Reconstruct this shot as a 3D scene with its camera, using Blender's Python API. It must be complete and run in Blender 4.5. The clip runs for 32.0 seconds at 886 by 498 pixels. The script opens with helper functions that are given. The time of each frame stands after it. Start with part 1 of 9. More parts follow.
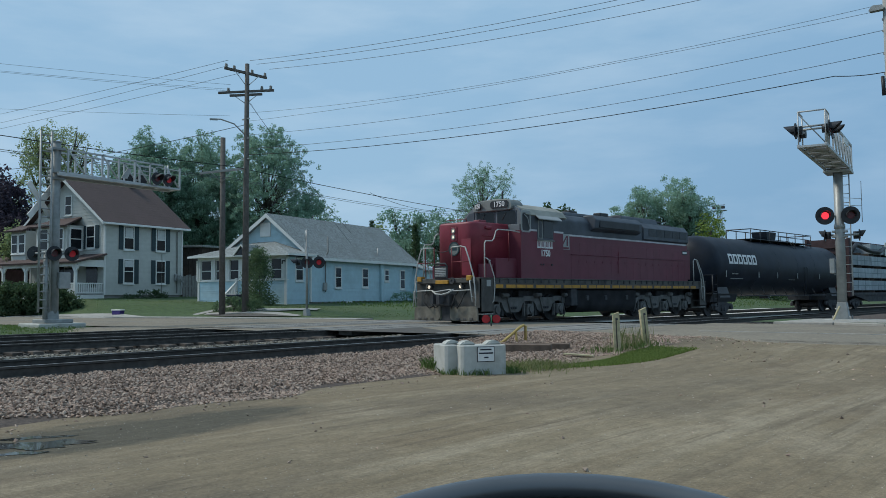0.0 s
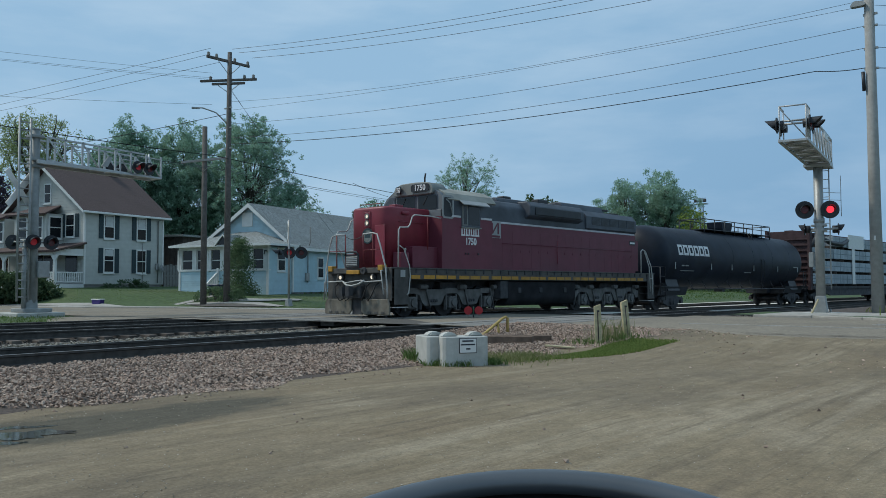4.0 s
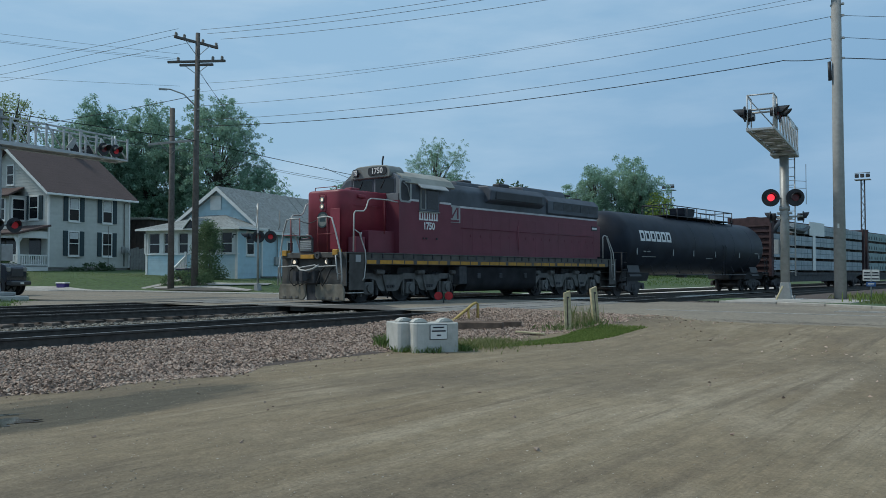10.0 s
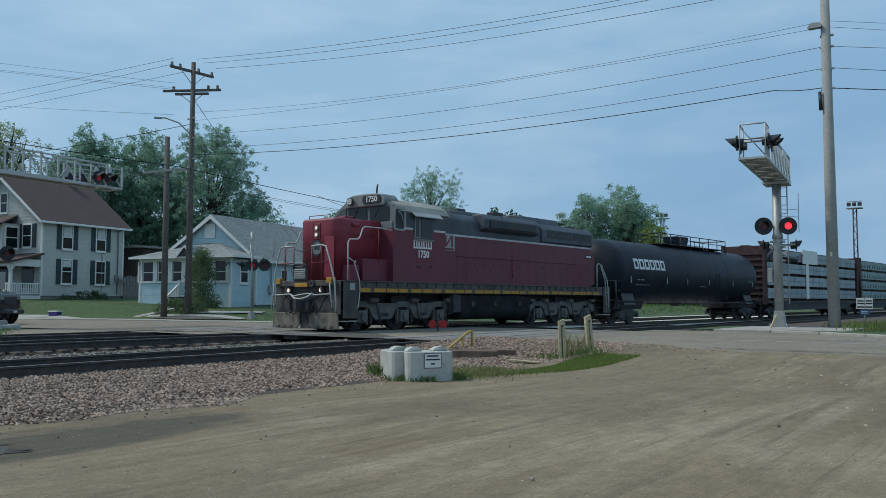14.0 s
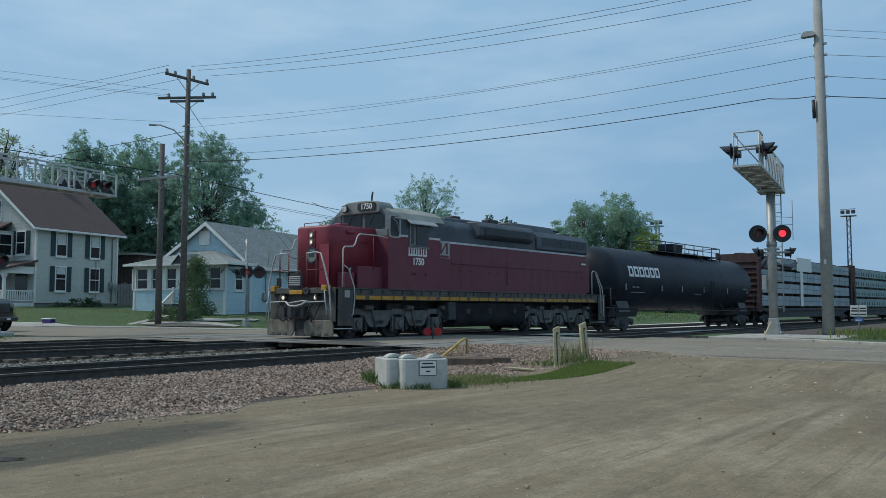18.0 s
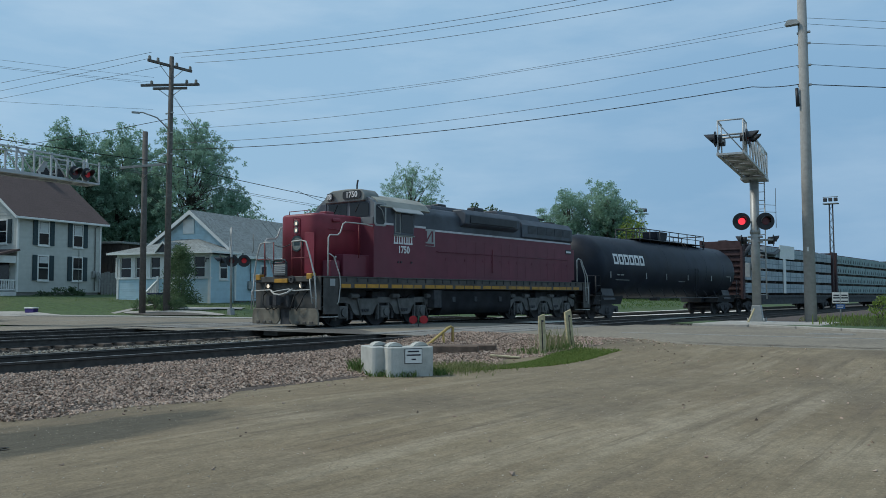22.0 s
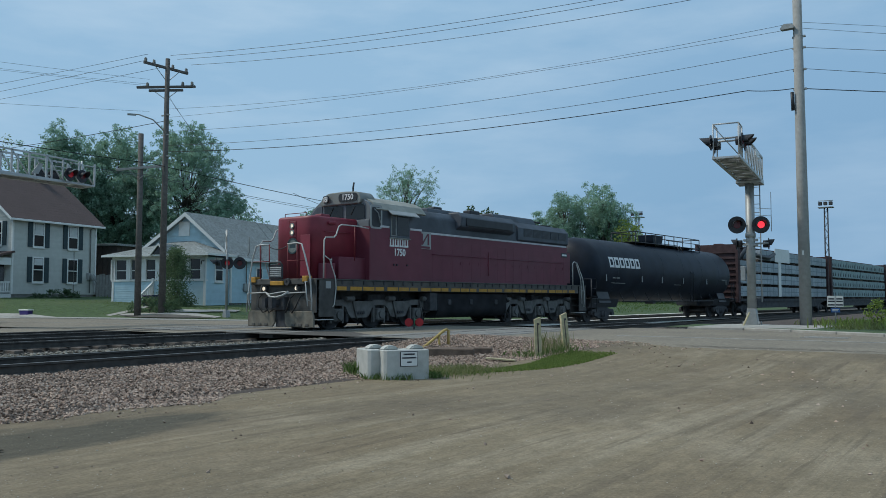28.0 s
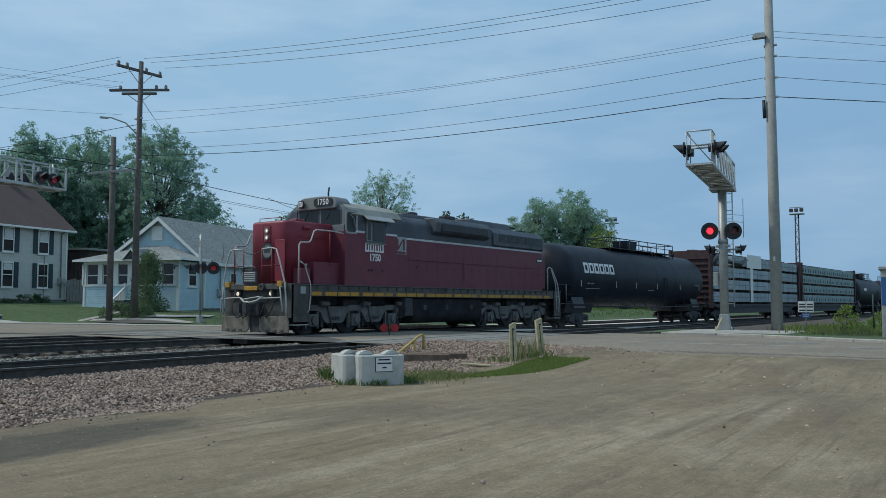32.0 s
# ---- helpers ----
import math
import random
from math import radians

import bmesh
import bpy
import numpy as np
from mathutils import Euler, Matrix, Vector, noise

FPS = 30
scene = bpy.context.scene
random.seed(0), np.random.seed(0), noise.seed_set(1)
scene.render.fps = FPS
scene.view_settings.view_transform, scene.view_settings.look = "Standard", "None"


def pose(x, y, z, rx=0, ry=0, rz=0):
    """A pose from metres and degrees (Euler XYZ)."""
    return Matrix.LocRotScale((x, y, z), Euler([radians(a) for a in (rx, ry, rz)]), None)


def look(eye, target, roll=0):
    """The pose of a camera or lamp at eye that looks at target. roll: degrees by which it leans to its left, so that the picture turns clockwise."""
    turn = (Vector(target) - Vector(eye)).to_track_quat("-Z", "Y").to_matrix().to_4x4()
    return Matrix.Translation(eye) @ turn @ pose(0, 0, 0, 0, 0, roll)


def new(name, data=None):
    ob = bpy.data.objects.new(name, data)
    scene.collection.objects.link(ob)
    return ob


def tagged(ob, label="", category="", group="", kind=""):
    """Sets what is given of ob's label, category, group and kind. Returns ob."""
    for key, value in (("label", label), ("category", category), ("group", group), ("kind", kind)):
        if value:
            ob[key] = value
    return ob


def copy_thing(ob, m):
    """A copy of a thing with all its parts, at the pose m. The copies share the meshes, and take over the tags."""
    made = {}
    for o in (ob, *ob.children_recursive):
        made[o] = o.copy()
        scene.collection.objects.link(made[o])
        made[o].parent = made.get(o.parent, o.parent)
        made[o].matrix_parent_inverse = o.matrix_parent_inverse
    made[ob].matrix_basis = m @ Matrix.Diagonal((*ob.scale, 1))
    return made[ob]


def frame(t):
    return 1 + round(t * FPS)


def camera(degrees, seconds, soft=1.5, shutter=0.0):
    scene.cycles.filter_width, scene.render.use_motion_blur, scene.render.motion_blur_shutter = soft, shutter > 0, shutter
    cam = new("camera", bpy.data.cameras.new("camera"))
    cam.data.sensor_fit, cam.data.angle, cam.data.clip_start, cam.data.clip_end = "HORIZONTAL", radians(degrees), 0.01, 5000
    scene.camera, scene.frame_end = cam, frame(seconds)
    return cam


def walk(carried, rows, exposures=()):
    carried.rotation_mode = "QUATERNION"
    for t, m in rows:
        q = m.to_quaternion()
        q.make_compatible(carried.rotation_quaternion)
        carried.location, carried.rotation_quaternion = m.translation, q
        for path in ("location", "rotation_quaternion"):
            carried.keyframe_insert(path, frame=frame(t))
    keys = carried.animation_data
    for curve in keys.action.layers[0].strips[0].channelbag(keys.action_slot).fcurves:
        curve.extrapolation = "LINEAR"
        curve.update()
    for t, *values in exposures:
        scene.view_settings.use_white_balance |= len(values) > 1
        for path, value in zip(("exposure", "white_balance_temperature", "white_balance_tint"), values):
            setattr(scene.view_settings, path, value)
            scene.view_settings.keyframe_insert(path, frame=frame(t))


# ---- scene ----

# ---- camera: held by hand in a parked car, x along the road, y along the tracks, z = 0 at the rail heads ----
cam = camera(55.50, 32.0, soft=0.8)
walk(cam, [
    (0, pose(0.016, 0.012, 0.9315, 93.28, 0, 40.37) @ pose(0, 0, 0, 0, 0, -0.52)),
    (0.5, pose(0.016, 0.012, 0.9388, 93.66, 0, 40.37) @ pose(0, 0, 0, 0, 0, -0.42)),
    (1, pose(0.016, 0.012, 0.9350, 93.25, 0, 40.70) @ pose(0, 0, 0, 0, 0, -0.28)),
    (1.5, pose(0.016, 0.012, 0.9348, 92.83, 0, 41.62) @ pose(0, 0, 0, 0, 0, -0.32)),
    (2, pose(0.016, 0.012, 0.9330, 92.64, 0, 42.09) @ pose(0, 0, 0, 0, 0, -0.44)),
    (2.5, pose(0.016, 0.012, 0.9320, 92.73, 0, 41.66) @ pose(0, 0, 0, 0, 0, -0.45)),
    (3, pose(0.016, 0.012, 0.9333, 92.58, 0, 40.62) @ pose(0, 0, 0, 0, 0, -0.27)),
    (3.5, pose(0.016, 0.012, 0.9336, 92.49, 0, 39.47) @ pose(0, 0, 0, 0, 0, -0.10)),
    (5.5, pose(0.016, 0.012, 0.9415, 92.87, 0, 39.01) @ pose(0, 0, 0, 0, 0, -0.25)),
    (6, pose(0.016, 0.012, 0.9422, 92.87, 0, 39.00) @ pose(0, 0, 0, 0, 0, -0.36)),
    (6.5, pose(0.016, 0.012, 0.9422, 92.74, 0, 39.01) @ pose(0, 0, 0, 0, 0, -0.54)),
    (7, pose(0.016, 0.012, 0.9424, 92.66, 0, 39.05) @ pose(0, 0, 0, 0, 0, -0.63)),
    (7.5, pose(0.016, 0.012, 0.9430, 92.99, 0, 38.71) @ pose(0, 0, 0, 0, 0, -0.22)),
    (8, pose(0.012, 0.009, 0.962, 93.47, 0, 37.46) @ pose(0, 0, 0, 0, 0, 0.41)),
    (8.5, pose(0.004, 0.003, 0.968, 92.21, 0, 36.97) @ pose(0, 0, 0, 0, 0, 0.49)),
    (9, pose(0.000, 0.000, 0.970, 91.02, 0, 36.91) @ pose(0, 0, 0, 0, 0, 0.29)),
    (9.5, pose(0.000, 0.000, 0.970, 90.97, 0, 36.96) @ pose(0, 0, 0, 0, 0, 0.19)),
    (10, pose(0.000, 0.000, 0.970, 91.60, 0, 37.15) @ pose(0, 0, 0, 0, 0, 0.05)),
    (10.5, pose(0.000, 0.000, 0.970, 92.69, 0, 37.10) @ pose(0, 0, 0, 0, 0, -0.01)),
    (11, pose(0.000, 0.000, 0.970, 93.04, 0, 37.21) @ pose(0, 0, 0, 0, 0, -0.04)),
    (11.5, pose(0.000, 0.000, 0.970, 93.35, 0, 37.13) @ pose(0, 0, 0, 0, 0, 0.17)),
    (12, pose(0.000, 0.000, 0.970, 93.44, 0, 36.92) @ pose(0, 0, 0, 0, 0, 0.34)),
    (12.5, pose(0.000, 0.000, 0.970, 93.40, 0, 36.86) @ pose(0, 0, 0, 0, 0, 0.19)),
    (13, pose(0.000, 0.000, 0.970, 93.34, 0, 36.86) @ pose(0, 0, 0, 0, 0, 0.06)),
    (13.5, pose(0.000, 0.000, 0.970, 93.32, 0, 36.86) @ pose(0, 0, 0, 0, 0, -0.03)),
    (14, pose(0.000, 0.000, 0.970, 93.52, 0, 36.76) @ pose(0, 0, 0, 0, 0, 0.04)),
    (14.5, pose(0.000, 0.000, 0.970, 93.62, 0, 36.71) @ pose(0, 0, 0, 0, 0, 0.09)),
    (16.5, pose(0.000, 0.000, 0.970, 94.18, 0, 36.29) @ pose(0, 0, 0, 0, 0, 0.22)),
    (17, pose(0.000, 0.000, 0.970, 94.14, 0, 36.31) @ pose(0, 0, 0, 0, 0, 0.29)),
    (17.5, pose(0.000, 0.000, 0.970, 94.08, 0, 36.39) @ pose(0, 0, 0, 0, 0, 0.22)),
    (18, pose(0.000, 0.000, 0.970, 94.02, 0, 36.42) @ pose(0, 0, 0, 0, 0, 0.05)),
    (18.5, pose(0.000, 0.000, 0.970, 93.24, 0, 36.11) @ pose(0, 0, 0, 0, 0, -0.07)),
    (19, pose(0.000, 0.000, 0.970, 92.57, 0, 35.91) @ pose(0, 0, 0, 0, 0, -0.14)),
    (19.5, pose(0.000, 0.000, 0.970, 92.58, 0, 36.02) @ pose(0, 0, 0, 0, 0, -0.27)),
    (20, pose(0.000, 0.000, 0.970, 92.73, 0, 35.98) @ pose(0, 0, 0, 0, 0, -0.35)),
    (20.5, pose(0.000, 0.000, 0.970, 92.69, 0, 35.91) @ pose(0, 0, 0, 0, 0, -0.34)),
    (21, pose(0.000, 0.000, 0.970, 92.80, 0, 35.76) @ pose(0, 0, 0, 0, 0, -0.33)),
    (21.5, pose(0.000, 0.000, 0.970, 93.06, 0, 35.56) @ pose(0, 0, 0, 0, 0, -0.19)),
    (22, pose(0.000, 0.000, 0.970, 93.21, 0, 35.43) @ pose(0, 0, 0, 0, 0, -0.11)),
    (22.5, pose(0.000, 0.000, 0.970, 93.35, 0, 35.48) @ pose(0, 0, 0, 0, 0, -0.16)),
    (23, pose(0.000, 0.000, 0.970, 93.45, 0, 35.54) @ pose(0, 0, 0, 0, 0, -0.23)),
    (23.5, pose(0.000, 0.000, 0.970, 93.59, 0, 35.44) @ pose(0, 0, 0, 0, 0, -0.16)),
    (24, pose(0.000, 0.000, 0.970, 93.71, 0, 35.32) @ pose(0, 0, 0, 0, 0, -0.03)),
    (24.5, pose(0.000, 0.000, 0.970, 93.66, 0, 35.23) @ pose(0, 0, 0, 0, 0, 0.03)),
    (25, pose(0.000, 0.000, 0.970, 93.60, 0, 35.07) @ pose(0, 0, 0, 0, 0, -0.07)),
    (25.5, pose(0.000, 0.000, 0.970, 93.62, 0, 35.04) @ pose(0, 0, 0, 0, 0, -0.13)),
    (27.5, pose(0.000, 0.000, 0.970, 93.50, 0, 35.15) @ pose(0, 0, 0, 0, 0, -0.08)),
    (28, pose(0.000, 0.000, 0.970, 93.40, 0, 35.15) @ pose(0, 0, 0, 0, 0, 0.00)),
    (28.5, pose(0.000, 0.000, 0.970, 93.30, 0, 35.15) @ pose(0, 0, 0, 0, 0, -0.05)),
    (29, pose(0.000, 0.000, 0.970, 93.22, 0, 35.06) @ pose(0, 0, 0, 0, 0, -0.14)),
    (29.5, pose(0.000, 0.000, 0.970, 93.26, 0, 34.34) @ pose(0, 0, 0, 0, 0, -0.20)),
    (30, pose(0.000, 0.000, 0.970, 93.53, 0, 33.52) @ pose(0, 0, 0, 0, 0, 0.04)),
    (30.5, pose(0.000, 0.000, 0.970, 93.77, 0, 33.43) @ pose(0, 0, 0, 0, 0, 0.22)),
    (31, pose(0.000, 0.000, 0.970, 93.81, 0, 33.44) @ pose(0, 0, 0, 0, 0, 0.13)),
    (31.5, pose(0.000, 0.000, 0.970, 93.79, 0, 33.49) @ pose(0, 0, 0, 0, 0, 0.09)),
    (32, pose(0.000, 0.000, 0.970, 93.76, 0, 33.48) @ pose(0, 0, 0, 0, 0, 0.03)),
], exposures=[(0, 0.0, 6500, 7), (32, 0.0, 6500, 7)])

# ---- light: hazy bright sky with thin cloud, soft sun ----
SUN_EL, SUN_AZ = 50.0, 240.0          # degrees; azimuth clockwise from +y
world = bpy.data.worlds.new("sky")
scene.world = world
world.use_nodes = True


def sky_nodes():
    nt = world.node_tree
    nt.nodes.clear()
    N, L = nt.nodes.new, nt.links.new
    out, bg = N("ShaderNodeOutputWorld"), N("ShaderNodeBackground")
    sky = N("ShaderNodeTexSky")
    sky.sky_type, sky.sun_disc = "NISHITA", False
    sky.sun_elevation, sky.sun_rotation = radians(SUN_EL), radians(SUN_AZ)
    sky.air_density, sky.dust_density, sky.ozone_density = 1.3, 1.5, 2.0
    bg.inputs["Strength"].default_value = 0.125
    co = N("ShaderNodeTexCoord")
    # thin cloud veil: soft streaks over the blue, whiter and even towards the horizon
    mp = N("ShaderNodeMapping")
    mp.inputs["Scale"].default_value = (1.0, 1.0, 3.4)
    mp.inputs["Rotation"].default_value = (0.35, 0.1, 0.4)
    n1 = N("ShaderNodeTexNoise")
    n1.inputs["Scale"].default_value, n1.inputs["Detail"].default_value, n1.inputs["Roughness"].default_value = 1.7, 4.0, 0.45
    ramp = N("ShaderNodeValToRGB")
    ramp.color_ramp.elements[0].position, ramp.color_ramp.elements[0].color = 0.38, (0.91, 0.91, 0.91, 1)
    ramp.color_ramp.elements[1].position, ramp.color_ramp.elements[1].color = 0.72, (0.98, 0.98, 0.98, 1)
    mix = N("ShaderNodeMix")
    mix.data_type = "RGBA"
    veil = N("ShaderNodeRGB")
    veil.outputs[0].default_value = (2.40, 3.92, 5.62, 1)
    L(co.outputs["Generated"], mp.inputs["Vector"])
    L(mp.outputs["Vector"], n1.inputs["Vector"])
    L(n1.outputs["Fac"], ramp.inputs["Fac"])
    L(ramp.outputs["Color"], mix.inputs["Factor"])
    L(sky.outputs["Color"], mix.inputs["A"])
    L(veil.outputs[0], mix.inputs["B"])
    # paler streaks of high cloud
    mp2, n2, r2, mix2 = N("ShaderNodeMapping"), N("ShaderNodeTexNoise"), N("ShaderNodeValToRGB"), N("ShaderNodeMix")
    mp2.inputs["Scale"].default_value, mp2.inputs["Rotation"].default_value = (1.2, 1.2, 5.0), (0.25, -0.2, 0.9)
    n2.inputs["Scale"].default_value, n2.inputs["Detail"].default_value, n2.inputs["Roughness"].default_value = 2.3, 7.0, 0.55
    r2.color_ramp.elements[0].position, r2.color_ramp.elements[0].color = 0.42, (0, 0, 0, 1)
    r2.color_ramp.elements[1].position, r2.color_ramp.elements[1].color = 0.75, (0.80, 0.80, 0.80, 1)
    mix2.data_type = "RGBA"
    mix2.inputs["B"].default_value = (4.1, 5.3, 6.6, 1)
    L(co.outputs["Generated"], mp2.inputs["Vector"])
    L(mp2.outputs["Vector"], n2.inputs["Vector"])
    L(n2.outputs["Fac"], r2.inputs["Fac"])
    L(r2.outputs["Color"], mix2.inputs["Factor"])
    L(mix.outputs["Result"], mix2.inputs["A"])
    # the hazy sky is deeper blue low down, away from the sun
    dot, away, deep = N("ShaderNodeVectorMath"), N("ShaderNodeMapRange"), N("ShaderNodeMix")
    dot.operation, deep.data_type, deep.blend_type = "DOT_PRODUCT", "RGBA", "MULTIPLY"
    dot.inputs[1].default_value = (-0.10, 0.96, -0.26)
    away.interpolation_type = "SMOOTHSTEP"
    away.inputs["From Min"].default_value, away.inputs["From Max"].default_value = 0.70, 1.0
    deep.inputs["B"].default_value = (0.70, 0.78, 0.86, 1)
    L(co.outputs["Generated"], dot.inputs[0])
    L(dot.outputs["Value"], away.inputs["Value"])
    L(away.outputs["Result"], deep.inputs["Factor"])
    L(mix2.outputs["Result"], deep.inputs["A"])
    L(deep.outputs["Result"], bg.inputs["Color"])
    L(bg.outputs["Background"], out.inputs["Surface"])


sky_nodes()
sun = new("sun", bpy.data.lights.new("sun", "SUN"))
sun.data.energy, sun.data.angle, sun.data.color = 2.3, radians(11), (1.0, 0.95, 0.86)
sun.matrix_world = look((0, 0, 60), (math.sin(radians(SUN_AZ)) * -60 / math.tan(radians(SUN_EL)),
                                     math.cos(radians(SUN_AZ)) * -60 / math.tan(radians(SUN_EL)), 0))

# ---- materials ----
def material(name, base, rough=0.7, metal=0.0, vary=0.25, scale=6.0, dirt=None, dirt_amount=0.3, dirt_scale=0.8,
             bump=0.15, bump_scale=40.0, spec=0.4, emit=None, power=0.0, per_object=0.0):
    """A painted or natural surface: base colour, fine grain, broad stains, fine relief."""
    m = bpy.data.materials.new(name)
    m.use_nodes = True
    nt = m.node_tree
    N, L = nt.nodes.new, nt.links.new
    b = nt.nodes["Principled BSDF"]
    b.inputs["Roughness"].default_value, b.inputs["Metallic"].default_value = rough, metal
    b.inputs["Specular IOR Level"].default_value = spec
    co = N("ShaderNodeTexCoord")
    n1, n2 = N("ShaderNodeTexNoise"), N("ShaderNodeTexNoise")
    n1.inputs["Scale"].default_value, n1.inputs["Detail"].default_value = scale, 6.0
    n2.inputs["Scale"].default_value, n2.inputs["Detail"].default_value = dirt_scale, 5.0
    n2.inputs["Roughness"].default_value = 0.6
    L(co.outputs["Object"], n1.inputs["Vector"])
    L(co.outputs["Object"], n2.inputs["Vector"])
    r1 = N("ShaderNodeValToRGB")
    lo, hi = [max(0.0, c * (1 - vary)) for c in base], [min(1.0, c * (1 + vary)) for c in base]
    r1.color_ramp.elements[0].position, r1.color_ramp.elements[0].color = 0.3, (*lo, 1)
    r1.color_ramp.elements[1].position, r1.color_ramp.elements[1].color = 0.7, (*hi, 1)
    L(n1.outputs["Fac"], r1.inputs["Fac"])
    col = r1.outputs["Color"]
    if dirt:
        r2 = N("ShaderNodeValToRGB")
        r2.color_ramp.elements[0].position, r2.color_ramp.elements[0].color = 0.45, (0, 0, 0, 1)
        r2.color_ramp.elements[1].position = 0.75
        r2.color_ramp.elements[1].color = (dirt_amount, dirt_amount, dirt_amount, 1)
        L(n2.outputs["Fac"], r2.inputs["Fac"])
        mx = N("ShaderNodeMix")
        mx.data_type = "RGBA"
        mx.inputs["B"].default_value = (*dirt, 1)
        L(r2.outputs["Color"], mx.inputs["Factor"])
        L(col, mx.inputs["A"])
        col = mx.outputs["Result"]
    if per_object:
        oi = N("ShaderNodeObjectInfo")
        mr = N("ShaderNodeMapRange")
        mr.inputs["To Min"].default_value, mr.inputs["To Max"].default_value = 1 - per_object, 1 + per_object
        L(oi.outputs["Random"], mr.inputs["Value"])
        vm = N("ShaderNodeVectorMath")
        vm.operation = "SCALE"
        L(col, vm.inputs[0])
        L(mr.outputs["Result"], vm.inputs["Scale"])
        col = vm.outputs["Vector"]
    L(col, b.inputs["Base Color"])
    if bump:
        n3, bp = N("ShaderNodeTexNoise"), N("ShaderNodeBump")
        n3.inputs["Scale"].default_value, n3.inputs["Detail"].default_value = bump_scale, 4.0
        bp.inputs["Strength"].default_value, bp.inputs["Distance"].default_value = bump, 0.02
        L(co.outputs["Object"], n3.inputs["Vector"])
        L(n3.outputs["Fac"], bp.inputs["Height"])
        L(bp.outputs["Normal"], b.inputs["Normal"])
    if emit:
        b.inputs["Emission Color"].default_value, b.inputs["Emission Strength"].default_value = (*emit, 1), power
    return m


def island_material(name, colours, rough=0.85, bump=0.2, spec=0.3, leafy=0.0):
    """For joined small pieces: each island takes one of the colours."""
    m = bpy.data.materials.new(name)
    m.use_nodes = True
    nt = m.node_tree
    N, L = nt.nodes.new, nt.links.new
    b = nt.nodes["Principled BSDF"]
    b.inputs["Roughness"].default_value, b.inputs["Specular IOR Level"].default_value = rough, spec
    geo, r = N("ShaderNodeNewGeometry"), N("ShaderNodeValToRGB")
    els = r.color_ramp.elements
    while len(els) < len(colours):
        els.new(0.5)
    for i, c in enumerate(colours):
        els[i].position, els[i].color = i / (len(colours) - 1), (*c, 1)
    L(geo.outputs["Random Per Island"], r.inputs["Fac"])
    L(r.outputs["Color"], b.inputs["Base Color"])
    if leafy:
        tr, mx = N("ShaderNodeBsdfTranslucent"), N("ShaderNodeMixShader")
        mx.inputs["Fac"].default_value = leafy
        L(r.outputs["Color"], tr.inputs["Color"])
        L(b.outputs["BSDF"], mx.inputs[1])
        L(tr.outputs["BSDF"], mx.inputs[2])
        L(mx.outputs["Shader"], nt.nodes["Material Output"].inputs["Surface"])
    return m


MAROON = material("maroon_paint", (0.135, 0.023, 0.041), 0.5, vary=0.14, scale=2.0, dirt=(0.10, 0.034, 0.045), dirt_amount=0.55, dirt_scale=0.5, bump=0.05)
NOSE_RED = material("faded_red_paint", (0.205, 0.027, 0.044), 0.45, vary=0.15, scale=2.5, dirt=(0.1, 0.02, 0.02), dirt_amount=0.3, bump=0.05)
LOCO_GREY = material("grey_blue_paint", (0.066, 0.077, 0.096), 0.55, vary=0.2, scale=2.0, dirt=(0.02, 0.02, 0.02), dirt_amount=0.6, bump=0.05)
CAB_GREY = material("pale_cab_paint", (0.20, 0.21, 0.20), 0.6, vary=0.15, scale=2.0, dirt=(0.1, 0.1, 0.09), dirt_amount=0.5, bump=0.05)
ROOF_KHAKI = material("khaki_cab_roof", (0.29, 0.29, 0.255), 0.7, vary=0.15, scale=2.0, dirt=(0.18, 0.175, 0.15), dirt_amount=0.5, bump=0.05)
CAB_FRONT = material("blue_grey_cab_front", (0.155, 0.168, 0.182), 0.6, vary=0.12, scale=2.0, dirt=(0.09, 0.095, 0.10), dirt_amount=0.5, bump=0.03)
CAB_WHITE = material("light_cab_paint", (0.31, 0.325, 0.325), 0.6, vary=0.1, scale=2.0, dirt=(0.15, 0.15, 0.14), dirt_amount=0.4, bump=0.03)
SILL_GREY = material("dusty_sill", (0.070, 0.068, 0.064), 0.8, vary=0.3, scale=3.0, dirt=(0.135, 0.122, 0.105), dirt_amount=0.6, bump=0.2)
UNDER = material("grimy_underframe", (0.045, 0.047, 0.052), 0.8, vary=0.4, scale=4.0, dirt=(0.06, 0.05, 0.04), dirt_amount=0.5, bump=0.3)
TRUCK_GREY = material("dusty_truck_frame", (0.125, 0.125, 0.122), 0.85, vary=0.3, scale=4.0, dirt=(0.04, 0.035, 0.03), dirt_amount=0.6, bump=0.3)
PILOT_M = material("muddy_pilot_plate", (0.17, 0.155, 0.125), 0.85, vary=0.25, scale=3.0, dirt=(0.07, 0.06, 0.05), dirt_amount=0.7, dirt_scale=2.5, bump=0.2)
YELLOW = material("yellow_stripe", (0.44, 0.225, 0.028), 0.6, vary=0.2, scale=5.0, dirt=(0.15, 0.1, 0.04), dirt_amount=0.6, bump=0.03)
RAILING = material("light_handrail_paint", (0.42, 0.42, 0.40), 0.5, vary=0.15, scale=8.0, bump=0.03)
RED_RAILING = material("red_handrail_paint", (0.16, 0.02, 0.025), 0.5, vary=0.15, scale=8.0, bump=0.03)
WHITE_PAINT = material("white_lettering", (0.66, 0.66, 0.66), 0.6, vary=0.1, scale=6.0, bump=0.0)
STRIPE = material("white_stripe", (0.50, 0.50, 0.52), 0.6, vary=0.15, scale=3.0, bump=0.0)
BLACK = material("black_paint", (0.023, 0.025, 0.030), 0.5, vary=0.3, scale=3.0, bump=0.05)
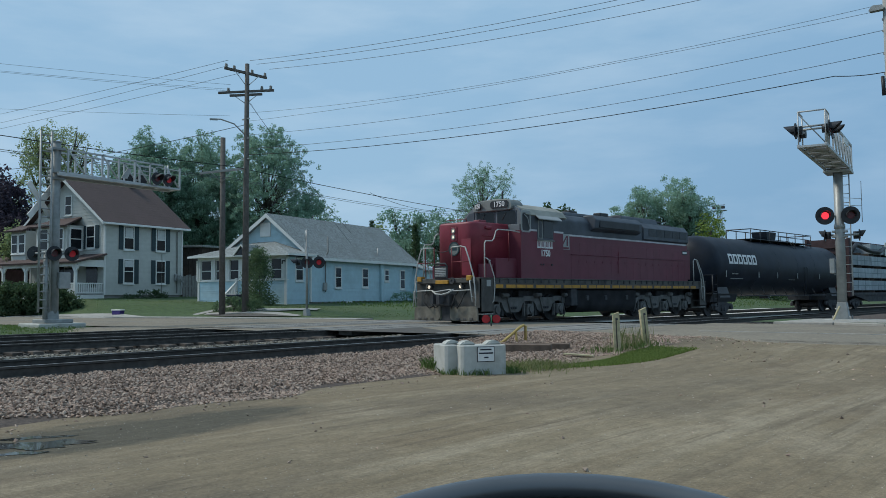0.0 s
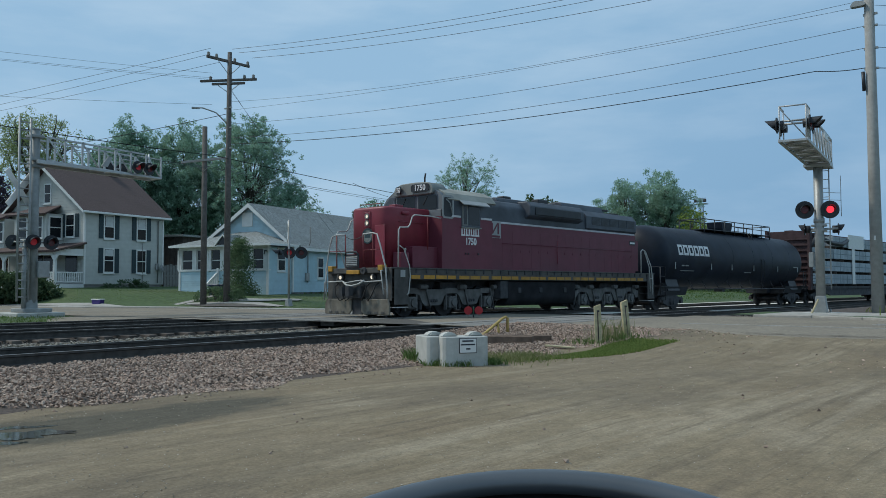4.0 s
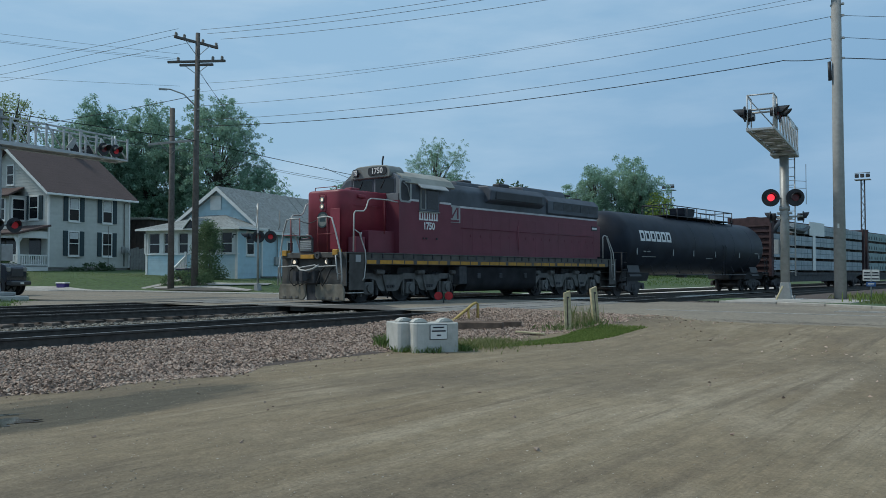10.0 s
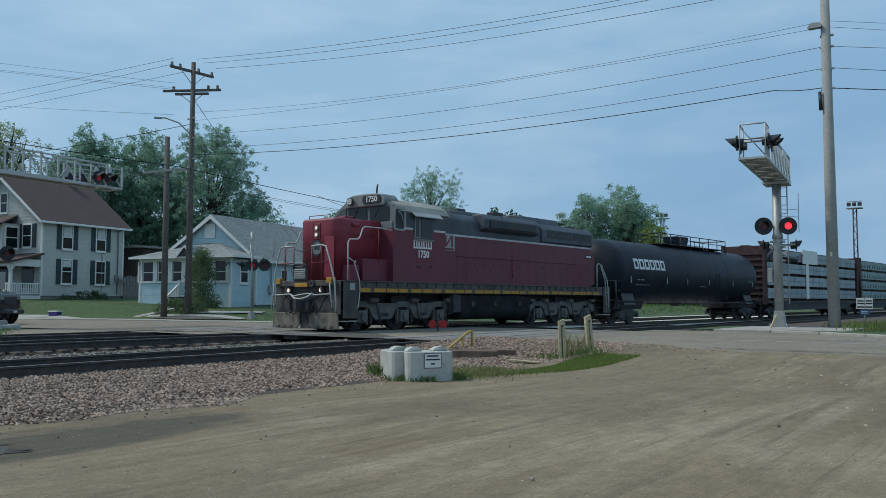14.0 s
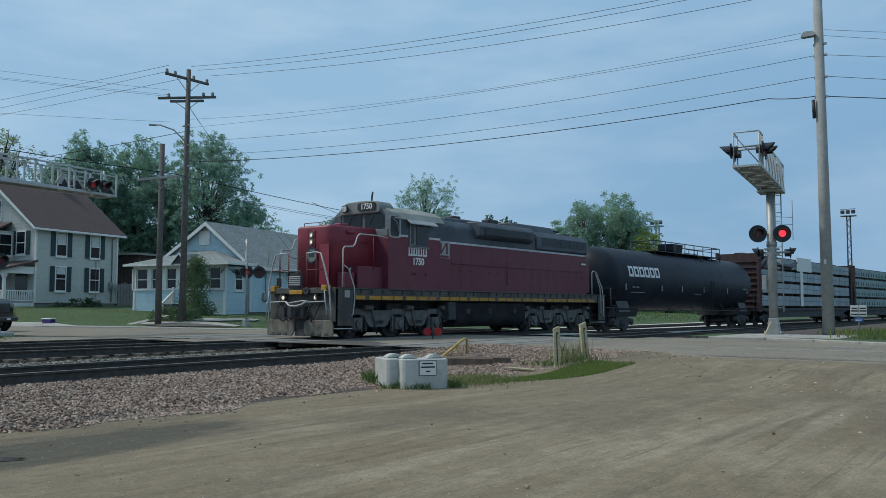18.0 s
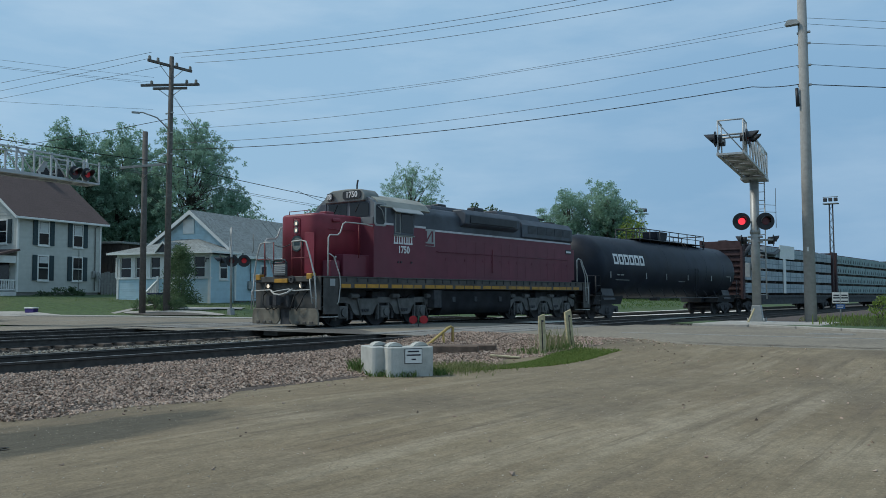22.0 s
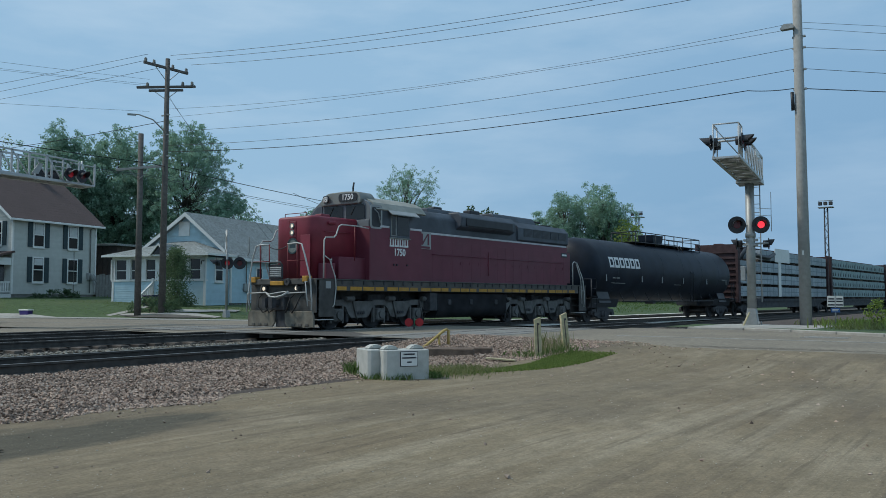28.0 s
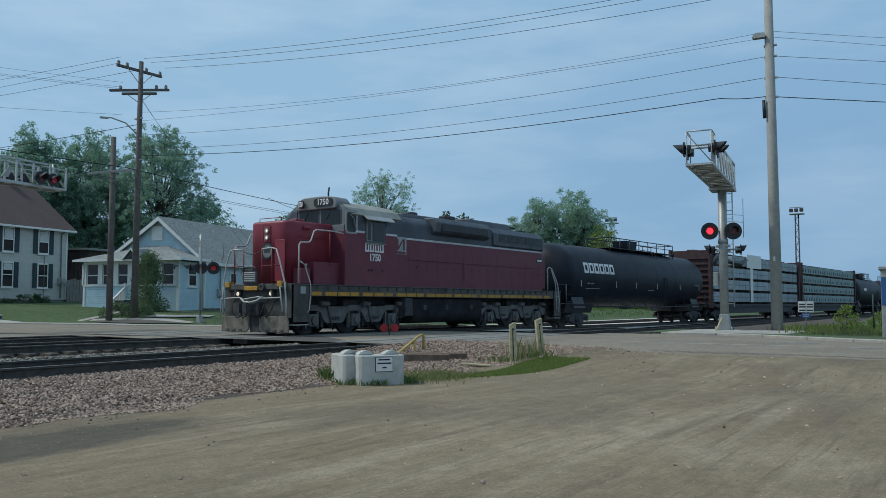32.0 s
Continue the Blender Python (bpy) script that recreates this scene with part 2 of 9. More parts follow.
FUEL_BLACK = material("grimy_black_tank", (0.022, 0.023, 0.026), 0.9, vary=0.35, scale=2.0, dirt=(0.035, 0.032, 0.03), dirt_amount=0.5, bump=0.2, spec=0.12)
RUBBER = material("black_rubber", (0.016, 0.016, 0.016), 0.7, vary=0.3, scale=8.0, bump=0.1)
TANK_M = material("black_tank_paint", (0.018, 0.023, 0.034), 0.5, vary=0.3, scale=1.2, dirt=(0.028, 0.028, 0.03), dirt_amount=0.6, bump=0.03, spec=0.14)
STEEL = material("galvanised_steel", (0.31, 0.32, 0.315), 0.5, 0.35, vary=0.15, scale=5.0, dirt=(0.25, 0.25, 0.24), dirt_amount=0.5, bump=0.05)
# darker variant of the galvanised steel, for the left mast
DARK_STEEL = material("darker_mast_steel", (0.26, 0.275, 0.27), 0.6, 0.2, vary=0.2, scale=4.0, dirt=(0.12, 0.12, 0.115), dirt_amount=0.6, bump=0.05)
ALU = material("bright_aluminium_truss", (0.43, 0.445, 0.45), 0.5, 0.25, vary=0.1, scale=5.0, dirt=(0.3, 0.3, 0.3), dirt_amount=0.4, bump=0.03)
RAIL_M = material("rusty_rail_web", (0.054, 0.049, 0.044), 0.8, vary=0.35, scale=8.0, bump=0.2)
RAIL_TOP = material("worn_rail_head", (0.32, 0.31, 0.30), 0.35, 0.7, vary=0.2, scale=8.0, bump=0.05)
TIE_M = material("weathered_tie_wood", (0.085, 0.070, 0.060), 0.9, vary=0.35, scale=5.0, dirt=(0.06, 0.05, 0.042), dirt_amount=0.6, bump=0.4, per_object=0.55)
RUST = material("rust_brown_steel", (0.050, 0.028, 0.031), 0.8, vary=0.35, scale=3.0, dirt=(0.04, 0.02, 0.018), dirt_amount=0.5, bump=0.15)
CONCRETE = material("weathered_concrete", (0.44, 0.44, 0.41), 0.9, vary=0.12, scale=6.0, dirt=(0.24, 0.24, 0.21), dirt_amount=0.6, dirt_scale=2.0, bump=0.25)
KERB_M = material("kerb_concrete", (0.33, 0.315, 0.285), 0.9, vary=0.15, scale=4.0, dirt=(0.22, 0.21, 0.19), dirt_amount=0.5, bump=0.2)
ASPHALT = material("worn_asphalt", (0.225, 0.198, 0.158), 0.95, vary=0.22, scale=9.0, dirt=(0.15, 0.135, 0.115), dirt_amount=0.75, dirt_scale=0.5, bump=0.3, bump_scale=90, spec=0.12)
WHITE_SIDING = material("white_vinyl_siding", (0.45, 0.465, 0.44), 0.7, vary=0.06, scale=3.0, dirt=(0.38, 0.39, 0.36), dirt_amount=0.4, bump=0.03, per_object=0.03)
BLUE_SIDING = material("light_blue_siding", (0.40, 0.55, 0.61), 0.7, vary=0.06, scale=3.0, dirt=(0.26, 0.36, 0.40), dirt_amount=0.4, bump=0.03, per_object=0.03)
TRIM = material("white_trim", (0.66, 0.67, 0.65), 0.6, vary=0.06, scale=4.0, dirt=(0.5, 0.5, 0.48), dirt_amount=0.3, bump=0.02)
BROWN_ROOF = material("brown_shingles", (0.088, 0.060, 0.056), 0.9, vary=0.25, scale=14.0, dirt=(0.065, 0.045, 0.04), dirt_amount=0.5, bump=0.3)
GREY_ROOF = material("grey_shingles", (0.205, 0.225, 0.222), 0.9, vary=0.40, scale=7.0, dirt=(0.15, 0.16, 0.15), dirt_amount=0.6, bump=0.3)
SHUTTER_M = material("dark_green_shutter", (0.022, 0.045, 0.055), 0.6, vary=0.15, scale=8.0, bump=0.1)
DARK_GLASS = material("dark_window_glass", (0.012, 0.014, 0.017), 0.12, vary=0.3, scale=1.0, bump=0.0, spec=0.35)
CURTAIN = material("pale_curtain", (0.5, 0.52, 0.52), 0.9, vary=0.1, scale=4.0, bump=0.1)
POLE_WOOD = material("weathered_pole_wood", (0.115, 0.105, 0.097), 0.9, vary=0.25, scale=7.0, dirt=(0.06, 0.05, 0.043), dirt_amount=0.6, bump=0.3)
GREY_POLE = material("grey_new_pole_wood", (0.33, 0.325, 0.31), 0.9, vary=0.10, scale=7.0, dirt=(0.19, 0.18, 0.16), dirt_amount=0.5, bump=0.2)
POST_WOOD = material("pale_weathered_post", (0.44, 0.38, 0.235), 0.9, vary=0.25, scale=9.0, dirt=(0.2, 0.17, 0.12), dirt_amount=0.6, dirt_scale=4, bump=0.4)
# black wire, its colour raised to blue-grey to stand for haze
WIRE_M = material("hazed_cable", (0.085, 0.095, 0.105), 0.6, vary=0.1, bump=0.0)
BARK = material("grey_bark", (0.085, 0.075, 0.062), 0.95, vary=0.3, scale=6.0, bump=0.5)
SIGN_WHITE = material("white_sign_face", (0.66, 0.66, 0.64), 0.5, vary=0.05, bump=0.0)
SIGN_BLUE = material("blue_sign_face", (0.03, 0.09, 0.25), 0.5, vary=0.05, bump=0.0)
SIGN_INK = material("dark_sign_ink", (0.03, 0.03, 0.04), 0.7, vary=0.05, bump=0.0)
LENS_DARK = material("unlit_red_lens", (0.11, 0.014, 0.018), 0.25, vary=0.1, bump=0.0)
LENS_LIT = material("lit_red_lens", (0.6, 0.03, 0.05), 0.4, vary=0.02, bump=0.0, emit=(1.0, 0.05, 0.08), power=1.0)
LENS_WEAK = material("lit_red_lens_off_axis", (0.35, 0.02, 0.03), 0.4, vary=0.02, bump=0.0, emit=(1.0, 0.04, 0.07), power=0.06)
HEADLIGHT = material("lit_headlight", (0.9, 0.85, 0.75), 0.3, vary=0.02, bump=0.0, emit=(1.0, 0.80, 0.55), power=0.6)
TARGET_RED = material("red_target_paint", (0.42, 0.02, 0.025), 0.5, vary=0.1, bump=0.0)
TARGET_GREEN = material("green_target_paint", (0.02, 0.16, 0.07), 0.5, vary=0.1, bump=0.0)
LUMBER_WRAP = material("white_lumber_wrap", (0.275, 0.32, 0.35), 0.6, vary=0.25, scale=1.6, dirt=(0.18, 0.22, 0.25), dirt_amount=0.6, dirt_scale=1.5, bump=0.5, bump_scale=6, per_object=0.14)
CAR_PAINT = material("dark_car_paint", (0.014, 0.017, 0.028), 0.2, vary=0.1, bump=0.0)
WHEEL_TRIM = material("black_plastic", (0.058, 0.064, 0.072), 0.34, vary=0.15, scale=20, bump=0.0, spec=0.9)
HOOD_PLASTIC = material("matt_black_plastic", (0.012, 0.013, 0.014), 0.9, vary=0.2, scale=20, bump=0.1, spec=0.1)
FOUNDATION = material("grey_foundation", (0.20, 0.20, 0.19), 0.9, vary=0.15, scale=5.0, bump=0.3)
SHED_BROWN = material("dark_brown_cladding", (0.075, 0.062, 0.056), 0.9, vary=0.2, scale=4.0, bump=0.2)
BIN_BLUE = material("dark_blue_bin_plastic", (0.02, 0.03, 0.07), 0.5, vary=0.1, bump=0.0)
YELLOW_STEEL = material("faded_yellow_steel", (0.44, 0.31, 0.10), 0.7, vary=0.2, scale=8, dirt=(0.25, 0.2, 0.12), dirt_amount=0.6, bump=0.1)


# ---- shaping helpers ----
def bm_box(bm, x0, x1, y0, y1, z0, z1, m=None):
    vs = [bm.verts.new(v) for v in ((x0, y0, z0), (x1, y0, z0), (x1, y1, z0), (x0, y1, z0), (x0, y0, z1), (x1, y0, z1), (x1, y1, z1), (x0, y1, z1))]
    if m is not None:
        for v in vs:
            v.co = m @ v.co
    for f in ((0, 3, 2, 1), (4, 5, 6, 7), (0, 1, 5, 4), (1, 2, 6, 5), (2, 3, 7, 6), (3, 0, 4, 7)):
        bm.faces.new([vs[i] for i in f])
    return bm


def box(x0, x1, y0, y1, z0, z1, bevel=0.0, segments=1):
    bm = bm_box(bmesh.new(), x0, x1, y0, y1, z0, z1)
    if bevel:
        bmesh.ops.bevel(bm, geom=bm.edges[:], offset=bevel, segments=segments, affect="EDGES", profile=0.5)
    return bm


def bm_tube(bm, pts, radii, sides=8, cap=True):
    """A round bar through points; radii: one number or one per point."""
    pts = [Vector(p) for p in pts]
    if not hasattr(radii, "__len__"):
        radii = [radii] * len(pts)
    rings, ref = [], None
    for i, p in enumerate(pts):
        d = (pts[min(i + 1, len(pts) - 1)] - pts[max(i - 1, 0)]).normalized()
        if ref is None:
            ref = d.orthogonal().normalized()
        a = (ref - d * ref.dot(d))
        a = a.normalized() if a.length > 1e-6 else d.orthogonal().normalized()
        ref, c = a, d.cross(a)
        rings.append([bm.verts.new(p + (a * math.cos(2 * math.pi * k / sides) + c * math.sin(2 * math.pi * k / sides)) * radii[i]) for k in range(sides)])
    for r0, r1 in zip(rings, rings[1:]):
        for k in range(sides):
            f = bm.faces.new((r0[k], r0[(k + 1) % sides], r1[(k + 1) % sides], r1[k]))
            f.smooth = True
    if cap:
        bm.faces.new(rings[0][::-1])
        bm.faces.new(rings[-1])
    return bm


def tube(pts, radii, sides=8, cap=True):
    return bm_tube(bmesh.new(), pts, radii, sides, cap)


def bm_prism(bm, outline, d0, d1, axis="x", smooth=False):
    """An outline in the two other axes (in order), drawn out along axis from d0 to d1."""
    def at(a, b, d):
        return {"x": (d, a, b), "y": (a, d, b), "z": (a, b, d)}[axis]
    r0 = [bm.verts.new(at(a, b, d0)) for a, b in outline]
    r1 = [bm.verts.new(at(a, b, d1)) for a, b in outline]
    n = len(outline)
    made = [bm.faces.new(r0[::-1]), bm.faces.new(r1)]
    for i in range(n):
        f = bm.faces.new((r0[i], r0[(i + 1) % n], r1[(i + 1) % n], r1[i]))
        f.smooth = smooth
        made.append(f)
    bmesh.ops.recalc_face_normals(bm, faces=made)
    return bm


def prism(outline, d0, d1, axis="x", smooth=False, bevel=0.0):
    bm = bm_prism(bmesh.new(), outline, d0, d1, axis, smooth)
    if bevel:
        bmesh.ops.bevel(bm, geom=bm.edges[:], offset=bevel, segments=2, affect="EDGES", profile=0.5)
    return bm


def disc(cx, cy, r, d0, d1, axis="x", n=20):
    return prism([(cx + r * math.cos(2 * math.pi * k / n), cy + r * math.sin(2 * math.pi * k / n)) for k in range(n)], d0, d1, axis, smooth=True)


def ring(cx, cy, r0, r1, d0, d1, axis="x", n=24):
    """A flat ring with thickness."""
    bm = bmesh.new()

    def at(a, b, d):
        return {"x": (d, a, b), "y": (a, d, b), "z": (a, b, d)}[axis]
    loops = []
    for r, d in ((r0, d0), (r1, d0), (r1, d1), (r0, d1)):
        loops.append([bm.verts.new(at(cx + r * math.cos(2 * math.pi * k / n), cy + r * math.sin(2 * math.pi * k / n), d)) for k in range(n)])
    for i in range(4):
        for k in range(n):
            bm.faces.new((loops[i][k], loops[i][(k + 1) % n], loops[(i + 1) % 4][(k + 1) % n], loops[(i + 1) % 4][k]))
    bmesh.ops.recalc_face_normals(bm, faces=bm.faces)
    return bm


def mesh_of(bm, name, mat):
    me = bpy.data.meshes.new(name)
    bm.to_mesh(me)
    bm.free()
    me.materials.append(mat)
    return me


def part(name, bm, mat, parent=None, label="", at=None):
    """One mesh object, under a thing or a part."""
    ob = new(name, bm if isinstance(bm, bpy.types.Mesh) else mesh_of(bm, name, mat))
    if parent is not None:
        ob.parent = parent
    if at is not None:
        ob.matrix_basis = at
    if label:
        ob["label"] = label
    return ob


def thing(name, m, label, category, group="", kind=""):
    ob = new(name)
    ob.empty_display_size = 0.3
    ob.matrix_basis = m
    return tagged(ob, label, category, group, kind)


def text_part(name, body, size, mat, parent, at, label="", bold=0.0, width=1.0):
    """Raised lettering in the built-in font, as a mesh."""
    cu = bpy.data.curves.new(name, "FONT")
    cu.body, cu.size, cu.extrude, cu.offset = body, size, 0.004, bold
    cu.align_x, cu.align_y, cu.resolution_u = "CENTER", "CENTER", 3
    tmp = bpy.data.objects.new("tmp", cu)
    me = bpy.data.meshes.new_from_object(tmp)
    me.name = name
    bpy.data.objects.remove(tmp)
    bpy.data.curves.remove(cu)
    for v in me.vertices:
        v.co.x *= width
    me.materials.clear()
    me.materials.append(mat)
    return part(name, me, mat, parent, label, at)

# ---- the ground ----
NEAR_TRACK, LOCO_TRACK, THIRD_TRACK = -13.3, -18.9, -23.6
ROAD0, ROAD1 = 17.1, 25.8
LOT_Z = -0.25


def smooth(a, b, v):
    t = min(1.0, max(0.0, (v - a) / (b - a)))
    return t * t * (3 - 2 * t)


def bend(x):
    """Sideways shift of the road as it bends away beyond the railway."""
    return -0.17 * max(0.0, -27.0 - x)


def land(x, y):
    """Height of the natural ground."""
    z = -0.28 + 0.05 * noise.noise((x * 0.07, y * 0.07, 0.0)) * smooth(20, 60, math.hypot(x, y))
    z -= 0.2 * smooth(33, 38.5, y) * smooth(-30, -27, x)
    y -= bend(x)
    bank = smooth(26.5, 30.5, y) * smooth(-28, -34, x)
    z += bank * (0.55 + 0.034 * min(26.0, max(0.0, -x - 30)))
    z += 0.24 * smooth(-26, -30, x) * (1 - bank)
    z += 0.30 * smooth(25.9, 28, y) * smooth(-11.2, -9.4, x)
    return z


def leaf_mix(name, c0, c1, c2, rough=0.8):
    return island_material(name, [c0, c1, c2], rough, leafy=0.45)


def ground_material():
    m = bpy.data.materials.new("grassland")
    m.use_nodes = True
    nt = m.node_tree
    N, L = nt.nodes.new, nt.links.new
    b = nt.nodes["Principled BSDF"]
    b.inputs["Roughness"].default_value = 0.95
    co = N("ShaderNodeTexCoord")
    n1, n2 = N("ShaderNodeTexNoise"), N("ShaderNodeTexNoise")
    n1.inputs["Scale"].default_value, n1.inputs["Detail"].default_value = 5.0, 8.0
    n2.inputs["Scale"].default_value, n2.inputs["Detail"].default_value = 0.25, 4.0
    r1, r2 = N("ShaderNodeValToRGB"), N("ShaderNodeValToRGB")
    r1.color_ramp.elements[0].position, r1.color_ramp.elements[0].color = 0.32, (0.028, 0.055, 0.016, 1)
    r1.color_ramp.elements[1].position, r1.color_ramp.elements[1].color = 0.7, (0.060, 0.104, 0.031, 1)
    r2.color_ramp.elements[0].position, r2.color_ramp.elements[0].color = 0.45, (0, 0, 0, 1)
    r2.color_ramp.elements[1].position, r2.color_ramp.elements[1].color = 0.8, (0.45, 0.45, 0.45, 1)
    mx = N("ShaderNodeMix")
    mx.data_type = "RGBA"
    mx.inputs["B"].default_value = (0.12, 0.125, 0.048, 1)
    L(co.outputs["Object"], n1.inputs["Vector"])
    L(co.outputs["Object"], n2.inputs["Vector"])
    L(n1.outputs["Fac"], r1.inputs["Fac"])
    L(n2.outputs["Fac"], r2.inputs["Fac"])
    L(r1.outputs["Color"], mx.inputs["A"])
    L(r2.outputs["Color"], mx.inputs["Factor"])
    L(mx.outputs["Result"], b.inputs["Base Color"])
    bp = N("ShaderNodeBump")
    bp.inputs["Strength"].default_value, bp.inputs["Distance"].default_value = 0.6, 0.05
    L(n1.outputs["Fac"], bp.inputs["Height"])
    L(bp.outputs["Normal"], b.inputs["Normal"])
    return m


def lot_material():
    """Packed dirt and fine gravel with wheel tracks and damp patches."""
    m = bpy.data.materials.new("packed_gravel_dirt")
    m.use_nodes = True
    nt = m.node_tree
    N, L = nt.nodes.new, nt.links.new
    b = nt.nodes["Principled BSDF"]
    b.inputs["Roughness"].default_value, b.inputs["Specular IOR Level"].default_value = 0.92, 0.25
    co = N("ShaderNodeTexCoord")

    def noise_of(scale, detail, stretch=(1, 1, 1), turn=0.0, rough=0.6):
        mp, n = N("ShaderNodeMapping"), N("ShaderNodeTexNoise")
        mp.inputs["Scale"].default_value, mp.inputs["Rotation"].default_value = stretch, (0, 0, turn)
        n.inputs["Scale"].default_value, n.inputs["Detail"].default_value, n.inputs["Roughness"].default_value = scale, detail, rough
        L(co.outputs["Object"], mp.inputs["Vector"])
        L(mp.outputs["Vector"], n.inputs["Vector"])
        return n.outputs["Fac"]

    def ramp(fac, p0, c0, p1, c1):
        r = N("ShaderNodeValToRGB")
        r.color_ramp.elements[0].position, r.color_ramp.elements[0].color = p0, (*c0, 1)
        r.color_ramp.elements[1].position, r.color_ramp.elements[1].color = p1, (*c1, 1)
        L(fac, r.inputs["Fac"])
        return r.outputs["Color"]

    def mix(fac, a, bcol):
        x = N("ShaderNodeMix")
        x.data_type = "RGBA"
        L(fac, x.inputs["Factor"])
        L(a, x.inputs["A"])
        if hasattr(bcol, "__len__"):
            x.inputs["B"].default_value = (*bcol, 1)
        else:
            L(bcol, x.inputs["B"])
        return x.outputs["Result"]

    base = ramp(noise_of(0.35, 6), 0.3, (0.176, 0.140, 0.092), 0.7, (0.245, 0.200, 0.138))
    tracks = ramp(noise_of(1.0, 6, (1.0, 0.30, 1), 0.62), 0.46, (0, 0, 0), 0.64, (0.55, 0.55, 0.55))
    col = mix(tracks, base, (0.159, 0.119, 0.077))
    tracks2 = ramp(noise_of(0.8, 6, (0.8, 0.6, 1), 0.95), 0.52, (0, 0, 0), 0.68, (0.55, 0.55, 0.55))
    col = mix(tracks2, col, (0.285, 0.240, 0.178))
    tracks3 = ramp(noise_of(3.2, 5, (1.0, 0.06, 1), 0.06), 0.55, (0, 0, 0), 0.66, (0.75, 0.75, 0.75))
    col = mix(tracks3, col, (0.140, 0.110, 0.078))
    tracks4 = ramp(noise_of(2.4, 5, (1.0, 0.05, 1), -0.10), 0.55, (0, 0, 0), 0.68, (0.55, 0.55, 0.55))
    col = mix(tracks4, col, (0.305, 0.258, 0.190))
    tracks5 = ramp(noise_of(9.0, 4, (1.0, 0.035, 1), 0.25), 0.60, (0, 0, 0), 0.67, (0.6, 0.6, 0.6))
    col = mix(tracks5, col, (0.120, 0.095, 0.068))
    patches = ramp(noise_of(0.22, 4), 0.45, (0, 0, 0), 0.60, (0.7, 0.7, 0.7))
    col = mix(patches, col, (0.172, 0.138, 0.094))
    worn = ramp(noise_of(0.5, 6, (1.0, 0.45, 1), 0.1), 0.50, (0, 0, 0), 0.64, (0.75, 0.75, 0.75))
    col = mix(worn, col, (0.128, 0.104, 0.076))
    # darker damp stretch along the ballast, with a ragged edge
    off, scl, ln = N("ShaderNodeVectorMath"), N("ShaderNodeVectorMath"), N("ShaderNodeVectorMath")
    off.operation, scl.operation, ln.operation = "SUBTRACT", "MULTIPLY", "LENGTH"
    off.inputs[1].default_value, scl.inputs[1].default_value = (-7.2, 3.7, 0), (1 / 0.85, 1 / 3.0, 0)
    L(co.outputs["Object"], off.inputs[0])
    L(off.outputs["Vector"], scl.inputs[0])
    L(scl.outputs["Vector"], ln.inputs[0])
    add = N("ShaderNodeMath")
    add.operation = "MULTIPLY_ADD"
    add.inputs[1].default_value = 1.5
    L(noise_of(1.6, 7, (1.0, 0.45, 1)), add.inputs[0])
    L(ln.outputs["Value"], add.inputs[2])
    half = N("ShaderNodeMath")
    half.operation = "MULTIPLY"
    half.inputs[1].default_value = 0.4
    L(add.outputs["Value"], half.inputs[0])
    damp = ramp(half.outputs["Value"], 0.55, (0.92, 0.92, 0.92), 0.66, (0, 0, 0))
    col = mix(damp, col, (0.078, 0.070, 0.053))
    mid = ramp(noise_of(7.0, 8, (1.0, 0.55, 1), 0.7, 0.7), 0.36, (0.84, 0.84, 0.84), 0.64, (1.12, 1.12, 1.12))
    mm = N("ShaderNodeMix")
    mm.data_type, mm.blend_type = "RGBA", "MULTIPLY"
    mm.inputs["Factor"].default_value = 1.0
    L(col, mm.inputs["A"])
    L(mid, mm.inputs["B"])
    col = mm.outputs["Result"]
    grit = ramp(noise_of(38, 8, rough=0.8), 0.38, (0.81, 0.80, 0.772), 0.62, (1.275, 1.268, 1.215))
    mul = N("ShaderNodeMix")
    mul.data_type, mul.blend_type = "RGBA", "MULTIPLY"
    mul.inputs["Factor"].default_value = 1.0
    L(col, mul.inputs["A"])
    L(grit, mul.inputs["B"])
    L(mul.outputs["Result"], b.inputs["Base Color"])
    bp = N("ShaderNodeBump")
    bp.inputs["Strength"].default_value, bp.inputs["Distance"].default_value = 0.5, 0.02
    L(noise_of(35, 5), bp.inputs["Height"])
    # shallow wheel ruts
    rut = N("ShaderNodeBump")
    rut.inputs["Strength"].default_value, rut.inputs["Distance"].default_value = 0.55, 0.06
    L(noise_of(5.5, 6, (1.0, 0.06, 1), 0.10), rut.inputs["Height"])
    L(bp.outputs["Normal"], rut.inputs["Normal"])
    L(rut.outputs["Normal"], b.inputs["Normal"])
    return m


GRASS, LOT_M = ground_material(), lot_material()
ROAD_PAINT = material("worn_road_paint", (0.31, 0.30, 0.28), 0.8, vary=0.25, scale=10, dirt=(0.2, 0.2, 0.19), dirt_amount=0.7, dirt_scale=2.5, bump=0.1)
ROAD_LINE_DIM = material("faded_road_paint", (0.30, 0.29, 0.26), 0.8, vary=0.2, scale=8, dirt=(0.17, 0.17, 0.16), dirt_amount=0.8, dirt_scale=1.0, bump=0.1)


def sheet(name, xs, ys, height, mat, label, category, shift=None):
    bm = bmesh.new()
    shift = shift or (lambda x, y: 0.0)
    grid = [[bm.verts.new((x, y + shift(x, y), height(x, y + shift(x, y)))) for y in ys] for x in xs]
    for i in range(len(xs) - 1):
        for j in range(len(ys) - 1):
            f = bm.faces.new((grid[i][j], grid[i + 1][j], grid[i + 1][j + 1], grid[i][j + 1]))
            f.smooth = True
    return tagged(part(name, bm, mat), label, category, kind="structure")


def steps(a, b, d):
    n = max(1, round((b - a) / d))
    return [a + (b - a) * i / n for i in range(n + 1)]


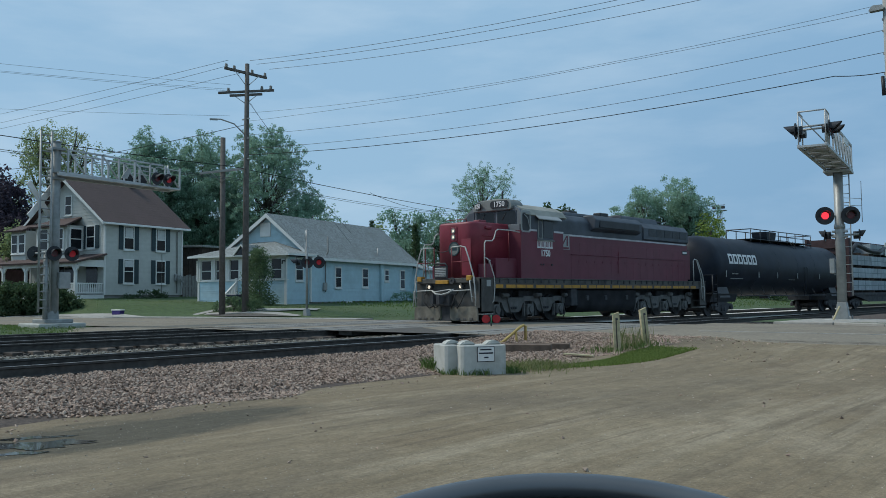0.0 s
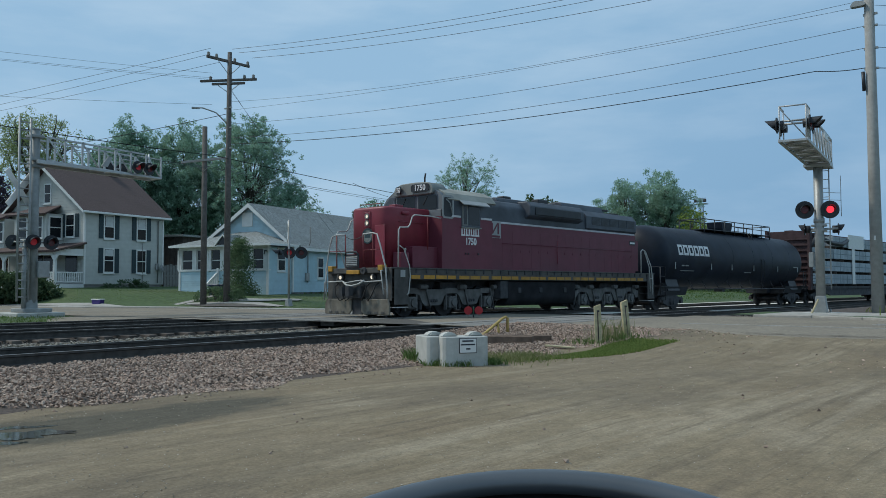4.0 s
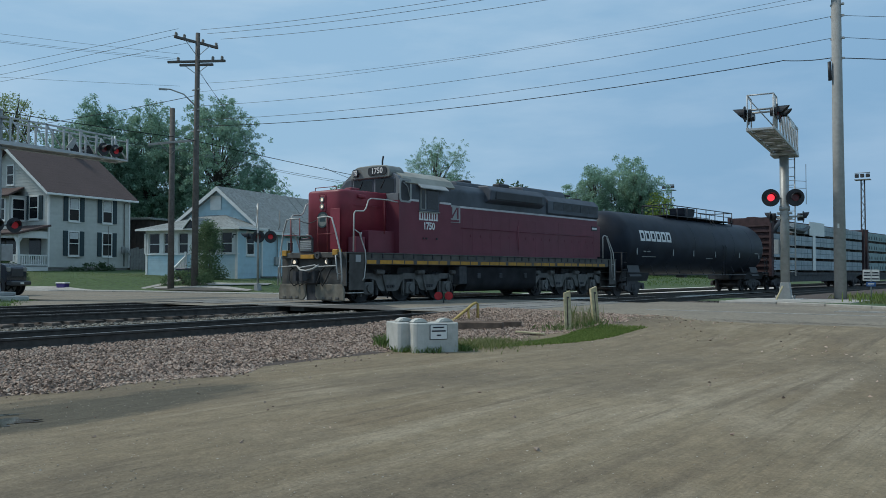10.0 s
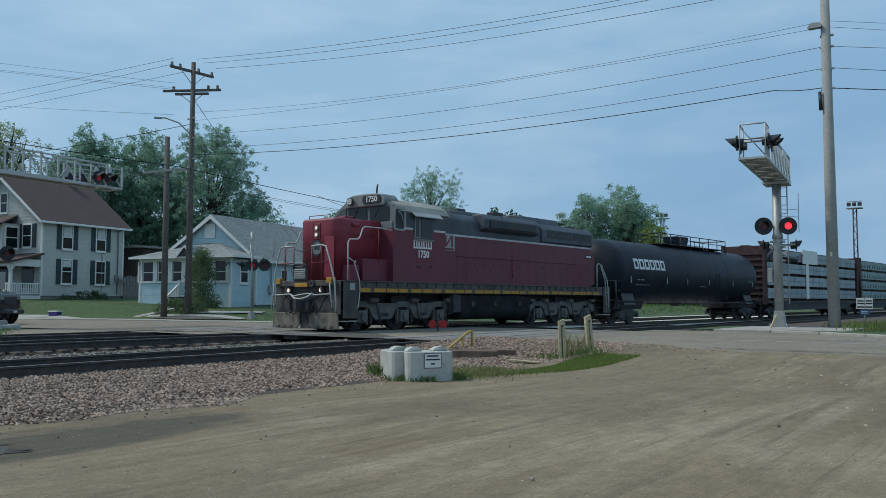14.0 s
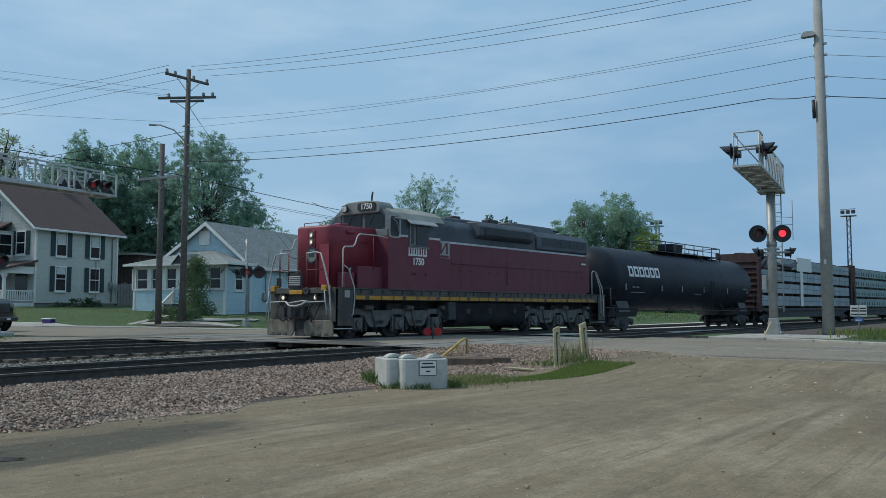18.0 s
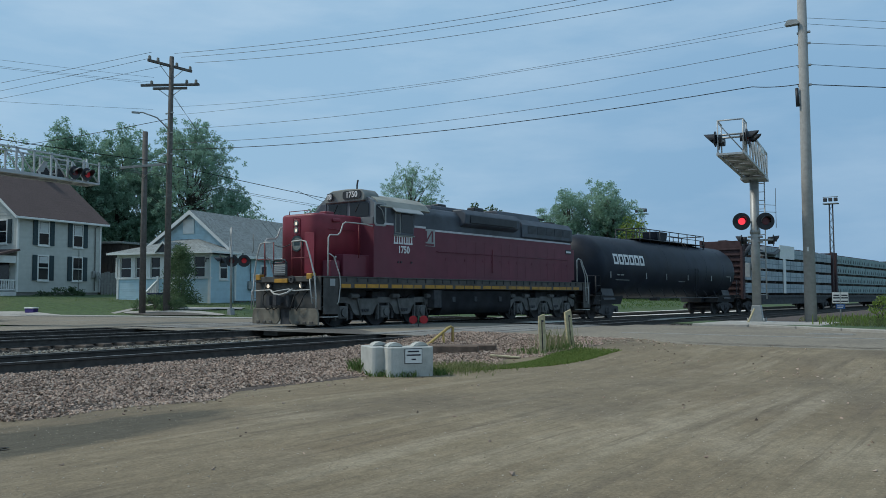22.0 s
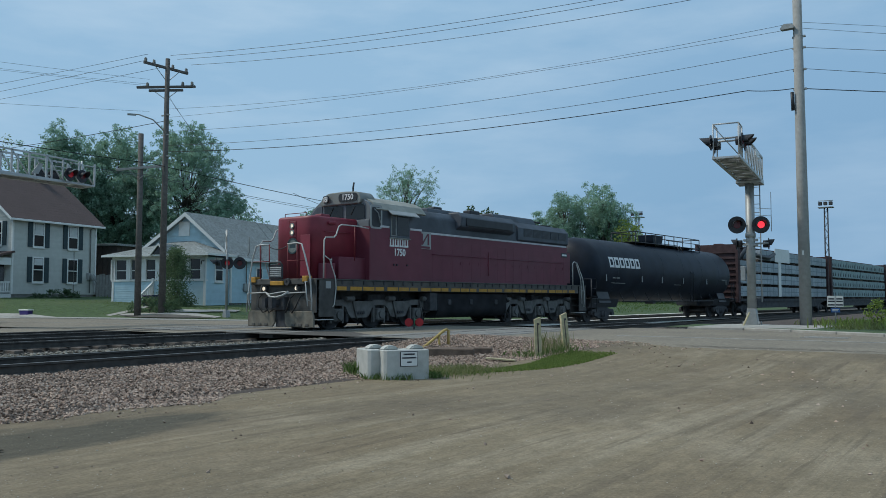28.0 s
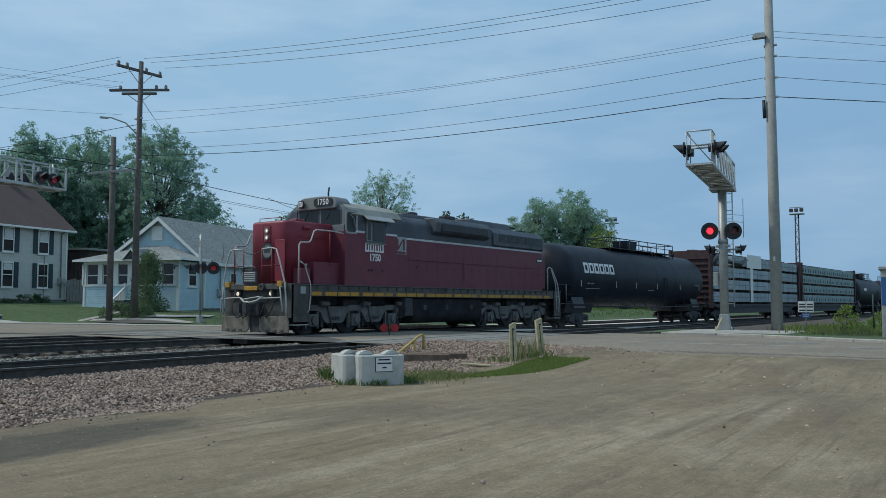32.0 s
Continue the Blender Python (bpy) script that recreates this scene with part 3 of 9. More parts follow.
far_x = [-2500, -1200, -600, -300, -160] + steps(-110, 40, 1.5) + [60, 120, 300, 700, 1500, 2500]
far_y = [-2500, -1200, -500, -200, -80, -30] + steps(-16, 80, 1.5) + [100, 140, 220, 400, 800, 1500, 2500]
sheet("ground", far_x, far_y, land, GRASS, "rough green grass with dry patches beside the tracks", "grass")


def lot_height(x, y):
    z = LOT_Z + 0.012 * noise.noise((x * 0.5, y * 0.5, 3.0)) + 0.008 * noise.noise((x * 1.7, y * 1.1, 8.0)) * smooth(12, 8, y) - 0.02 * smooth(-5.5, -7.2, x) * smooth(5.5, 3.0, y)
    z += 0.21 * smooth(12.5, 17.6, y)
    return z - 0.05 * smooth(-8.6, -9.6, x)


sheet("gravel_lot", steps(-9.6, -3, 0.22) + steps(-2.7, 30, 0.4), steps(-24, 1, 0.5) + steps(1.2, 19.9, 0.25), lot_height, LOT_M, "packed brown gravel lot with wheel tracks", "gravel lot")


# ---- road over the tracks ----
def road_height(x, y):
    return -0.012 + 0.012 * noise.noise((x * 0.3, y * 0.3, 7.0)) * smooth(-11, -6, x) - 0.02 * smooth(-9, 20, x)


def road_edge(x, y):
    """The broken near edge of the asphalt, drawn back beside the tracks."""
    k = max(0.0, 1 - (y - 17.2) / 3.0)
    return k * (1.75 * smooth(-5.6, -8.4, x) + 0.30 * noise.noise((x * 0.7, 0, 4.0)) + 0.16 * noise.noise((x * 2.6, 0, 9.0)))


CRACK_M = material("dark_crack_fill", (0.04, 0.036, 0.032), 0.95, vary=0.3, bump=0.3, spec=0.1)


def road():
    sheet("road", [-400, -200, -100] + steps(-70, -25.0, 2.0), [15.9, 18, 20.6, 23, ROAD1], lambda x, y: -0.012, ASPHALT, "worn grey asphalt road beyond the railway", "road", lambda x, y: bend(x))
    sheet("road_shoulder_far", [-30.0, -29.0, -28.0, -27.0, -26.0, -25.2, -24.92], [12.9, 13.9, 14.9, 15.95], lambda x, y: -0.02 - 0.27 * smooth(-25.2, -24.92, x) - 0.26 * smooth(14.6, 13.0, y - bend(x)) - 0.05 * smooth(-29.0, -30.0, x), ASPHALT, "worn asphalt shoulder running down to the third track", "road", lambda x, y: bend(x))
    sheet("road_crossing", [-25.0, -11.4], [ROAD0 - 0.2, ROAD1 + 0.2], lambda x, y: -0.016, ASPHALT, "asphalt between the rails of the crossing", "road")
    sheet("road_margin", [-25.0, -22.8, -20.6], [15.7, 17.05], lambda x, y: -0.016, ASPHALT, "asphalt margin beside the third track", "road")
    near = sheet("road_near", steps(-11.4, 12, 0.25) + steps(13, 40, 2.0) + [80, 200, 400], steps(17.2, 27.4, 0.5), road_height, ASPHALT, "patched grey asphalt road merging with the lot", "road", road_edge)
    for v in near.data.vertices:
        if abs(v.co.y - 17.2 - road_edge(v.co.x, 17.2)) < 0.02:
            v.co.z = lot_height(v.co.x, v.co.y) - 0.006
    bm = bmesh.new()
    last = None
    for k in range(90):
        x = -6.4 + 0.1 * k
        y = 17.55 + road_edge(x, 17.2) + 0.06 * noise.noise((x * 2.3, 1.0, 0.0)) + 0.10 * noise.noise((x * 0.6, 5.0, 0.0))
        w = 0.016 + 0.02 * abs(noise.noise((x * 1.7, 3.0, 0.0)))
        z = road_height(x, y) + 0.003
        row = [bm.verts.new((x, y - w, z)), bm.verts.new((x, y + w, z))]
        if last:
            bm.faces.new((last[0], row[0], row[1], last[1]))
        last = row
    tagged(part("road_crack", bm, CRACK_M), "dark open crack along the asphalt edge", "road crack", kind="structure")
    sheet("road_shoulder", [-25.0, -18, -11.4, -9.6], [ROAD0 - 0.2, 17.3], lambda x, y: -0.018, ASPHALT, "asphalt shoulder beside the rails", "road")
    line = tagged(part("road_line", box(-9.2, 60, 21.08, 21.2, -0.06, 0.0), ROAD_PAINT), "worn white line on the asphalt", "road marking", kind="structure")
    line.location.z = 0.0
    for y in (23.0, 23.45):
        tagged(part("road_line", box(-5.0, -3.9, y, y + 0.14, -0.06, -0.002), ROAD_PAINT), "short worn white stop marks", "road marking", kind="structure")
    tagged(part("road_line", box(-270, 0, 0, 0.12, -0.06, -0.004), ROAD_LINE_DIM, at=pose(-27, 20.5, 0, 0, 0, 9.65)), "faded centre line", "road marking", kind="structure")


road()


# ---- railway ----
RAIL_SECTION = [(-0.07, -0.17), (0.07, -0.17), (0.07, -0.158), (0.012, -0.14), (0.012, -0.045), (0.036, -0.035), (0.036, -0.004), (0.028, 0.0), (-0.028, 0.0), (-0.036, -0.004), (-0.036, -0.035), (-0.012, -0.045), (-0.012, -0.14), (-0.07, -0.158)]
tie_mesh = mesh_of(box(-1.3, 1.3, -0.11, 0.11, -0.2, 0.0, 0.012), "tie", TIE_M)


def rail_drop(y):
    """The line dips slightly beyond the crossing."""
    return -0.17 * smooth(33.5, 38.5, y)


def sweep(path, sx):
    """The rail section carried along a path of points in the plan."""
    bm = bmesh.new()
    rows = []
    path = [q for q in path if q[1] < 30] + [(xa + (xb - xa) * (y - ya) / (yb - ya), y) for y in (30, 33.5, 34.5, 35.5, 36.5, 37.5, 38.5, 42) for (xa, ya), (xb, yb) in zip(path, path[1:]) if ya <= y < yb] + [q for q in path if q[1] > 42]
    for k, (x, y) in enumerate(path):
        x0, y0 = path[max(0, k - 1)]
        x1, y1 = path[min(len(path) - 1, k + 1)]
        d = math.hypot(x1 - x0, y1 - y0)
        nx, ny = (y1 - y0) / d, -(x1 - x0) / d
        rows.append([bm.verts.new((x + nx * (sx + a), y + ny * (sx + a), b + rail_drop(y))) for a, b in RAIL_SECTION])
    n = len(RAIL_SECTION)
    for r0, r1 in zip(rows, rows[1:]):
        for k in range(n):
            bm.faces.new((r0[k], r0[(k + 1) % n], r1[(k + 1) % n], r1[k]))
    bmesh.ops.recalc_face_normals(bm, faces=bm.faces)
    return bm


def track(name, path, label, ties):
    th = thing(name, pose(0, 0, 0), label, "railway track", kind="structure")
    for sx in (-0.7525, 0.7525):
        r = part("rail", sweep(path, sx), RAIL_M, th)
        r.data.materials.append(RAIL_TOP)
        for f in r.data.polygons:
            if abs(f.normal.z) > 0.9 and f.center.z > -0.01:
                f.material_index = 1
    rnd = random.Random(name)
    for i in range(ties[1]):
        y = ties[0] + 0.52 * i
        if ROAD0 - 0.3 < y < ROAD1 + 0.3:
            continue
        (xa, ya), (xb, yb) = next((p, q) for p, q in zip(path, path[1:]) if p[1] <= y <= q[1])
        x = xa + (xb - xa) * (y - ya) / (yb - ya)
        turn = -math.degrees(math.atan2(xb - xa, yb - ya))
        part("tie", tie_mesh, TIE_M, th, at=pose(x + rnd.uniform(-0.12, 0.14), y, -0.162 + rail_drop(y) + rnd.uniform(-0.01, 0.006), 0, 0, turn + rnd.uniform(-1.5, 1.5)))
    for x0, x1 in ((-0.66, -0.02), (0.0, 0.66), (0.84, 1.45), (-1.45, -0.84)):
        for k in range(3):
            y = ROAD0 + 2.9 * k
            (xa, ya), (xb, yb) = next((p, q) for p, q in zip(path, path[1:]) if p[1] <= y <= q[1])
            x = xa + (xb - xa) * (y + 1.45 - ya) / (yb - ya)
            part("crossing_panel", box(x0, x1, 0.01, 2.88, -0.16, -0.004, 0.01), PANEL_M, th, at=pose(x, y, 0, 0, 0, -math.degrees(math.atan2(xb - xa, yb - ya))))
    return th


PANEL_M = material("crossing_panel_concrete", (0.22, 0.215, 0.20), 0.9, vary=0.2, scale=6, dirt=(0.10, 0.10, 0.095), dirt_amount=0.7, dirt_scale=1.2, bump=0.2, per_object=0.12, spec=0.12)
TRAIN_PATH = [(-24.0, -120), (-19.44, 18.6), (-18.83, 37.0), (-15.9, 83.5), (-13.0, 200), (-12, 300)]
track("near_track", [(NEAR_TRACK + 0.25, -120), (NEAR_TRACK, 6), (NEAR_TRACK - 0.1, 30), (NEAR_TRACK, 60), (NEAR_TRACK + 2.4, 150), (NEAR_TRACK + 6, 300)], "near railway track with dark rails on weathered ties", (-1.0, 66))
track("train_track", TRAIN_PATH, "railway track that carries the freight train", (-1.0, 100))
track("third_track", [(THIRD_TRACK - 3, -120), (THIRD_TRACK, 18), (THIRD_TRACK + 1.0, 60), (THIRD_TRACK + 4, 300)], "third railway track beyond the train", (2.0, 40))

# ---- the train ----
LOCO_X, LOCO_Y, LOCO_TURN = -19.44, 18.6, -1.95      # where it comes to rest; degrees about z
CAR_X, CAR_Y, CAR_TURN = -18.83, 37.0, -3.6
LOCO_AT, CARS_AT = pose(LOCO_X, LOCO_Y, 0, 0, 0, LOCO_TURN), pose(CAR_X, CAR_Y, -0.165, 0, 0, CAR_TURN)
RIGHT_SIDE = pose(0, 0, 0, 90, 0, 90)                # lettering that reads on the +x side
turning = []                                         # wheelsets: (object, axle y, radius)

wheel_disc = {}


def wheelset(parent, y, r, label="worn steel wheels on one axle"):
    """Axle with two flanged wheels, turning about its own middle."""
    if r not in wheel_disc:
        bm = bmesh.new()
        bm_tube(bm, [(-0.9, 0, 0), (0.9, 0, 0)], 0.09, 10)
        for s in (-1, 1):
            for rad, a, b in ((r, 0.69, 0.80), (r + 0.028, 0.665, 0.69), (0.2, 0.80, 0.84)):
                bm_prism(bm, [(rad * math.cos(2 * math.pi * k / 28), rad * math.sin(2 * math.pi * k / 28)) for k in range(28)], s * a, s * b, "x", True)
        wheel_disc[r] = mesh_of(bm, "wheelset", UNDER)
    ob = part("wheelset", wheel_disc[r], UNDER, parent, label, at=pose(0, y, r))
    turning.append((ob, y, r))
    return ob


def coupler(parent, y, d):
    """Knuckle coupler reaching d (signed) past y."""
    s = 1 if d > 0 else -1
    bm = box(-0.11, 0.11, min(y, y + d * 0.7), max(y, y + d * 0.7), 0.76, 0.96, 0.02)
    bm_box(bm, -0.2, -0.06, min(y + d * 0.7, y + d), max(y + d * 0.7, y + d), 0.70, 1.0)
    bm_box(bm, 0.06, 0.22, min(y + d * 0.62, y + d * 0.95), max(y + d * 0.62, y + d * 0.95), 0.70, 1.0)
    bm_box(bm, -0.1, 0.1, min(y + d * 0.6, y + d * 0.72), max(y + d * 0.6, y + d * 0.72), 0.68, 1.02)
    return part("coupler", bm, UNDER, parent, "dark cast knuckle coupler")


def railing(parent, pts, mat, r=0.019, name="handrail"):
    return part(name, tube(pts, r, 6), mat, parent)


def rounded(pts_in, r, n=4):
    """Round the corners of a closed outline."""
    out, k = [], len(pts_in)
    for i in range(k):
        p, q, s = Vector(pts_in[i - 1]), Vector(pts_in[i]), Vector(pts_in[(i + 1) % k])
        rr = min(r, (p - q).length * 0.45, (s - q).length * 0.45)
        a, b = q + (p - q).normalized() * rr, q + (s - q).normalized() * rr
        for j in range(n + 1):
            t = j / n
            out.append(tuple(a * (1 - t) ** 2 + q * 2 * t * (1 - t) + b * t * t))
    return out


def loco_truck(parent, axles):
    c = axles[1]
    for y in axles:
        wheelset(parent, y, 0.508, "forty-inch steel locomotive wheels")
    for s in (-1, 1):
        # cast side frame: a bar that dips between the axles and arches over the boxes
        top, low = [], []
        for i in range(41):
            y = c - 2.75 + 5.5 * i / 40
            near = min(abs(y - a) for a in axles)
            top.append((y, 0.90 + (0.05 if near < 0.3 else 0.0) - 0.10 * smooth(2.3, 2.75, abs(y - c))))
            low.append((y, 0.36 + 0.40 * smooth(0.62, 0.30, near) + 0.16 * smooth(2.3, 2.75, abs(y - c))))
        x0, x1 = sorted((s * 1.02, s * 1.16))
        fr = part("side_frame", prism(top + low[::-1], x0, x1, "x"), TRUCK_GREY, parent, "dusty cast truck side frame")
        for y in axles:
            bm = box(min(s * 0.98, s * 1.24), max(s * 0.98, s * 1.24), y - 0.21, y + 0.21, 0.26, 0.66, 0.03)
            bm_prism(bm, [(y + 0.14 * math.cos(k * math.pi / 6), 0.46 + 0.14 * math.sin(k * math.pi / 6)) for k in range(12)], min(s * 1.2, s * 1.30), max(s * 1.2, s * 1.30), "x")
            part("axle_box", bm, TRUCK_GREY, fr)
            for ya in (y - 0.30, y + 0.23):
                part("pedestal_leg", box(min(s * 1.04, s * 1.14), max(s * 1.04, s * 1.14), ya, ya + 0.07, 0.20, 0.75), TRUCK_GREY, fr)
        for y in (c - 1.0, c + 1.0):
            bm = bmesh.new()
            for k in range(4):
                bm_prism(bm, [(y - 0.17 + 0.115 * k + 0.05 * math.cos(j * math.pi / 4), 0.52 + 0.0 * j + 0.05 * math.sin(j * math.pi / 4)) for j in range(8)], s * 1.0, s * 1.2, "x")
            bmesh.ops.recalc_face_normals(bm, faces=bm.faces)
            part("bolt_strip", bm, UNDER, fr)
        for y in (axles[0] - 0.55, axles[0] + 0.55, axles[1] + 0.55, axles[2] + 0.5):
            part("brake_cylinder", tube([(s * 1.22, y - 0.25, 0.98), (s * 1.22, y + 0.12, 0.98)], 0.085, 10), TRUCK_GREY, fr)
            part("brake_shoe", box(min(s * 0.98, s * 1.1), max(s * 0.98, s * 1.1), y - 0.09, y + 0.03, 0.22, 0.72, 0.02), UNDER, fr)
    for y in axles:
        m = part("traction_motor", prism(rounded([(y - 0.86, 0.34), (y - 0.55, 0.15), (y + 0.55, 0.15), (y + 0.86, 0.34), (y + 0.86, 0.86), (y - 0.86, 0.86)], 0.08, 2), -0.60, 0.60, "x"), UNDER, parent, "grimy traction motor between the wheels")
        part("gear_case", disc(y, 0.46, 0.36, 0.60, 0.66, "x", 16), UNDER, m)
    for s in (-1, 1):
        for y in (c - 2.5, c - 1.0, c + 1.0, c + 2.45):
            part("sand_pipe", tube([(s * 1.10, y, 0.95), (s * 1.12, y + 0.12, 0.5), (s * 0.85, y + 0.25, 0.12)], 0.022, 6), UNDER, parent)
            part("brake_hanger", tube([(s * 1.19, y - 0.35, 0.92), (s * 1.19, y - 0.15, 0.30)], 0.03, 6), TRUCK_GREY, parent)
    part("bolster", box(-1.0, 1.0, c - 0.4, c + 0.4, 0.6, 1.15, 0.03), UNDER, parent)


def steps_unit(parent, y0, y1, s):
    """Step well at a corner: outer side plate, four treads, handrails."""
    x0, x1 = sorted((s * 1.06, s * 1.5))
    w = part("step_well", bm_box(bm_box(bmesh.new(), x0, x1, y1, y1 + 0.03, 0.30, 1.58), min(s * 1.0, s * 1.06), max(s * 1.0, s * 1.06), y0, y1, 0.3, 1.58), SILL_GREY, parent, "dusty grey step well")
    for k in range(4):
        part("step_tread", box(x0, x1, y0 + 0.02, y1, 0.32 + 0.32 * k, 0.35 + 0.32 * k, 0.008), RAILING if k == 0 else SILL_GREY, w)
    part("step_side", box(min(s * 1.47, s * 1.5), max(s * 1.47, s * 1.5), y0 + 0.04, y1 + 0.03, 0.42, 1.56, 0.01), SILL_GREY, w)
    return w


def locomotive():
    L = thing("locomotive", LOCO_AT, "six-axle diesel locomotive in faded maroon and grey, yellow sill stripe", "locomotive")
    # underframe
    part("sill", box(-1.5, 1.5, 1.02, 17.0, 1.22, 1.56, 0.015), SILL_GREY, L, "dusty grey side sill")
    part("deck", box(-1.52, 1.52, 0.22, 17.75, 1.56, 1.60, 0.008), SILL_GREY, L, "grey walkway deck")
    for i in range(26):
        y = 1.12 + i * 0.6
        if y + 0.5 < 16.9:
            part("yellow_stripe", box(1.5, 1.506, y, y + (0.54 if i % 3 else 0.42), 1.245, 1.365), YELLOW, L, "worn yellow reflective stripe")
            part("yellow_stripe", box(-1.506, -1.5, y, y + 0.54, 1.245, 1.365), YELLOW, L)
    for i in range(31):
        y = 1.35 + i * 0.5
        part("stanchion_foot", box(1.5, 1.53, y - 0.03, y + 0.03, 1.43, 1.58, 0.006), UNDER, L)
    part("fuel_tank", prism(rounded([(-1.25, 0.28), (1.25, 0.28), (1.42, 0.5), (1.42, 1.2), (-1.42, 1.2), (-1.42, 0.5)], 0.12), 6.4, 11.0, "y", bevel=0.02), FUEL_BLACK, L, "grimy black fuel tank")
    part("air_reservoir", tube([(1.25, 6.5, 1.06), (1.25, 10.8, 1.06)], 0.15, 12), FUEL_BLACK, L)
    for y in (7.1, 8.5, 10.2):
        part("fuel_fitting", box(1.4, 1.46, y - 0.1, y + 0.1, 0.75, 0.95, 0.02), UNDER, L)
    part("battery_box", box(0.9, 1.46, 5.9, 6.35, 0.55, 1.2, 0.02), UNDER, L)
    part("centre_frame", box(-0.7, 0.7, 0.3, 17.6, 0.95, 1.25), UNDER, L)
    loco_truck(L, (1.50, 3.52, 5.45))
    loco_truck(L, (12.0, 14.05, 16.0))
    # front end: plate, snow-plough pilot, steps
    part("end_plate", box(-1.5, 1.5, 0.22, 0.26, 0.55, 1.58, 0.008), SILL_GREY, L, "dusty grey end plate")
    part("anticlimber", box(-1.35, 1.35, 0.06, 0.24, 1.42, 1.60, 0.02), SILL_GREY, L)
    for x in (-1, 1):
        bm = bmesh.new()
        bm_prism(bm, [(x * 0.22, 0.60), (x * 1.46, 0.60), (x * 1.52, 0.42), (x * 1.52, 0.10), (x * 0.34, 0.10), (x * 0.22, 0.22)], 0.10, 0.16, "y")
        bmesh.ops.bevel(bm, geom=bm.edges[:], offset=0.02, segments=1, affect="EDGES")
        p = part("pilot_plate", bm, PILOT_M, L, "muddy bent pilot plate")
        for k in range(3):
            part("patch", box(min(x * (0.55 + 0.3 * k), x * (0.7 + 0.3 * k)), max(x * (0.55 + 0.3 * k), x * (0.7 + 0.3 * k)), 0.075, 0.10, 0.13, 0.21, 0.01), SILL_GREY, p)
    part("pilot_centre", box(-0.24, 0.24, 0.16, 0.2, 0.1, 0.62, 0.01), UNDER, L)
    part("draft_gear", box(-0.32, 0.32, -0.02, 0.3, 0.62, 1.05, 0.05, 2), UNDER, L)
    coupler(L, 0.1, -0.55)
    for x in (-0.95, -0.55, 0.55, 0.95):
        bm = tube([(x, 0.2, 1.12), (x * 0.98, 0.05, 1.0), (x * 0.9, -0.03, 0.72), (x * 0.7, 0.0, 0.55), (x * 0.55, 0.08, 0.62)], 0.022, 6)
        part("brake_hose", bm, RUBBER, L, "hanging rubber brake hose")
    part("uncoupling_lever", tube([(-1.42, -0.02, 0.55), (-1.42, 0.0, 1.15), (-0.55, 0.0, 1.18), (-0.35, -0.03, 1.12), (0.0, -0.05, 1.16), (0.35, -0.03, 1.20), (0.5, 0.0, 1.15), (1.30, 0.0, 1.18), (1.36, 0.0, 0.75)], 0.02, 6), RAILING, L, "bent light uncoupling bar")
    part("jumper_cable", tube([(-0.5, 0.0, 1.16), (-0.3, -0.05, 1.05), (0.0, -0.08, 1.02), (0.28, -0.05, 1.08), (0.5, 0.0, 1.2)], 0.03, 6), RAILING, L)
    for x in (-0.75, 0.75):
        d = part("ditch_light", disc(x, 1.30, 0.10, 0.10, 0.24, "y"), UNDER, L)
        part("lamp", disc(x, 1.30, 0.06, 0.085, 0.105, "y"), HEADLIGHT, d, "lit ditch light")
    for x in (-1.18, 1.18):
        part("yellow_end_block", box(x - 0.11, x + 0.11, 0.02, 0.24, 1.50, 1.68, 0.015), YELLOW, L, "yellow end block")
    part("yellow_panel", box(-0.36, 0.24, 0.0, 0.06, 1.40, 1.53, 0.01), YELLOW, L, "yellow drop-step edge")
    part("end_socket", disc(0.42, 1.52, 0.10, 0.0, 0.08, "y", 12), UNDER, L)
    ds = part("drop_step", box(-0.44, 0.20, 0.02, 0.07, 1.60, 2.04, 0.02), UNDER, L, "raised dark drop step with a pale grille")
    part("step_panel", box(-0.38, 0.14, 0.005, 0.02, 1.66, 1.97, 0.006), RAILING, ds)
    for k in range(5):
        part("grille_bar", box(-0.38, 0.14, -0.004, 0.005, 1.68 + 0.06 * k, 1.70 + 0.06 * k), UNDER, ds)
    part("step_hood", tube([(-0.44, 0.03, 2.0), (-0.36, 0.0, 2.12), (0.12, 0.0, 2.12), (0.20, 0.03, 2.0)], 0.03, 6), UNDER, ds)
    part("bell_ring", ring(0.44, 1.50, 0.05, 0.11, -0.02, 0.06, "y", 16), UNDER, L, "round dark cable receptacle")
    for x in (-0.88, 0.88):
        part("ditch_light_bracket", tube([(x, 0.14, 1.20), (x, 0.06, 1.12), (x * 0.9, 0.06, 1.40)], 0.03, 6), SILL_GREY, L)
    for x in (-1.28, 1.28):
        part("corner_grab", tube([(x, 0.20, 1.52), (x, -0.03, 1.50), (x * 1.06, -0.03, 0.95), (x * 1.06, 0.12, 0.90)], 0.02, 6), RAILING, L)
    steps_unit(L, 0.3, 0.98, 1)
    steps_unit(L, 0.3, 0.98, -1)
    part("number_placard", box(1.501, 1.506, 0.62, 0.84, 1.30, 1.52), CAB_WHITE, L, "small pale placard")
    # front handrails
    for s in (-1, 1):
        railing(L, [(s * 1.42, 0.10, 0.62), (s * 1.44, 0.08, 0.95), (s * 1.40, 0.06, 1.6), (s * 1.20, 0.02, 2.30), (s * 1.05, 0.02, 2.66), (s * 0.85, 0.02, 2.70), (s * 0.42, 0.02, 2.68)], RAILING, 0.025)
        railing(L, [(s * 0.42, 0.02, 2.70), (s * 0.42, 0.04, 1.6)], RED_RAILING)
        railing(L, [(s * 0.85, 0.02, 2.70), (s * 0.85, 0.04, 1.6)], RED_RAILING)
        railing(L, [(s * 0.42, 0.02, 2.16), (s * 1.22, 0.03, 2.16)], RED_RAILING, 0.014)
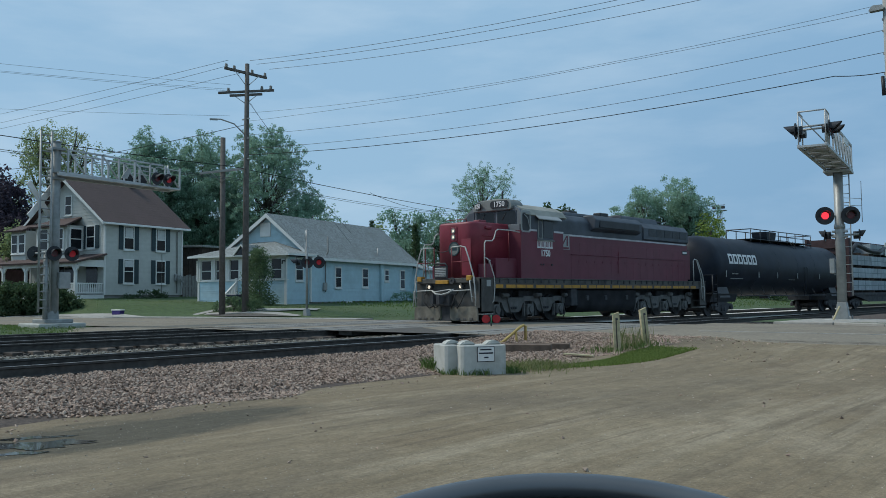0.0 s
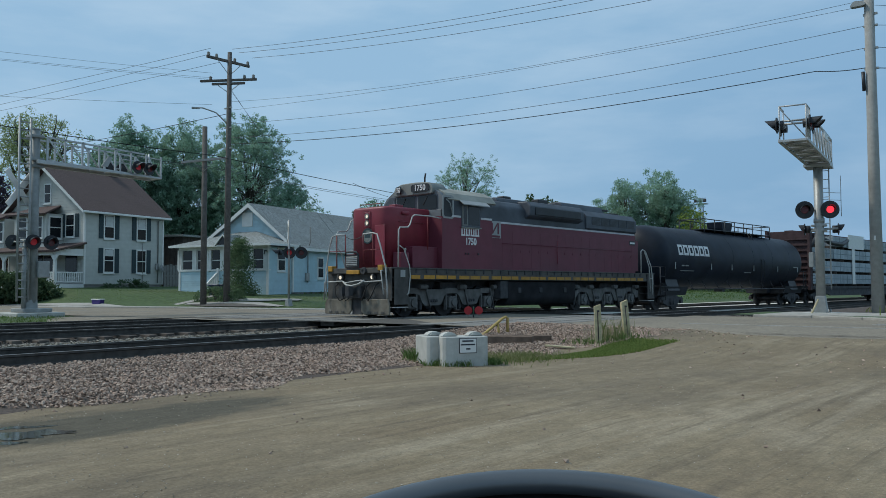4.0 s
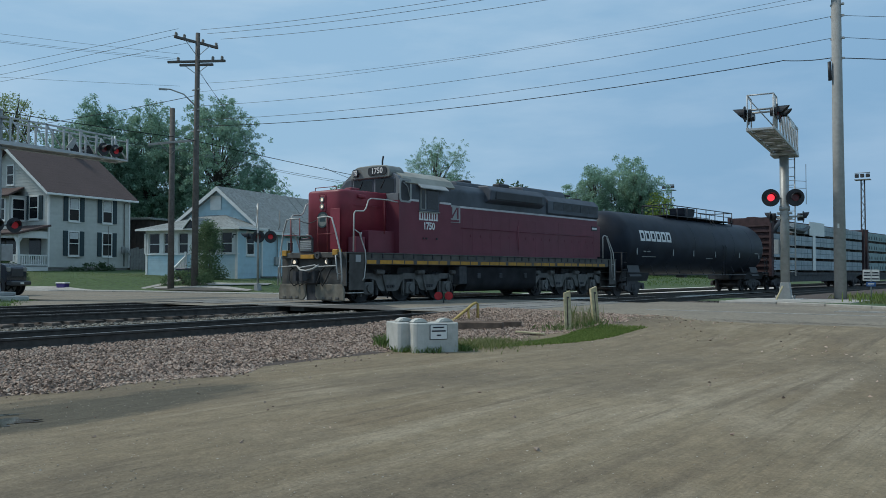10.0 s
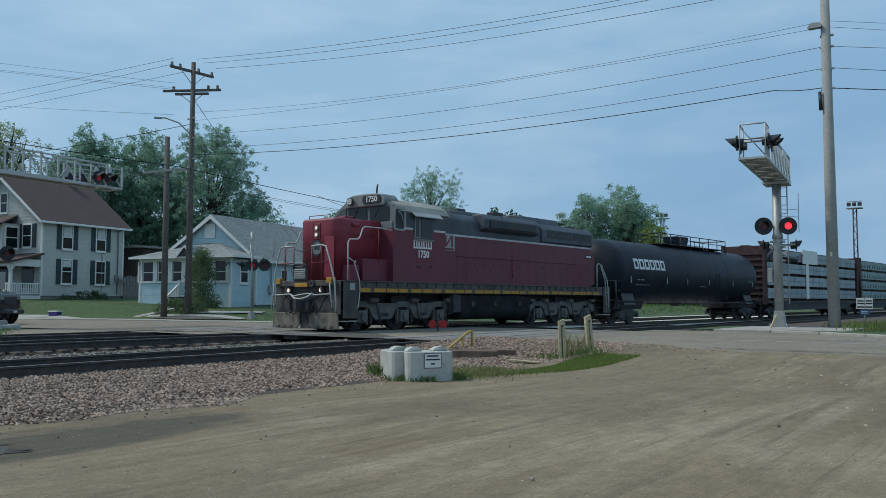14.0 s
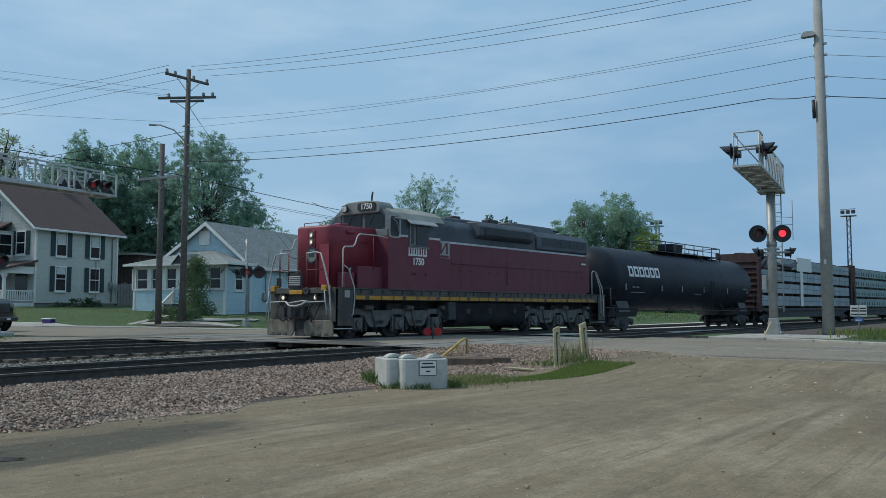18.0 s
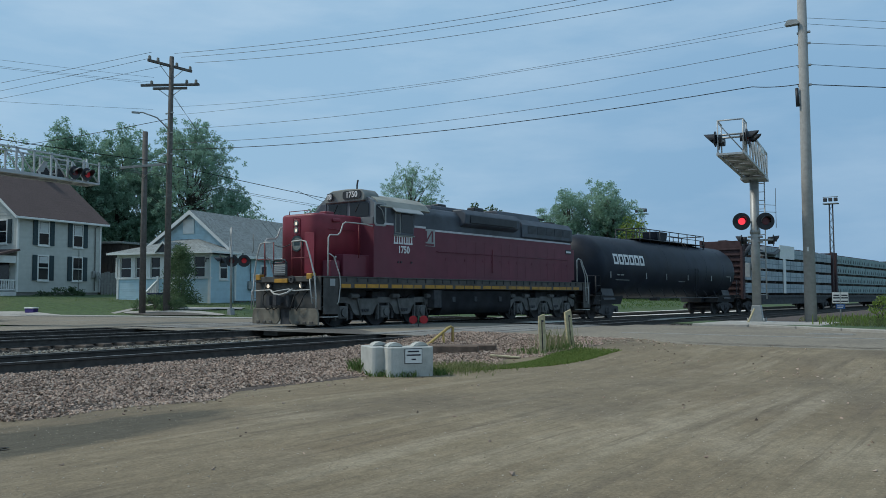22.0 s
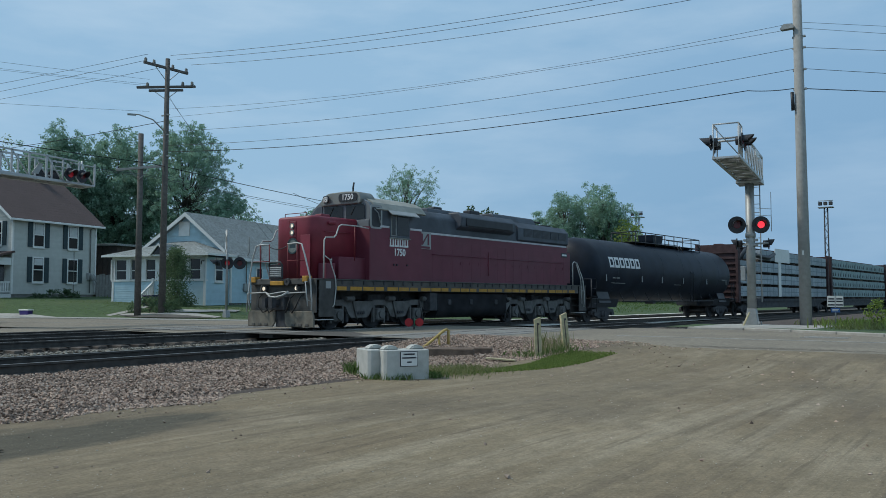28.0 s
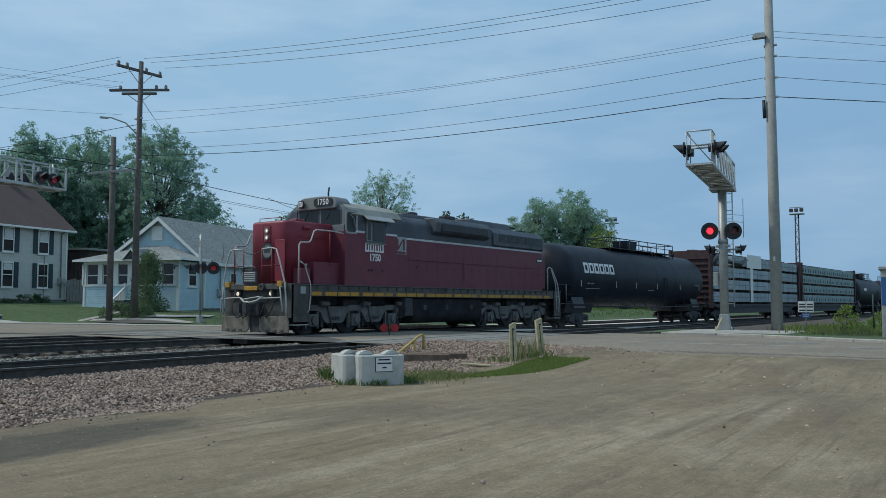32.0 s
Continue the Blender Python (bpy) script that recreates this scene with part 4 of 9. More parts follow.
        railing(L, [(s * 1.46, 0.56, 1.62), (s * 1.46, 0.58, 2.80), (s * 1.46, 0.64, 2.88), (s * 1.46, 1.0, 2.90), (s * 1.46, 1.10, 2.98), (s * 1.46, 1.22, 3.26), (s * 1.46, 1.34, 3.32), (s * 1.46, 2.1, 3.32), (s * 1.46, 2.6, 3.28)], RAILING, 0.024)
        railing(L, [(s * 1.48, 0.60, 2.30), (s * 1.50, 0.78, 2.20), (s * 1.52, 1.02, 1.65), (s * 1.52, 1.05, 1.30), (s * 1.52, 0.98, 0.80), (s * 1.5, 0.92, 0.72)], RAILING)
        railing(L, [(s * 1.46, 1.95, 3.32), (s * 1.46, 1.95, 2.2)], RED_RAILING, 0.016)
        # rear handrails and steps
        steps_unit(L, 17.05, 17.70, s)
        railing(L, [(s * 1.46, 16.55, 1.62), (s * 1.46, 16.55, 2.60), (s * 1.46, 16.70, 2.68), (s * 1.47, 16.95, 2.62), (s * 1.50, 17.45, 1.9), (s * 1.52, 17.55, 1.2), (s * 1.52, 17.50, 0.62)], RAILING, 0.028)
        railing(L, [(s * 1.46, 16.9, 2.60), (s * 1.50, 17.25, 1.9), (s * 1.52, 17.3, 0.75)], RAILING, 0.024)
        railing(L, [(s * 1.52, 17.3, 1.35), (s * 1.52, 17.5, 1.35)], RAILING, 0.014)
    part("chain", tube([(-0.42, 0.02, 2.62), (-0.2, 0.02, 2.55), (0.0, 0.02, 2.52), (0.2, 0.02, 2.55), (0.42, 0.02, 2.62)], 0.014, 5), UNDER, L)
    # nose
    bm = bm_prism(bmesh.new(), rounded([(-0.90, 0.62), (0.90, 0.62), (0.90, 3.2), (-0.90, 3.2)], 0.42, 7), 1.6, 3.62, "z", True)
    top = [e for e in bm.edges if all(v.co.z > 3.6 for v in e.verts) and len(e.link_faces) == 2]
    bmesh.ops.bevel(bm, geom=top, offset=0.10, segments=4, affect="EDGES", profile=0.5)
    for f in bm.faces:
        f.smooth = True
    nose = part("nose", bm, NOSE_RED, L, "faded red low nose")
    part("nose_door", box(0.36, 0.80, 0.612, 0.625, 1.7, 3.0, 0.005), NOSE_RED, nose)
    for z in (3.09, 3.31):
        h = part("headlight_ring", ring(0.0, z, 0.055, 0.095, 0.57, 0.63, "y"), CAB_GREY, nose)
        part("headlight", disc(0.0, z, 0.055, 0.585, 0.625, "y"), HEADLIGHT, h, "lit headlight")
    part("lamp_panel", box(-0.16, 0.16, 0.60, 0.63, 2.92, 3.47, 0.03, 2), NOSE_RED, nose)
    e = part("emblem", disc(0.03, 2.66, 0.25, 0.585, 0.62, "y", 28), EMBLEM_M, nose, "round pale green and white emblem")
    part("emblem_rim", ring(0.03, 2.66, 0.21, 0.255, 0.575, 0.60, "y"), SHUTTER_M, e)
    part("emblem_shape", box(-0.10, 0.16, 0.578, 0.588, 2.60, 2.78), SHUTTER_M, e)
    part("sand_filler", box(0.5, 0.8, 1.1, 1.5, 3.58, 3.70, 0.03, 2), NOSE_RED, nose)
    part("nose_lift_lug", box(0.86, 0.98, 1.28, 1.62, 3.36, 3.48, 0.04, 2), NOSE_RED, nose)
    railing(nose, [(0.5, 0.75, 3.62), (0.5, 0.75, 3.72), (-0.5, 0.75, 3.72), (-0.5, 0.75, 3.62)], RED_RAILING, 0.014)
    railing(nose, [(0.93, 1.1, 3.12), (0.96, 1.1, 3.12), (0.96, 2.3, 3.12), (0.93, 2.3, 3.12)], NOSE_RED, 0.012)
    # low equipment boxes beside the nose
    for s in (-1, 1):
        x0, x1 = sorted((s * 0.92, s * 1.30))
        part("side_locker", box(x0, x1, 1.40, 3.0, 1.6, 2.32, 0.02), MAROON, L, "maroon locker beside the nose")
        part("small_locker", box(x0, x1, 0.85, 1.25, 1.6, 2.10, 0.02), MAROON, L)
        part("bell_valve", tube([(s * 1.2, 1.15, 2.1), (s * 1.2, 1.15, 2.2), (s * 1.28, 1.08, 2.22)], 0.03, 6), RAILING, L)
    # cab
    side = [(-1.5, 1.6), (1.5, 1.6), (1.5, 3.95), (1.32, 4.18), (0.98, 4.36), (0.5, 4.47), (0, 4.50), (-0.45, 4.46), (-0.86, 4.34), (-1.22, 4.10), (-1.46, 3.80)]
    lower = [(-1.5, 1.6), (1.5, 1.6), (1.5, 3.36), (-1.5, 3.36)]
    cabin = part("cab", prism(lower, 2.62, 5.35, "y"), MAROON, L, "maroon cab side with white road number")
    upper = [(-1.5, 3.42)] + [(1.5, 3.42)] + side[2:]
    part("cab_upper", prism(upper, 3.05, 5.35, "y"), LOCO_GREY, L, "grey upper cab")
    part("cab_upper_front", prism(upper, 2.72, 3.05, "y"), CAB_FRONT, L, "grey cab front")
    roof_out = [(a * 1.03, b + 0.015 if i > 1 else b) for i, (a, b) in enumerate(side)][2:]
    inner = [(a * 0.985, b - 0.03) for a, b in side[2:]][::-1]
    part("cab_roof", prism(roof_out + inner, 2.9, 5.55, "y"), ROOF_KHAKI, L, "weathered pale khaki cab roof")
    # front number-board housing and windows
    FY = 2.72
    part("number_housing", prism(rounded([(-0.80, 4.16), (1.08, 4.16), (1.10, 4.36), (0.92, 4.56), (0.3, 4.60), (-0.45, 4.58), (-0.74, 4.42)], 0.10), FY - 0.10, 3.35, "y", bevel=0.03), CAB_GREY, L, "grey number board housing")
    b = part("number_board", prism(rounded([(0.10, 4.25), (0.94, 4.25), (0.94, 4.52), (0.10, 4.52)], 0.11), FY - 0.13, FY - 0.09, "y"), BLACK, L, "black number board")
    text_part("road_number", "1750", 0.27, WHITE_PAINT, b, pose(0.52, FY - 0.135, 4.385, 90, 0, 0), "white road number 1750", 0.006)
    b = part("number_board", prism(rounded([(-0.24, 4.24), (0.22, 4.24), (0.22, 4.50), (-0.24, 4.50)], 0.11), -0.02, 0.02, "y"), BLACK, L, "black number board", at=pose(-0.50, FY - 0.13, 0.0, 0, 0, -22))
    text_part("road_number", "1750", 0.24, WHITE_PAINT, b, pose(0, -0.025, 4.36, 90, 0, 0), "white road number 1750", 0.006, 0.8)
    for x0, x1 in ((-0.66, 0.20), (0.36, 1.20)):
        g = part("front_window", box(x0 - 0.05, x1 + 0.05, FY - 0.02, FY + 0.02, 3.60, 4.14, 0.02), LOCO_GREY, L, "dark cab front window in a grey frame")
        part("pane", prism(rounded([(x0, 3.64), (x1, 3.64), (x1, 4.10), (x0, 4.10)], 0.06), FY - 0.03, FY - 0.018, "y"), DARK_GLASS, g)
        part("wiper", tube([((x0 + x1) / 2, FY - 0.04, 4.08), ((x0 + x1) / 2 - 0.18, FY - 0.04, 3.80)], 0.01, 5), UNDER, g)
    part("front_mask", box(-1.42, 1.42, 2.66, 2.74, 3.36, 3.60, 0.01), CAB_FRONT, L)
    part("side_board", prism([(-1.46, 3.42), (-0.78, 3.42), (-0.78, 4.16), (-1.02, 4.14), (-1.40, 3.80)], 2.69, 2.73, "y"), LOCO_GREY, L, "dark grey panel beside the front windows")
    part("door_window", prism(rounded([(2.72, 3.36), (3.15, 3.36), (3.15, 4.02), (2.72, 4.02)], 0.1), 1.5, 1.515, "x"), BLACK, L, "dark cab door window with a pale frame")
    part("door_frame", prism(rounded([(2.64, 3.3), (3.24, 3.3), (3.24, 4.1), (2.64, 4.1)], 0.12), 1.494, 1.506, "x"), CAB_WHITE, L)
    railing(L, [(1.54, 2.80, 3.95), (1.56, 2.98, 3.82), (1.56, 3.08, 3.5)], CAB_WHITE, 0.014, "mirror_arm")
    for s in (-1, 1):
        x0, x1 = sorted((s * 1.495, s * 1.512))
        wf = part("side_window_frame", box(x0, x1, 3.64, 4.68, 3.06, 3.86, 0.01), LOCO_GREY, L, "side window with a pale frame")
        # sash painted pale to carry the reflection on the left pane
        part("sliding_sash", box(min(s * 1.512, s * 1.519), max(s * 1.512, s * 1.519), 3.68, 3.98, 3.10, 3.82, 0.006), CAB_GREY, wf, "sliding sash, pale grey in place of a reflection")
        for y0, y1 in ((3.74, 3.92), (4.03, 4.62)):
            part("pane", box(min(s * 1.51, s * 1.518), max(s * 1.51, s * 1.522), y0, y1, 3.14, 3.78), DARK_GLASS, wf)
        part("armrest", box(min(s * 1.5, s * 1.56), max(s * 1.5, s * 1.56), 3.6, 4.7, 3.02, 3.06, 0.01), CAB_GREY, wf)
        bm = bmesh.new()
        vs = [bm.verts.new(v) for v in ((s * 1.50, 3.5, 4.0), (s * 1.50, 4.98, 4.0), (s * 1.72, 4.98, 3.83), (s * 1.72, 3.5, 3.83))]
        r = bmesh.ops.extrude_face_region(bm, geom=[bm.faces.new(vs)])
        for v in r["geom"]:
            if isinstance(v, bmesh.types.BMVert):
                v.co.z -= 0.03
        bmesh.ops.recalc_face_normals(bm, faces=bm.faces)
        part("awning", bm, CAB_WHITE, L, "pale awning over the cab window")
        part("white_stripe", box(x0, x1, 3.05, 3.6, 3.36, 3.43), STRIPE, L)
        part("white_stripe", box(x0, x1, 4.72, 5.35, 3.36, 3.43), STRIPE, L)
    # owner's initials: plain white bars
    for k in range(4):
        y = 3.64 + 0.255 * k
        bm = bmesh.new()
        for a in (0.0, 0.14):
            bm_box(bm, 1.5, 1.507, y + a, y + a + 0.055, 2.80, 3.00)
        for z in (2.745, 3.00):
            bm_box(bm, 1.5, 1.507, y - 0.015, y + 0.21, z, z + 0.055)
        part("initial_bar", bm, WHITE_PAINT, L, "white painted owner's mark")
    text_part("side_number", "1750", 0.335, WHITE_PAINT, L, pose(1.506, 4.15, 2.55) @ RIGHT_SIDE, "white road number 1750", 0.010, 0.92)
    for y in (3.85, 4.0, 4.55):
        part("grab_iron", box(1.5, 1.53, y - 0.03, y + 0.03, 2.1, 2.16), BLACK, L)
    part("roof_antenna", tube([(0.2, 3.2, 4.66), (0.2, 3.2, 4.80), (0.24, 3.2, 4.98)], 0.03, 6), UNDER, L)
    part("cab_door_recess", box(1.49, 1.503, 2.66, 3.24, 1.75, 3.28, 0.01), MAROON, L)
    # long hood
    hood_side = rounded([(-0.92, 1.6), (0.92, 1.6), (0.92, 4.05), (0.72, 4.24), (-0.72, 4.24), (-0.92, 4.05)], 0.06, 3)
    part("hood", prism([(-0.92, 1.6), (0.92, 1.6), (0.92, 3.37), (-0.92, 3.37)], 5.35, 17.02, "y", bevel=0.01), MAROON, L, "maroon long hood with panel seams")
    part("hood_top", prism([p for p in rounded([(-0.92, 3.37), (0.92, 3.37), (0.92, 4.0), (0.70, 4.24), (-0.70, 4.24), (-0.92, 4.0)], 0.08, 3)], 5.35, 17.0, "y"), LOCO_GREY, L, "grey blue hood roof")
    part("hood_stripe", box(0.92, 0.928, 5.4, 16.95, 3.36, 3.43), STRIPE, L, "white stripe along the hood")
    part("hood_stripe", box(-0.928, -0.92, 5.4, 16.95, 3.36, 3.43), STRIPE, L)
    for i in range(17):
        y = 6.75 + i * 0.62
        if y < 16.9:
            d = part("hood_door", box(0.92, 0.924, y + 0.005, y + 0.615, 1.70, 3.12, 0.002), MAROON, L, "maroon hood door")
            part("latch", box(0.926, 0.936, y + 0.50, y + 0.54, 2.30, 2.40), MAROON, d)
    for y0, y1 in ((6.7, 16.5),):
        railing(L, [(0.94, y0, 2.62), (0.98, y0, 2.62), (0.98, y1, 2.62), (0.94, y1, 2.62)], MAROON, 0.012, "hood_handrail")
    railing(L, [(0.96, 10.4, 2.85), (0.96, 10.4, 1.9)], NOSE_RED, 0.014, "hood_grab")
    # roof bulges
    part("inertial_housing", prism([(0.70, 3.55), (1.18, 3.75), (1.22, 4.12), (1.02, 4.32), (-1.02, 4.32), (-1.22, 4.12), (-1.18, 3.75), (-0.70, 3.55)], 8.2, 12.1, "y", bevel=0.05), LOCO_GREY, L, "flared grey blower housing")
    part("intake_grille", box(1.17, 1.235, 8.5, 11.8, 3.80, 4.10, 0.01), BLACK, L)
    part("dynamic_brake_blister", prism(rounded([(-0.7, 4.2), (0.7, 4.2), (0.55, 4.56), (-0.55, 4.56)], 0.12), 11.3, 14.6, "y", bevel=0.04), LOCO_GREY, L, "raised roof blister")
    part("roof_blister", prism(rounded([(-0.6, 4.2), (0.6, 4.2), (0.5, 4.42), (-0.5, 4.42)], 0.1), 6.9, 9.6, "y", bevel=0.04), LOCO_GREY, L)
    part("exhaust_outlet", box(-0.2, 0.2, 10.2, 10.9, 4.3, 4.62, 0.04), BLACK, L)
    part("exhaust_outlet", box(-0.2, 0.2, 7.8, 8.3, 4.3, 4.56, 0.04), BLACK, L)
    rad = part("radiator_housing", prism([(0.92, 3.45), (1.0, 3.5), (1.0, 4.02), (0.78, 4.26), (-0.78, 4.26), (-1.0, 4.02), (-1.0, 3.5), (-0.92, 3.45)], 12.6, 17.0, "y", bevel=0.02), LOCO_GREY, L, "grey radiator section")
    for k in range(5):
        g = part("radiator_screen", box(1.0, 1.012, 13.05 + 0.76 * k, 13.05 + 0.76 * k + 0.70, 3.66, 4.0), BLACK, rad, "dark radiator screen")
        for j in range(6):
            part("slat", box(1.012, 1.018, 13.07 + 0.76 * k, 13.05 + 0.76 * k + 0.68, 3.69 + 0.05 * j, 3.705 + 0.05 * j), LOCO_GREY, g)
    for y in (13.4, 14.7, 16.0):
        part("radiator_fan", disc(0, y, 0.55, 4.26, 4.36, "z", 24), UNDER, rad)
    part("horn", bm_tube(tube([(0.1, 15.4, 4.36), (0.1, 15.4, 4.5)], 0.03, 6), [(0.1, 15.2, 4.5), (0.1, 15.9, 4.5)], 0.05, 8), UNDER, L)
    # painted square emblem behind the cab
    q = part("square_emblem", box(0.928, 0.936, 5.95, 6.62, 2.80, 3.42), CAB_WHITE, L, "square grey and white painted emblem")
    bm = bm_prism(bmesh.new(), [(6.05, 2.95), (6.14, 2.95), (6.42, 3.30), (6.42, 2.95), (6.51, 2.95), (6.51, 3.36), (6.40, 3.36), (6.14, 3.06), (6.14, 3.36), (6.05, 3.36)], 0.936, 0.942, "x")
    part("emblem_shape", bm, MAROON, q)
    part("emblem_bar", box(0.936, 0.942, 6.0, 6.56, 2.82, 2.90), MAROON, q)
    # rear end
    part("rear_plate", box(-1.5, 1.5, 17.66, 17.72, 0.5, 1.58, 0.01), UNDER, L)
    coupler(L, 17.7, 0.75)
    q = part("rear_number_plate", box(0.93, 0.94, 16.45, 16.98, 2.9, 3.1), BLACK, L)
    part("text_bar", box(0.94, 0.943, 16.5, 16.93, 2.96, 3.04), WHITE_PAINT, q, "small pale text bar")
    return L


def freight_truck(parent, c, r=0.42):
    for a in (c - 0.9, c + 0.9):
        wheelset(parent, a, r, "freight car wheels")
    for s in (-1, 1):
        x0, x1 = sorted((s * 0.98, s * 1.14))
        out = [(c - 1.2, 0.5), (c - 1.15, 0.62), (c - 0.7, 0.66), (c - 0.35, 0.78), (c + 0.35, 0.78), (c + 0.7, 0.66), (c + 1.15, 0.62), (c + 1.2, 0.5), (c + 1.1, 0.36), (c + 0.75, 0.34), (c + 0.35, 0.18), (c - 0.35, 0.18), (c - 0.75, 0.34), (c - 1.1, 0.36)]
        fr = part("side_frame", prism(out, x0, x1, "x", bevel=0.02), UNDER, parent, "black cast truck side frame")
        for k in (-0.14, 0.0, 0.14):
            part("spring", tube([(s * 1.15, c + k, 0.26), (s * 1.15, c + k, 0.56)], 0.06, 8), UNDER, fr)
        for a in (c - 0.9, c + 0.9):
            part("bearing_cap", disc(a, r, 0.11, min(s * 1.12, s * 1.24), max(s * 1.12, s * 1.24), "x", 12), UNDER, fr)
    part("bolster", box(-1.1, 1.1, c - 0.2, c + 0.2, 0.42, 0.95, 0.03), UNDER, parent)
    for d in (-1, 1):
        part("brake_beam", box(-0.85, 0.85, c + d * 0.42 - 0.08, c + d * 0.42 + 0.08, 0.22, 0.60, 0.03), UNDER, parent)


def tank_car(y0, length, lettered, label, deck=True):
    T = thing("tank_car", CARS_AT @ pose(0, y0, 0), label, "tank car", "cars of the freight train")
    a, b, r, zc = (0.02 if lettered else 0.55), length - 0.5, 1.58, 2.62
    prof = [(0.0, 0.0), (0.04, 0.5), (0.16, 0.98), (0.40, 1.36), (0.72, 1.53), (1.0, 1.58)]
    ys = [(a + u, v) for u, v in prof] + [(b - u, v) for u, v in prof[::-1]]
    bm = bmesh.new()
    n = 40
    rings = []
    for y, v in ys:
        rings.append([bm.verts.new((max(v, 0.02) * math.cos(2 * math.pi * k / n), y, zc + max(v, 0.02) * math.sin(2 * math.pi * k / n))) for k in range(n)])
    for q0, q1 in zip(rings, rings[1:]):
        for k in range(n):
            bm.faces.new((q0[k], q0[(k + 1) % n], q1[(k + 1) % n], q1[k])).smooth = True
    bm.faces.new(rings[0])
    bm.faces.new(rings[-1][::-1])
    bmesh.ops.recalc_face_normals(bm, faces=bm.faces)
    shell = part("tank_shell", bm, TANK_M, T, "glossy black tank shell")
    for k in range(1, 7):
        y = a + (b - a) * k / 7
        bm = bmesh.new()
        bm_prism(bm, [(0, 0)] * 0 + [(1.582 * math.cos(2 * math.pi * j / n), zc + 1.582 * math.sin(2 * math.pi * j / n)) for j in range(n)], y, y + 0.03, "y", True)
        part("weld_band", bm, TANK_M, shell)
    for y in (1.9, length - 1.9):
        part("saddle", prism([(-1.3, 0.95), (1.3, 0.95), (1.12, 1.5), (0.0, 1.1), (-1.12, 1.5)], y - 0.6, y + 0.6, "y"), BLACK, T)
        # black block added over the truck in place of the deep shade there
        part("bolster_shade_block", prism([(-1.30, 1.15), (-1.15, 0.72), (1.15, 0.72), (1.30, 1.15)], y - 1.45, y + 1.45, "y"), BLACK, T)
        part("stub_sill", box(-0.35, 0.35, y - 1.9, y + 1.5, 0.72, 1.1, 0.02), BLACK, T)
        freight_truck(T, y)
    coupler(T, 0.35, -0.6)
    coupler(T, length - 0.35, 0.6)
    for ye, d in ((0.25, 1), (length - 0.25, -1)):
        part("end_platform", box(-1.45, 1.45, min(ye, ye + d * 0.9), max(ye, ye + d * 0.9), 1.14, 1.19, 0.01), BLACK, T)
        for s in (-1, 1):
            bm = tube([(s * 1.45, ye, 0.5), (s * 1.45, ye, 2.1), (s * 1.45, ye + d * 0.45, 2.1), (s * 1.45, ye + d * 0.45, 0.5)], 0.02, 6)
            for k in range(4):
                bm_tube(bm, [(s * 1.45, ye, 0.55 + 0.36 * k), (s * 1.45, ye + d * 0.45, 0.55 + 0.36 * k)], 0.015, 5)
            part("end_ladder", bm, BLACK, T)
        part("end_railing", tube([(-1.4, ye, 1.19), (-1.4, ye, 2.1), (1.4, ye, 2.1), (1.4, ye, 1.19)], 0.02, 6), BLACK, T)
    for s in (-1, 1):
        part("side_rail", tube([(s * 1.35, 3.6, 1.02), (s * 1.35, length - 3.6, 1.02)], 0.03, 6), BLACK, T)
        for k in range(9):
            y = 3.8 + k * (length - 7.6) / 8
            part("rail_bracket", tube([(s * 1.35, y, 1.02), (s * 1.1, y, 1.5)], 0.02, 5), BLACK, T)
    part("bottom_outlet", box(-0.25, 0.25, length / 2 - 0.2, length / 2 + 0.2, 0.86, 1.1, 0.03), BLACK, T)
    # platform with rails over the valve bonnet
    p0, p1 = (6.5, 15.4) if lettered else (length / 2 - 2.5, length / 2 + 3.0)
    top = zc + r
    part("bonnet", prism([(p0 + 2.7, top + 0.60), (p0 + 4.2, top + 0.60), (p0 + 4.1, top + 0.25), (p0 + 3.9, top - 0.05), (p0 + 3.0, top - 0.05), (p0 + 2.8, top + 0.25)], -0.45, 0.45, "x", bevel=0.04), TANK_M, T, "black valve bonnet")
    part("walkway", box(-0.75, 0.75, p0, p1, top + 0.02, top + 0.06, 0.006), BLACK, T)
    for s in (-1, 1):
        x = s * 0.72
        for k in range(8):
            y = p0 + (p1 - p0) * k / 7
            h = 0.62 if 0 < k < 7 else 0.56
            part("rail_post", tube([(x, y, top - 0.35), (x, y, top + h)], 0.028, 6), BLACK, T)
        part("top_rail", tube([(x, p0, top + 0.60), (x, p1, top + 0.60)], 0.028, 6), BLACK, T)
        part("mid_rail", tube([(x, p0 + 4.0, top + 0.32), (x, p1, top + 0.32)], 0.022, 6), BLACK, T)
    for y in (p0, p1):
        part("cross_rail", tube([(-0.72, y, top + 0.6), (0.72, y, top + 0.6)], 0.028, 6), BLACK, T)
    part("platform_ladder", bm_tube(tube([(1.55, p0 + 5.4, 1.0), (1.62, p0 + 5.4, zc), (0.75, p0 + 5.4, top + 0.1)], 0.02, 6), [(1.55, p0 + 5.8, 1.0), (1.62, p0 + 5.8, zc), (0.75, p0 + 5.8, top + 0.1)], 0.02, 6), BLACK, T)
    at = lambda y, z: pose(math.sqrt(max(0.01, (r + 0.012) ** 2 - (z - zc) ** 2)), y, z) @ RIGHT_SIDE
    if lettered:
        # lettering of the lessor: plain white bars in the widths of its letters
        def patch(bm, ya, yb, za, zb):
            """A painted rectangle that follows the shell."""
            rows = []
            for q in range(5):
                z = za + (zb - za) * q / 4
                x = math.sqrt((r + 0.010) ** 2 - (z - zc) ** 2)
                rows.append((bm.verts.new((x, ya, z)), bm.verts.new((x, yb, z))))
            for p, q in zip(rows, rows[1:]):
                bm.faces.new((p[0], p[1], q[1], q[0]))
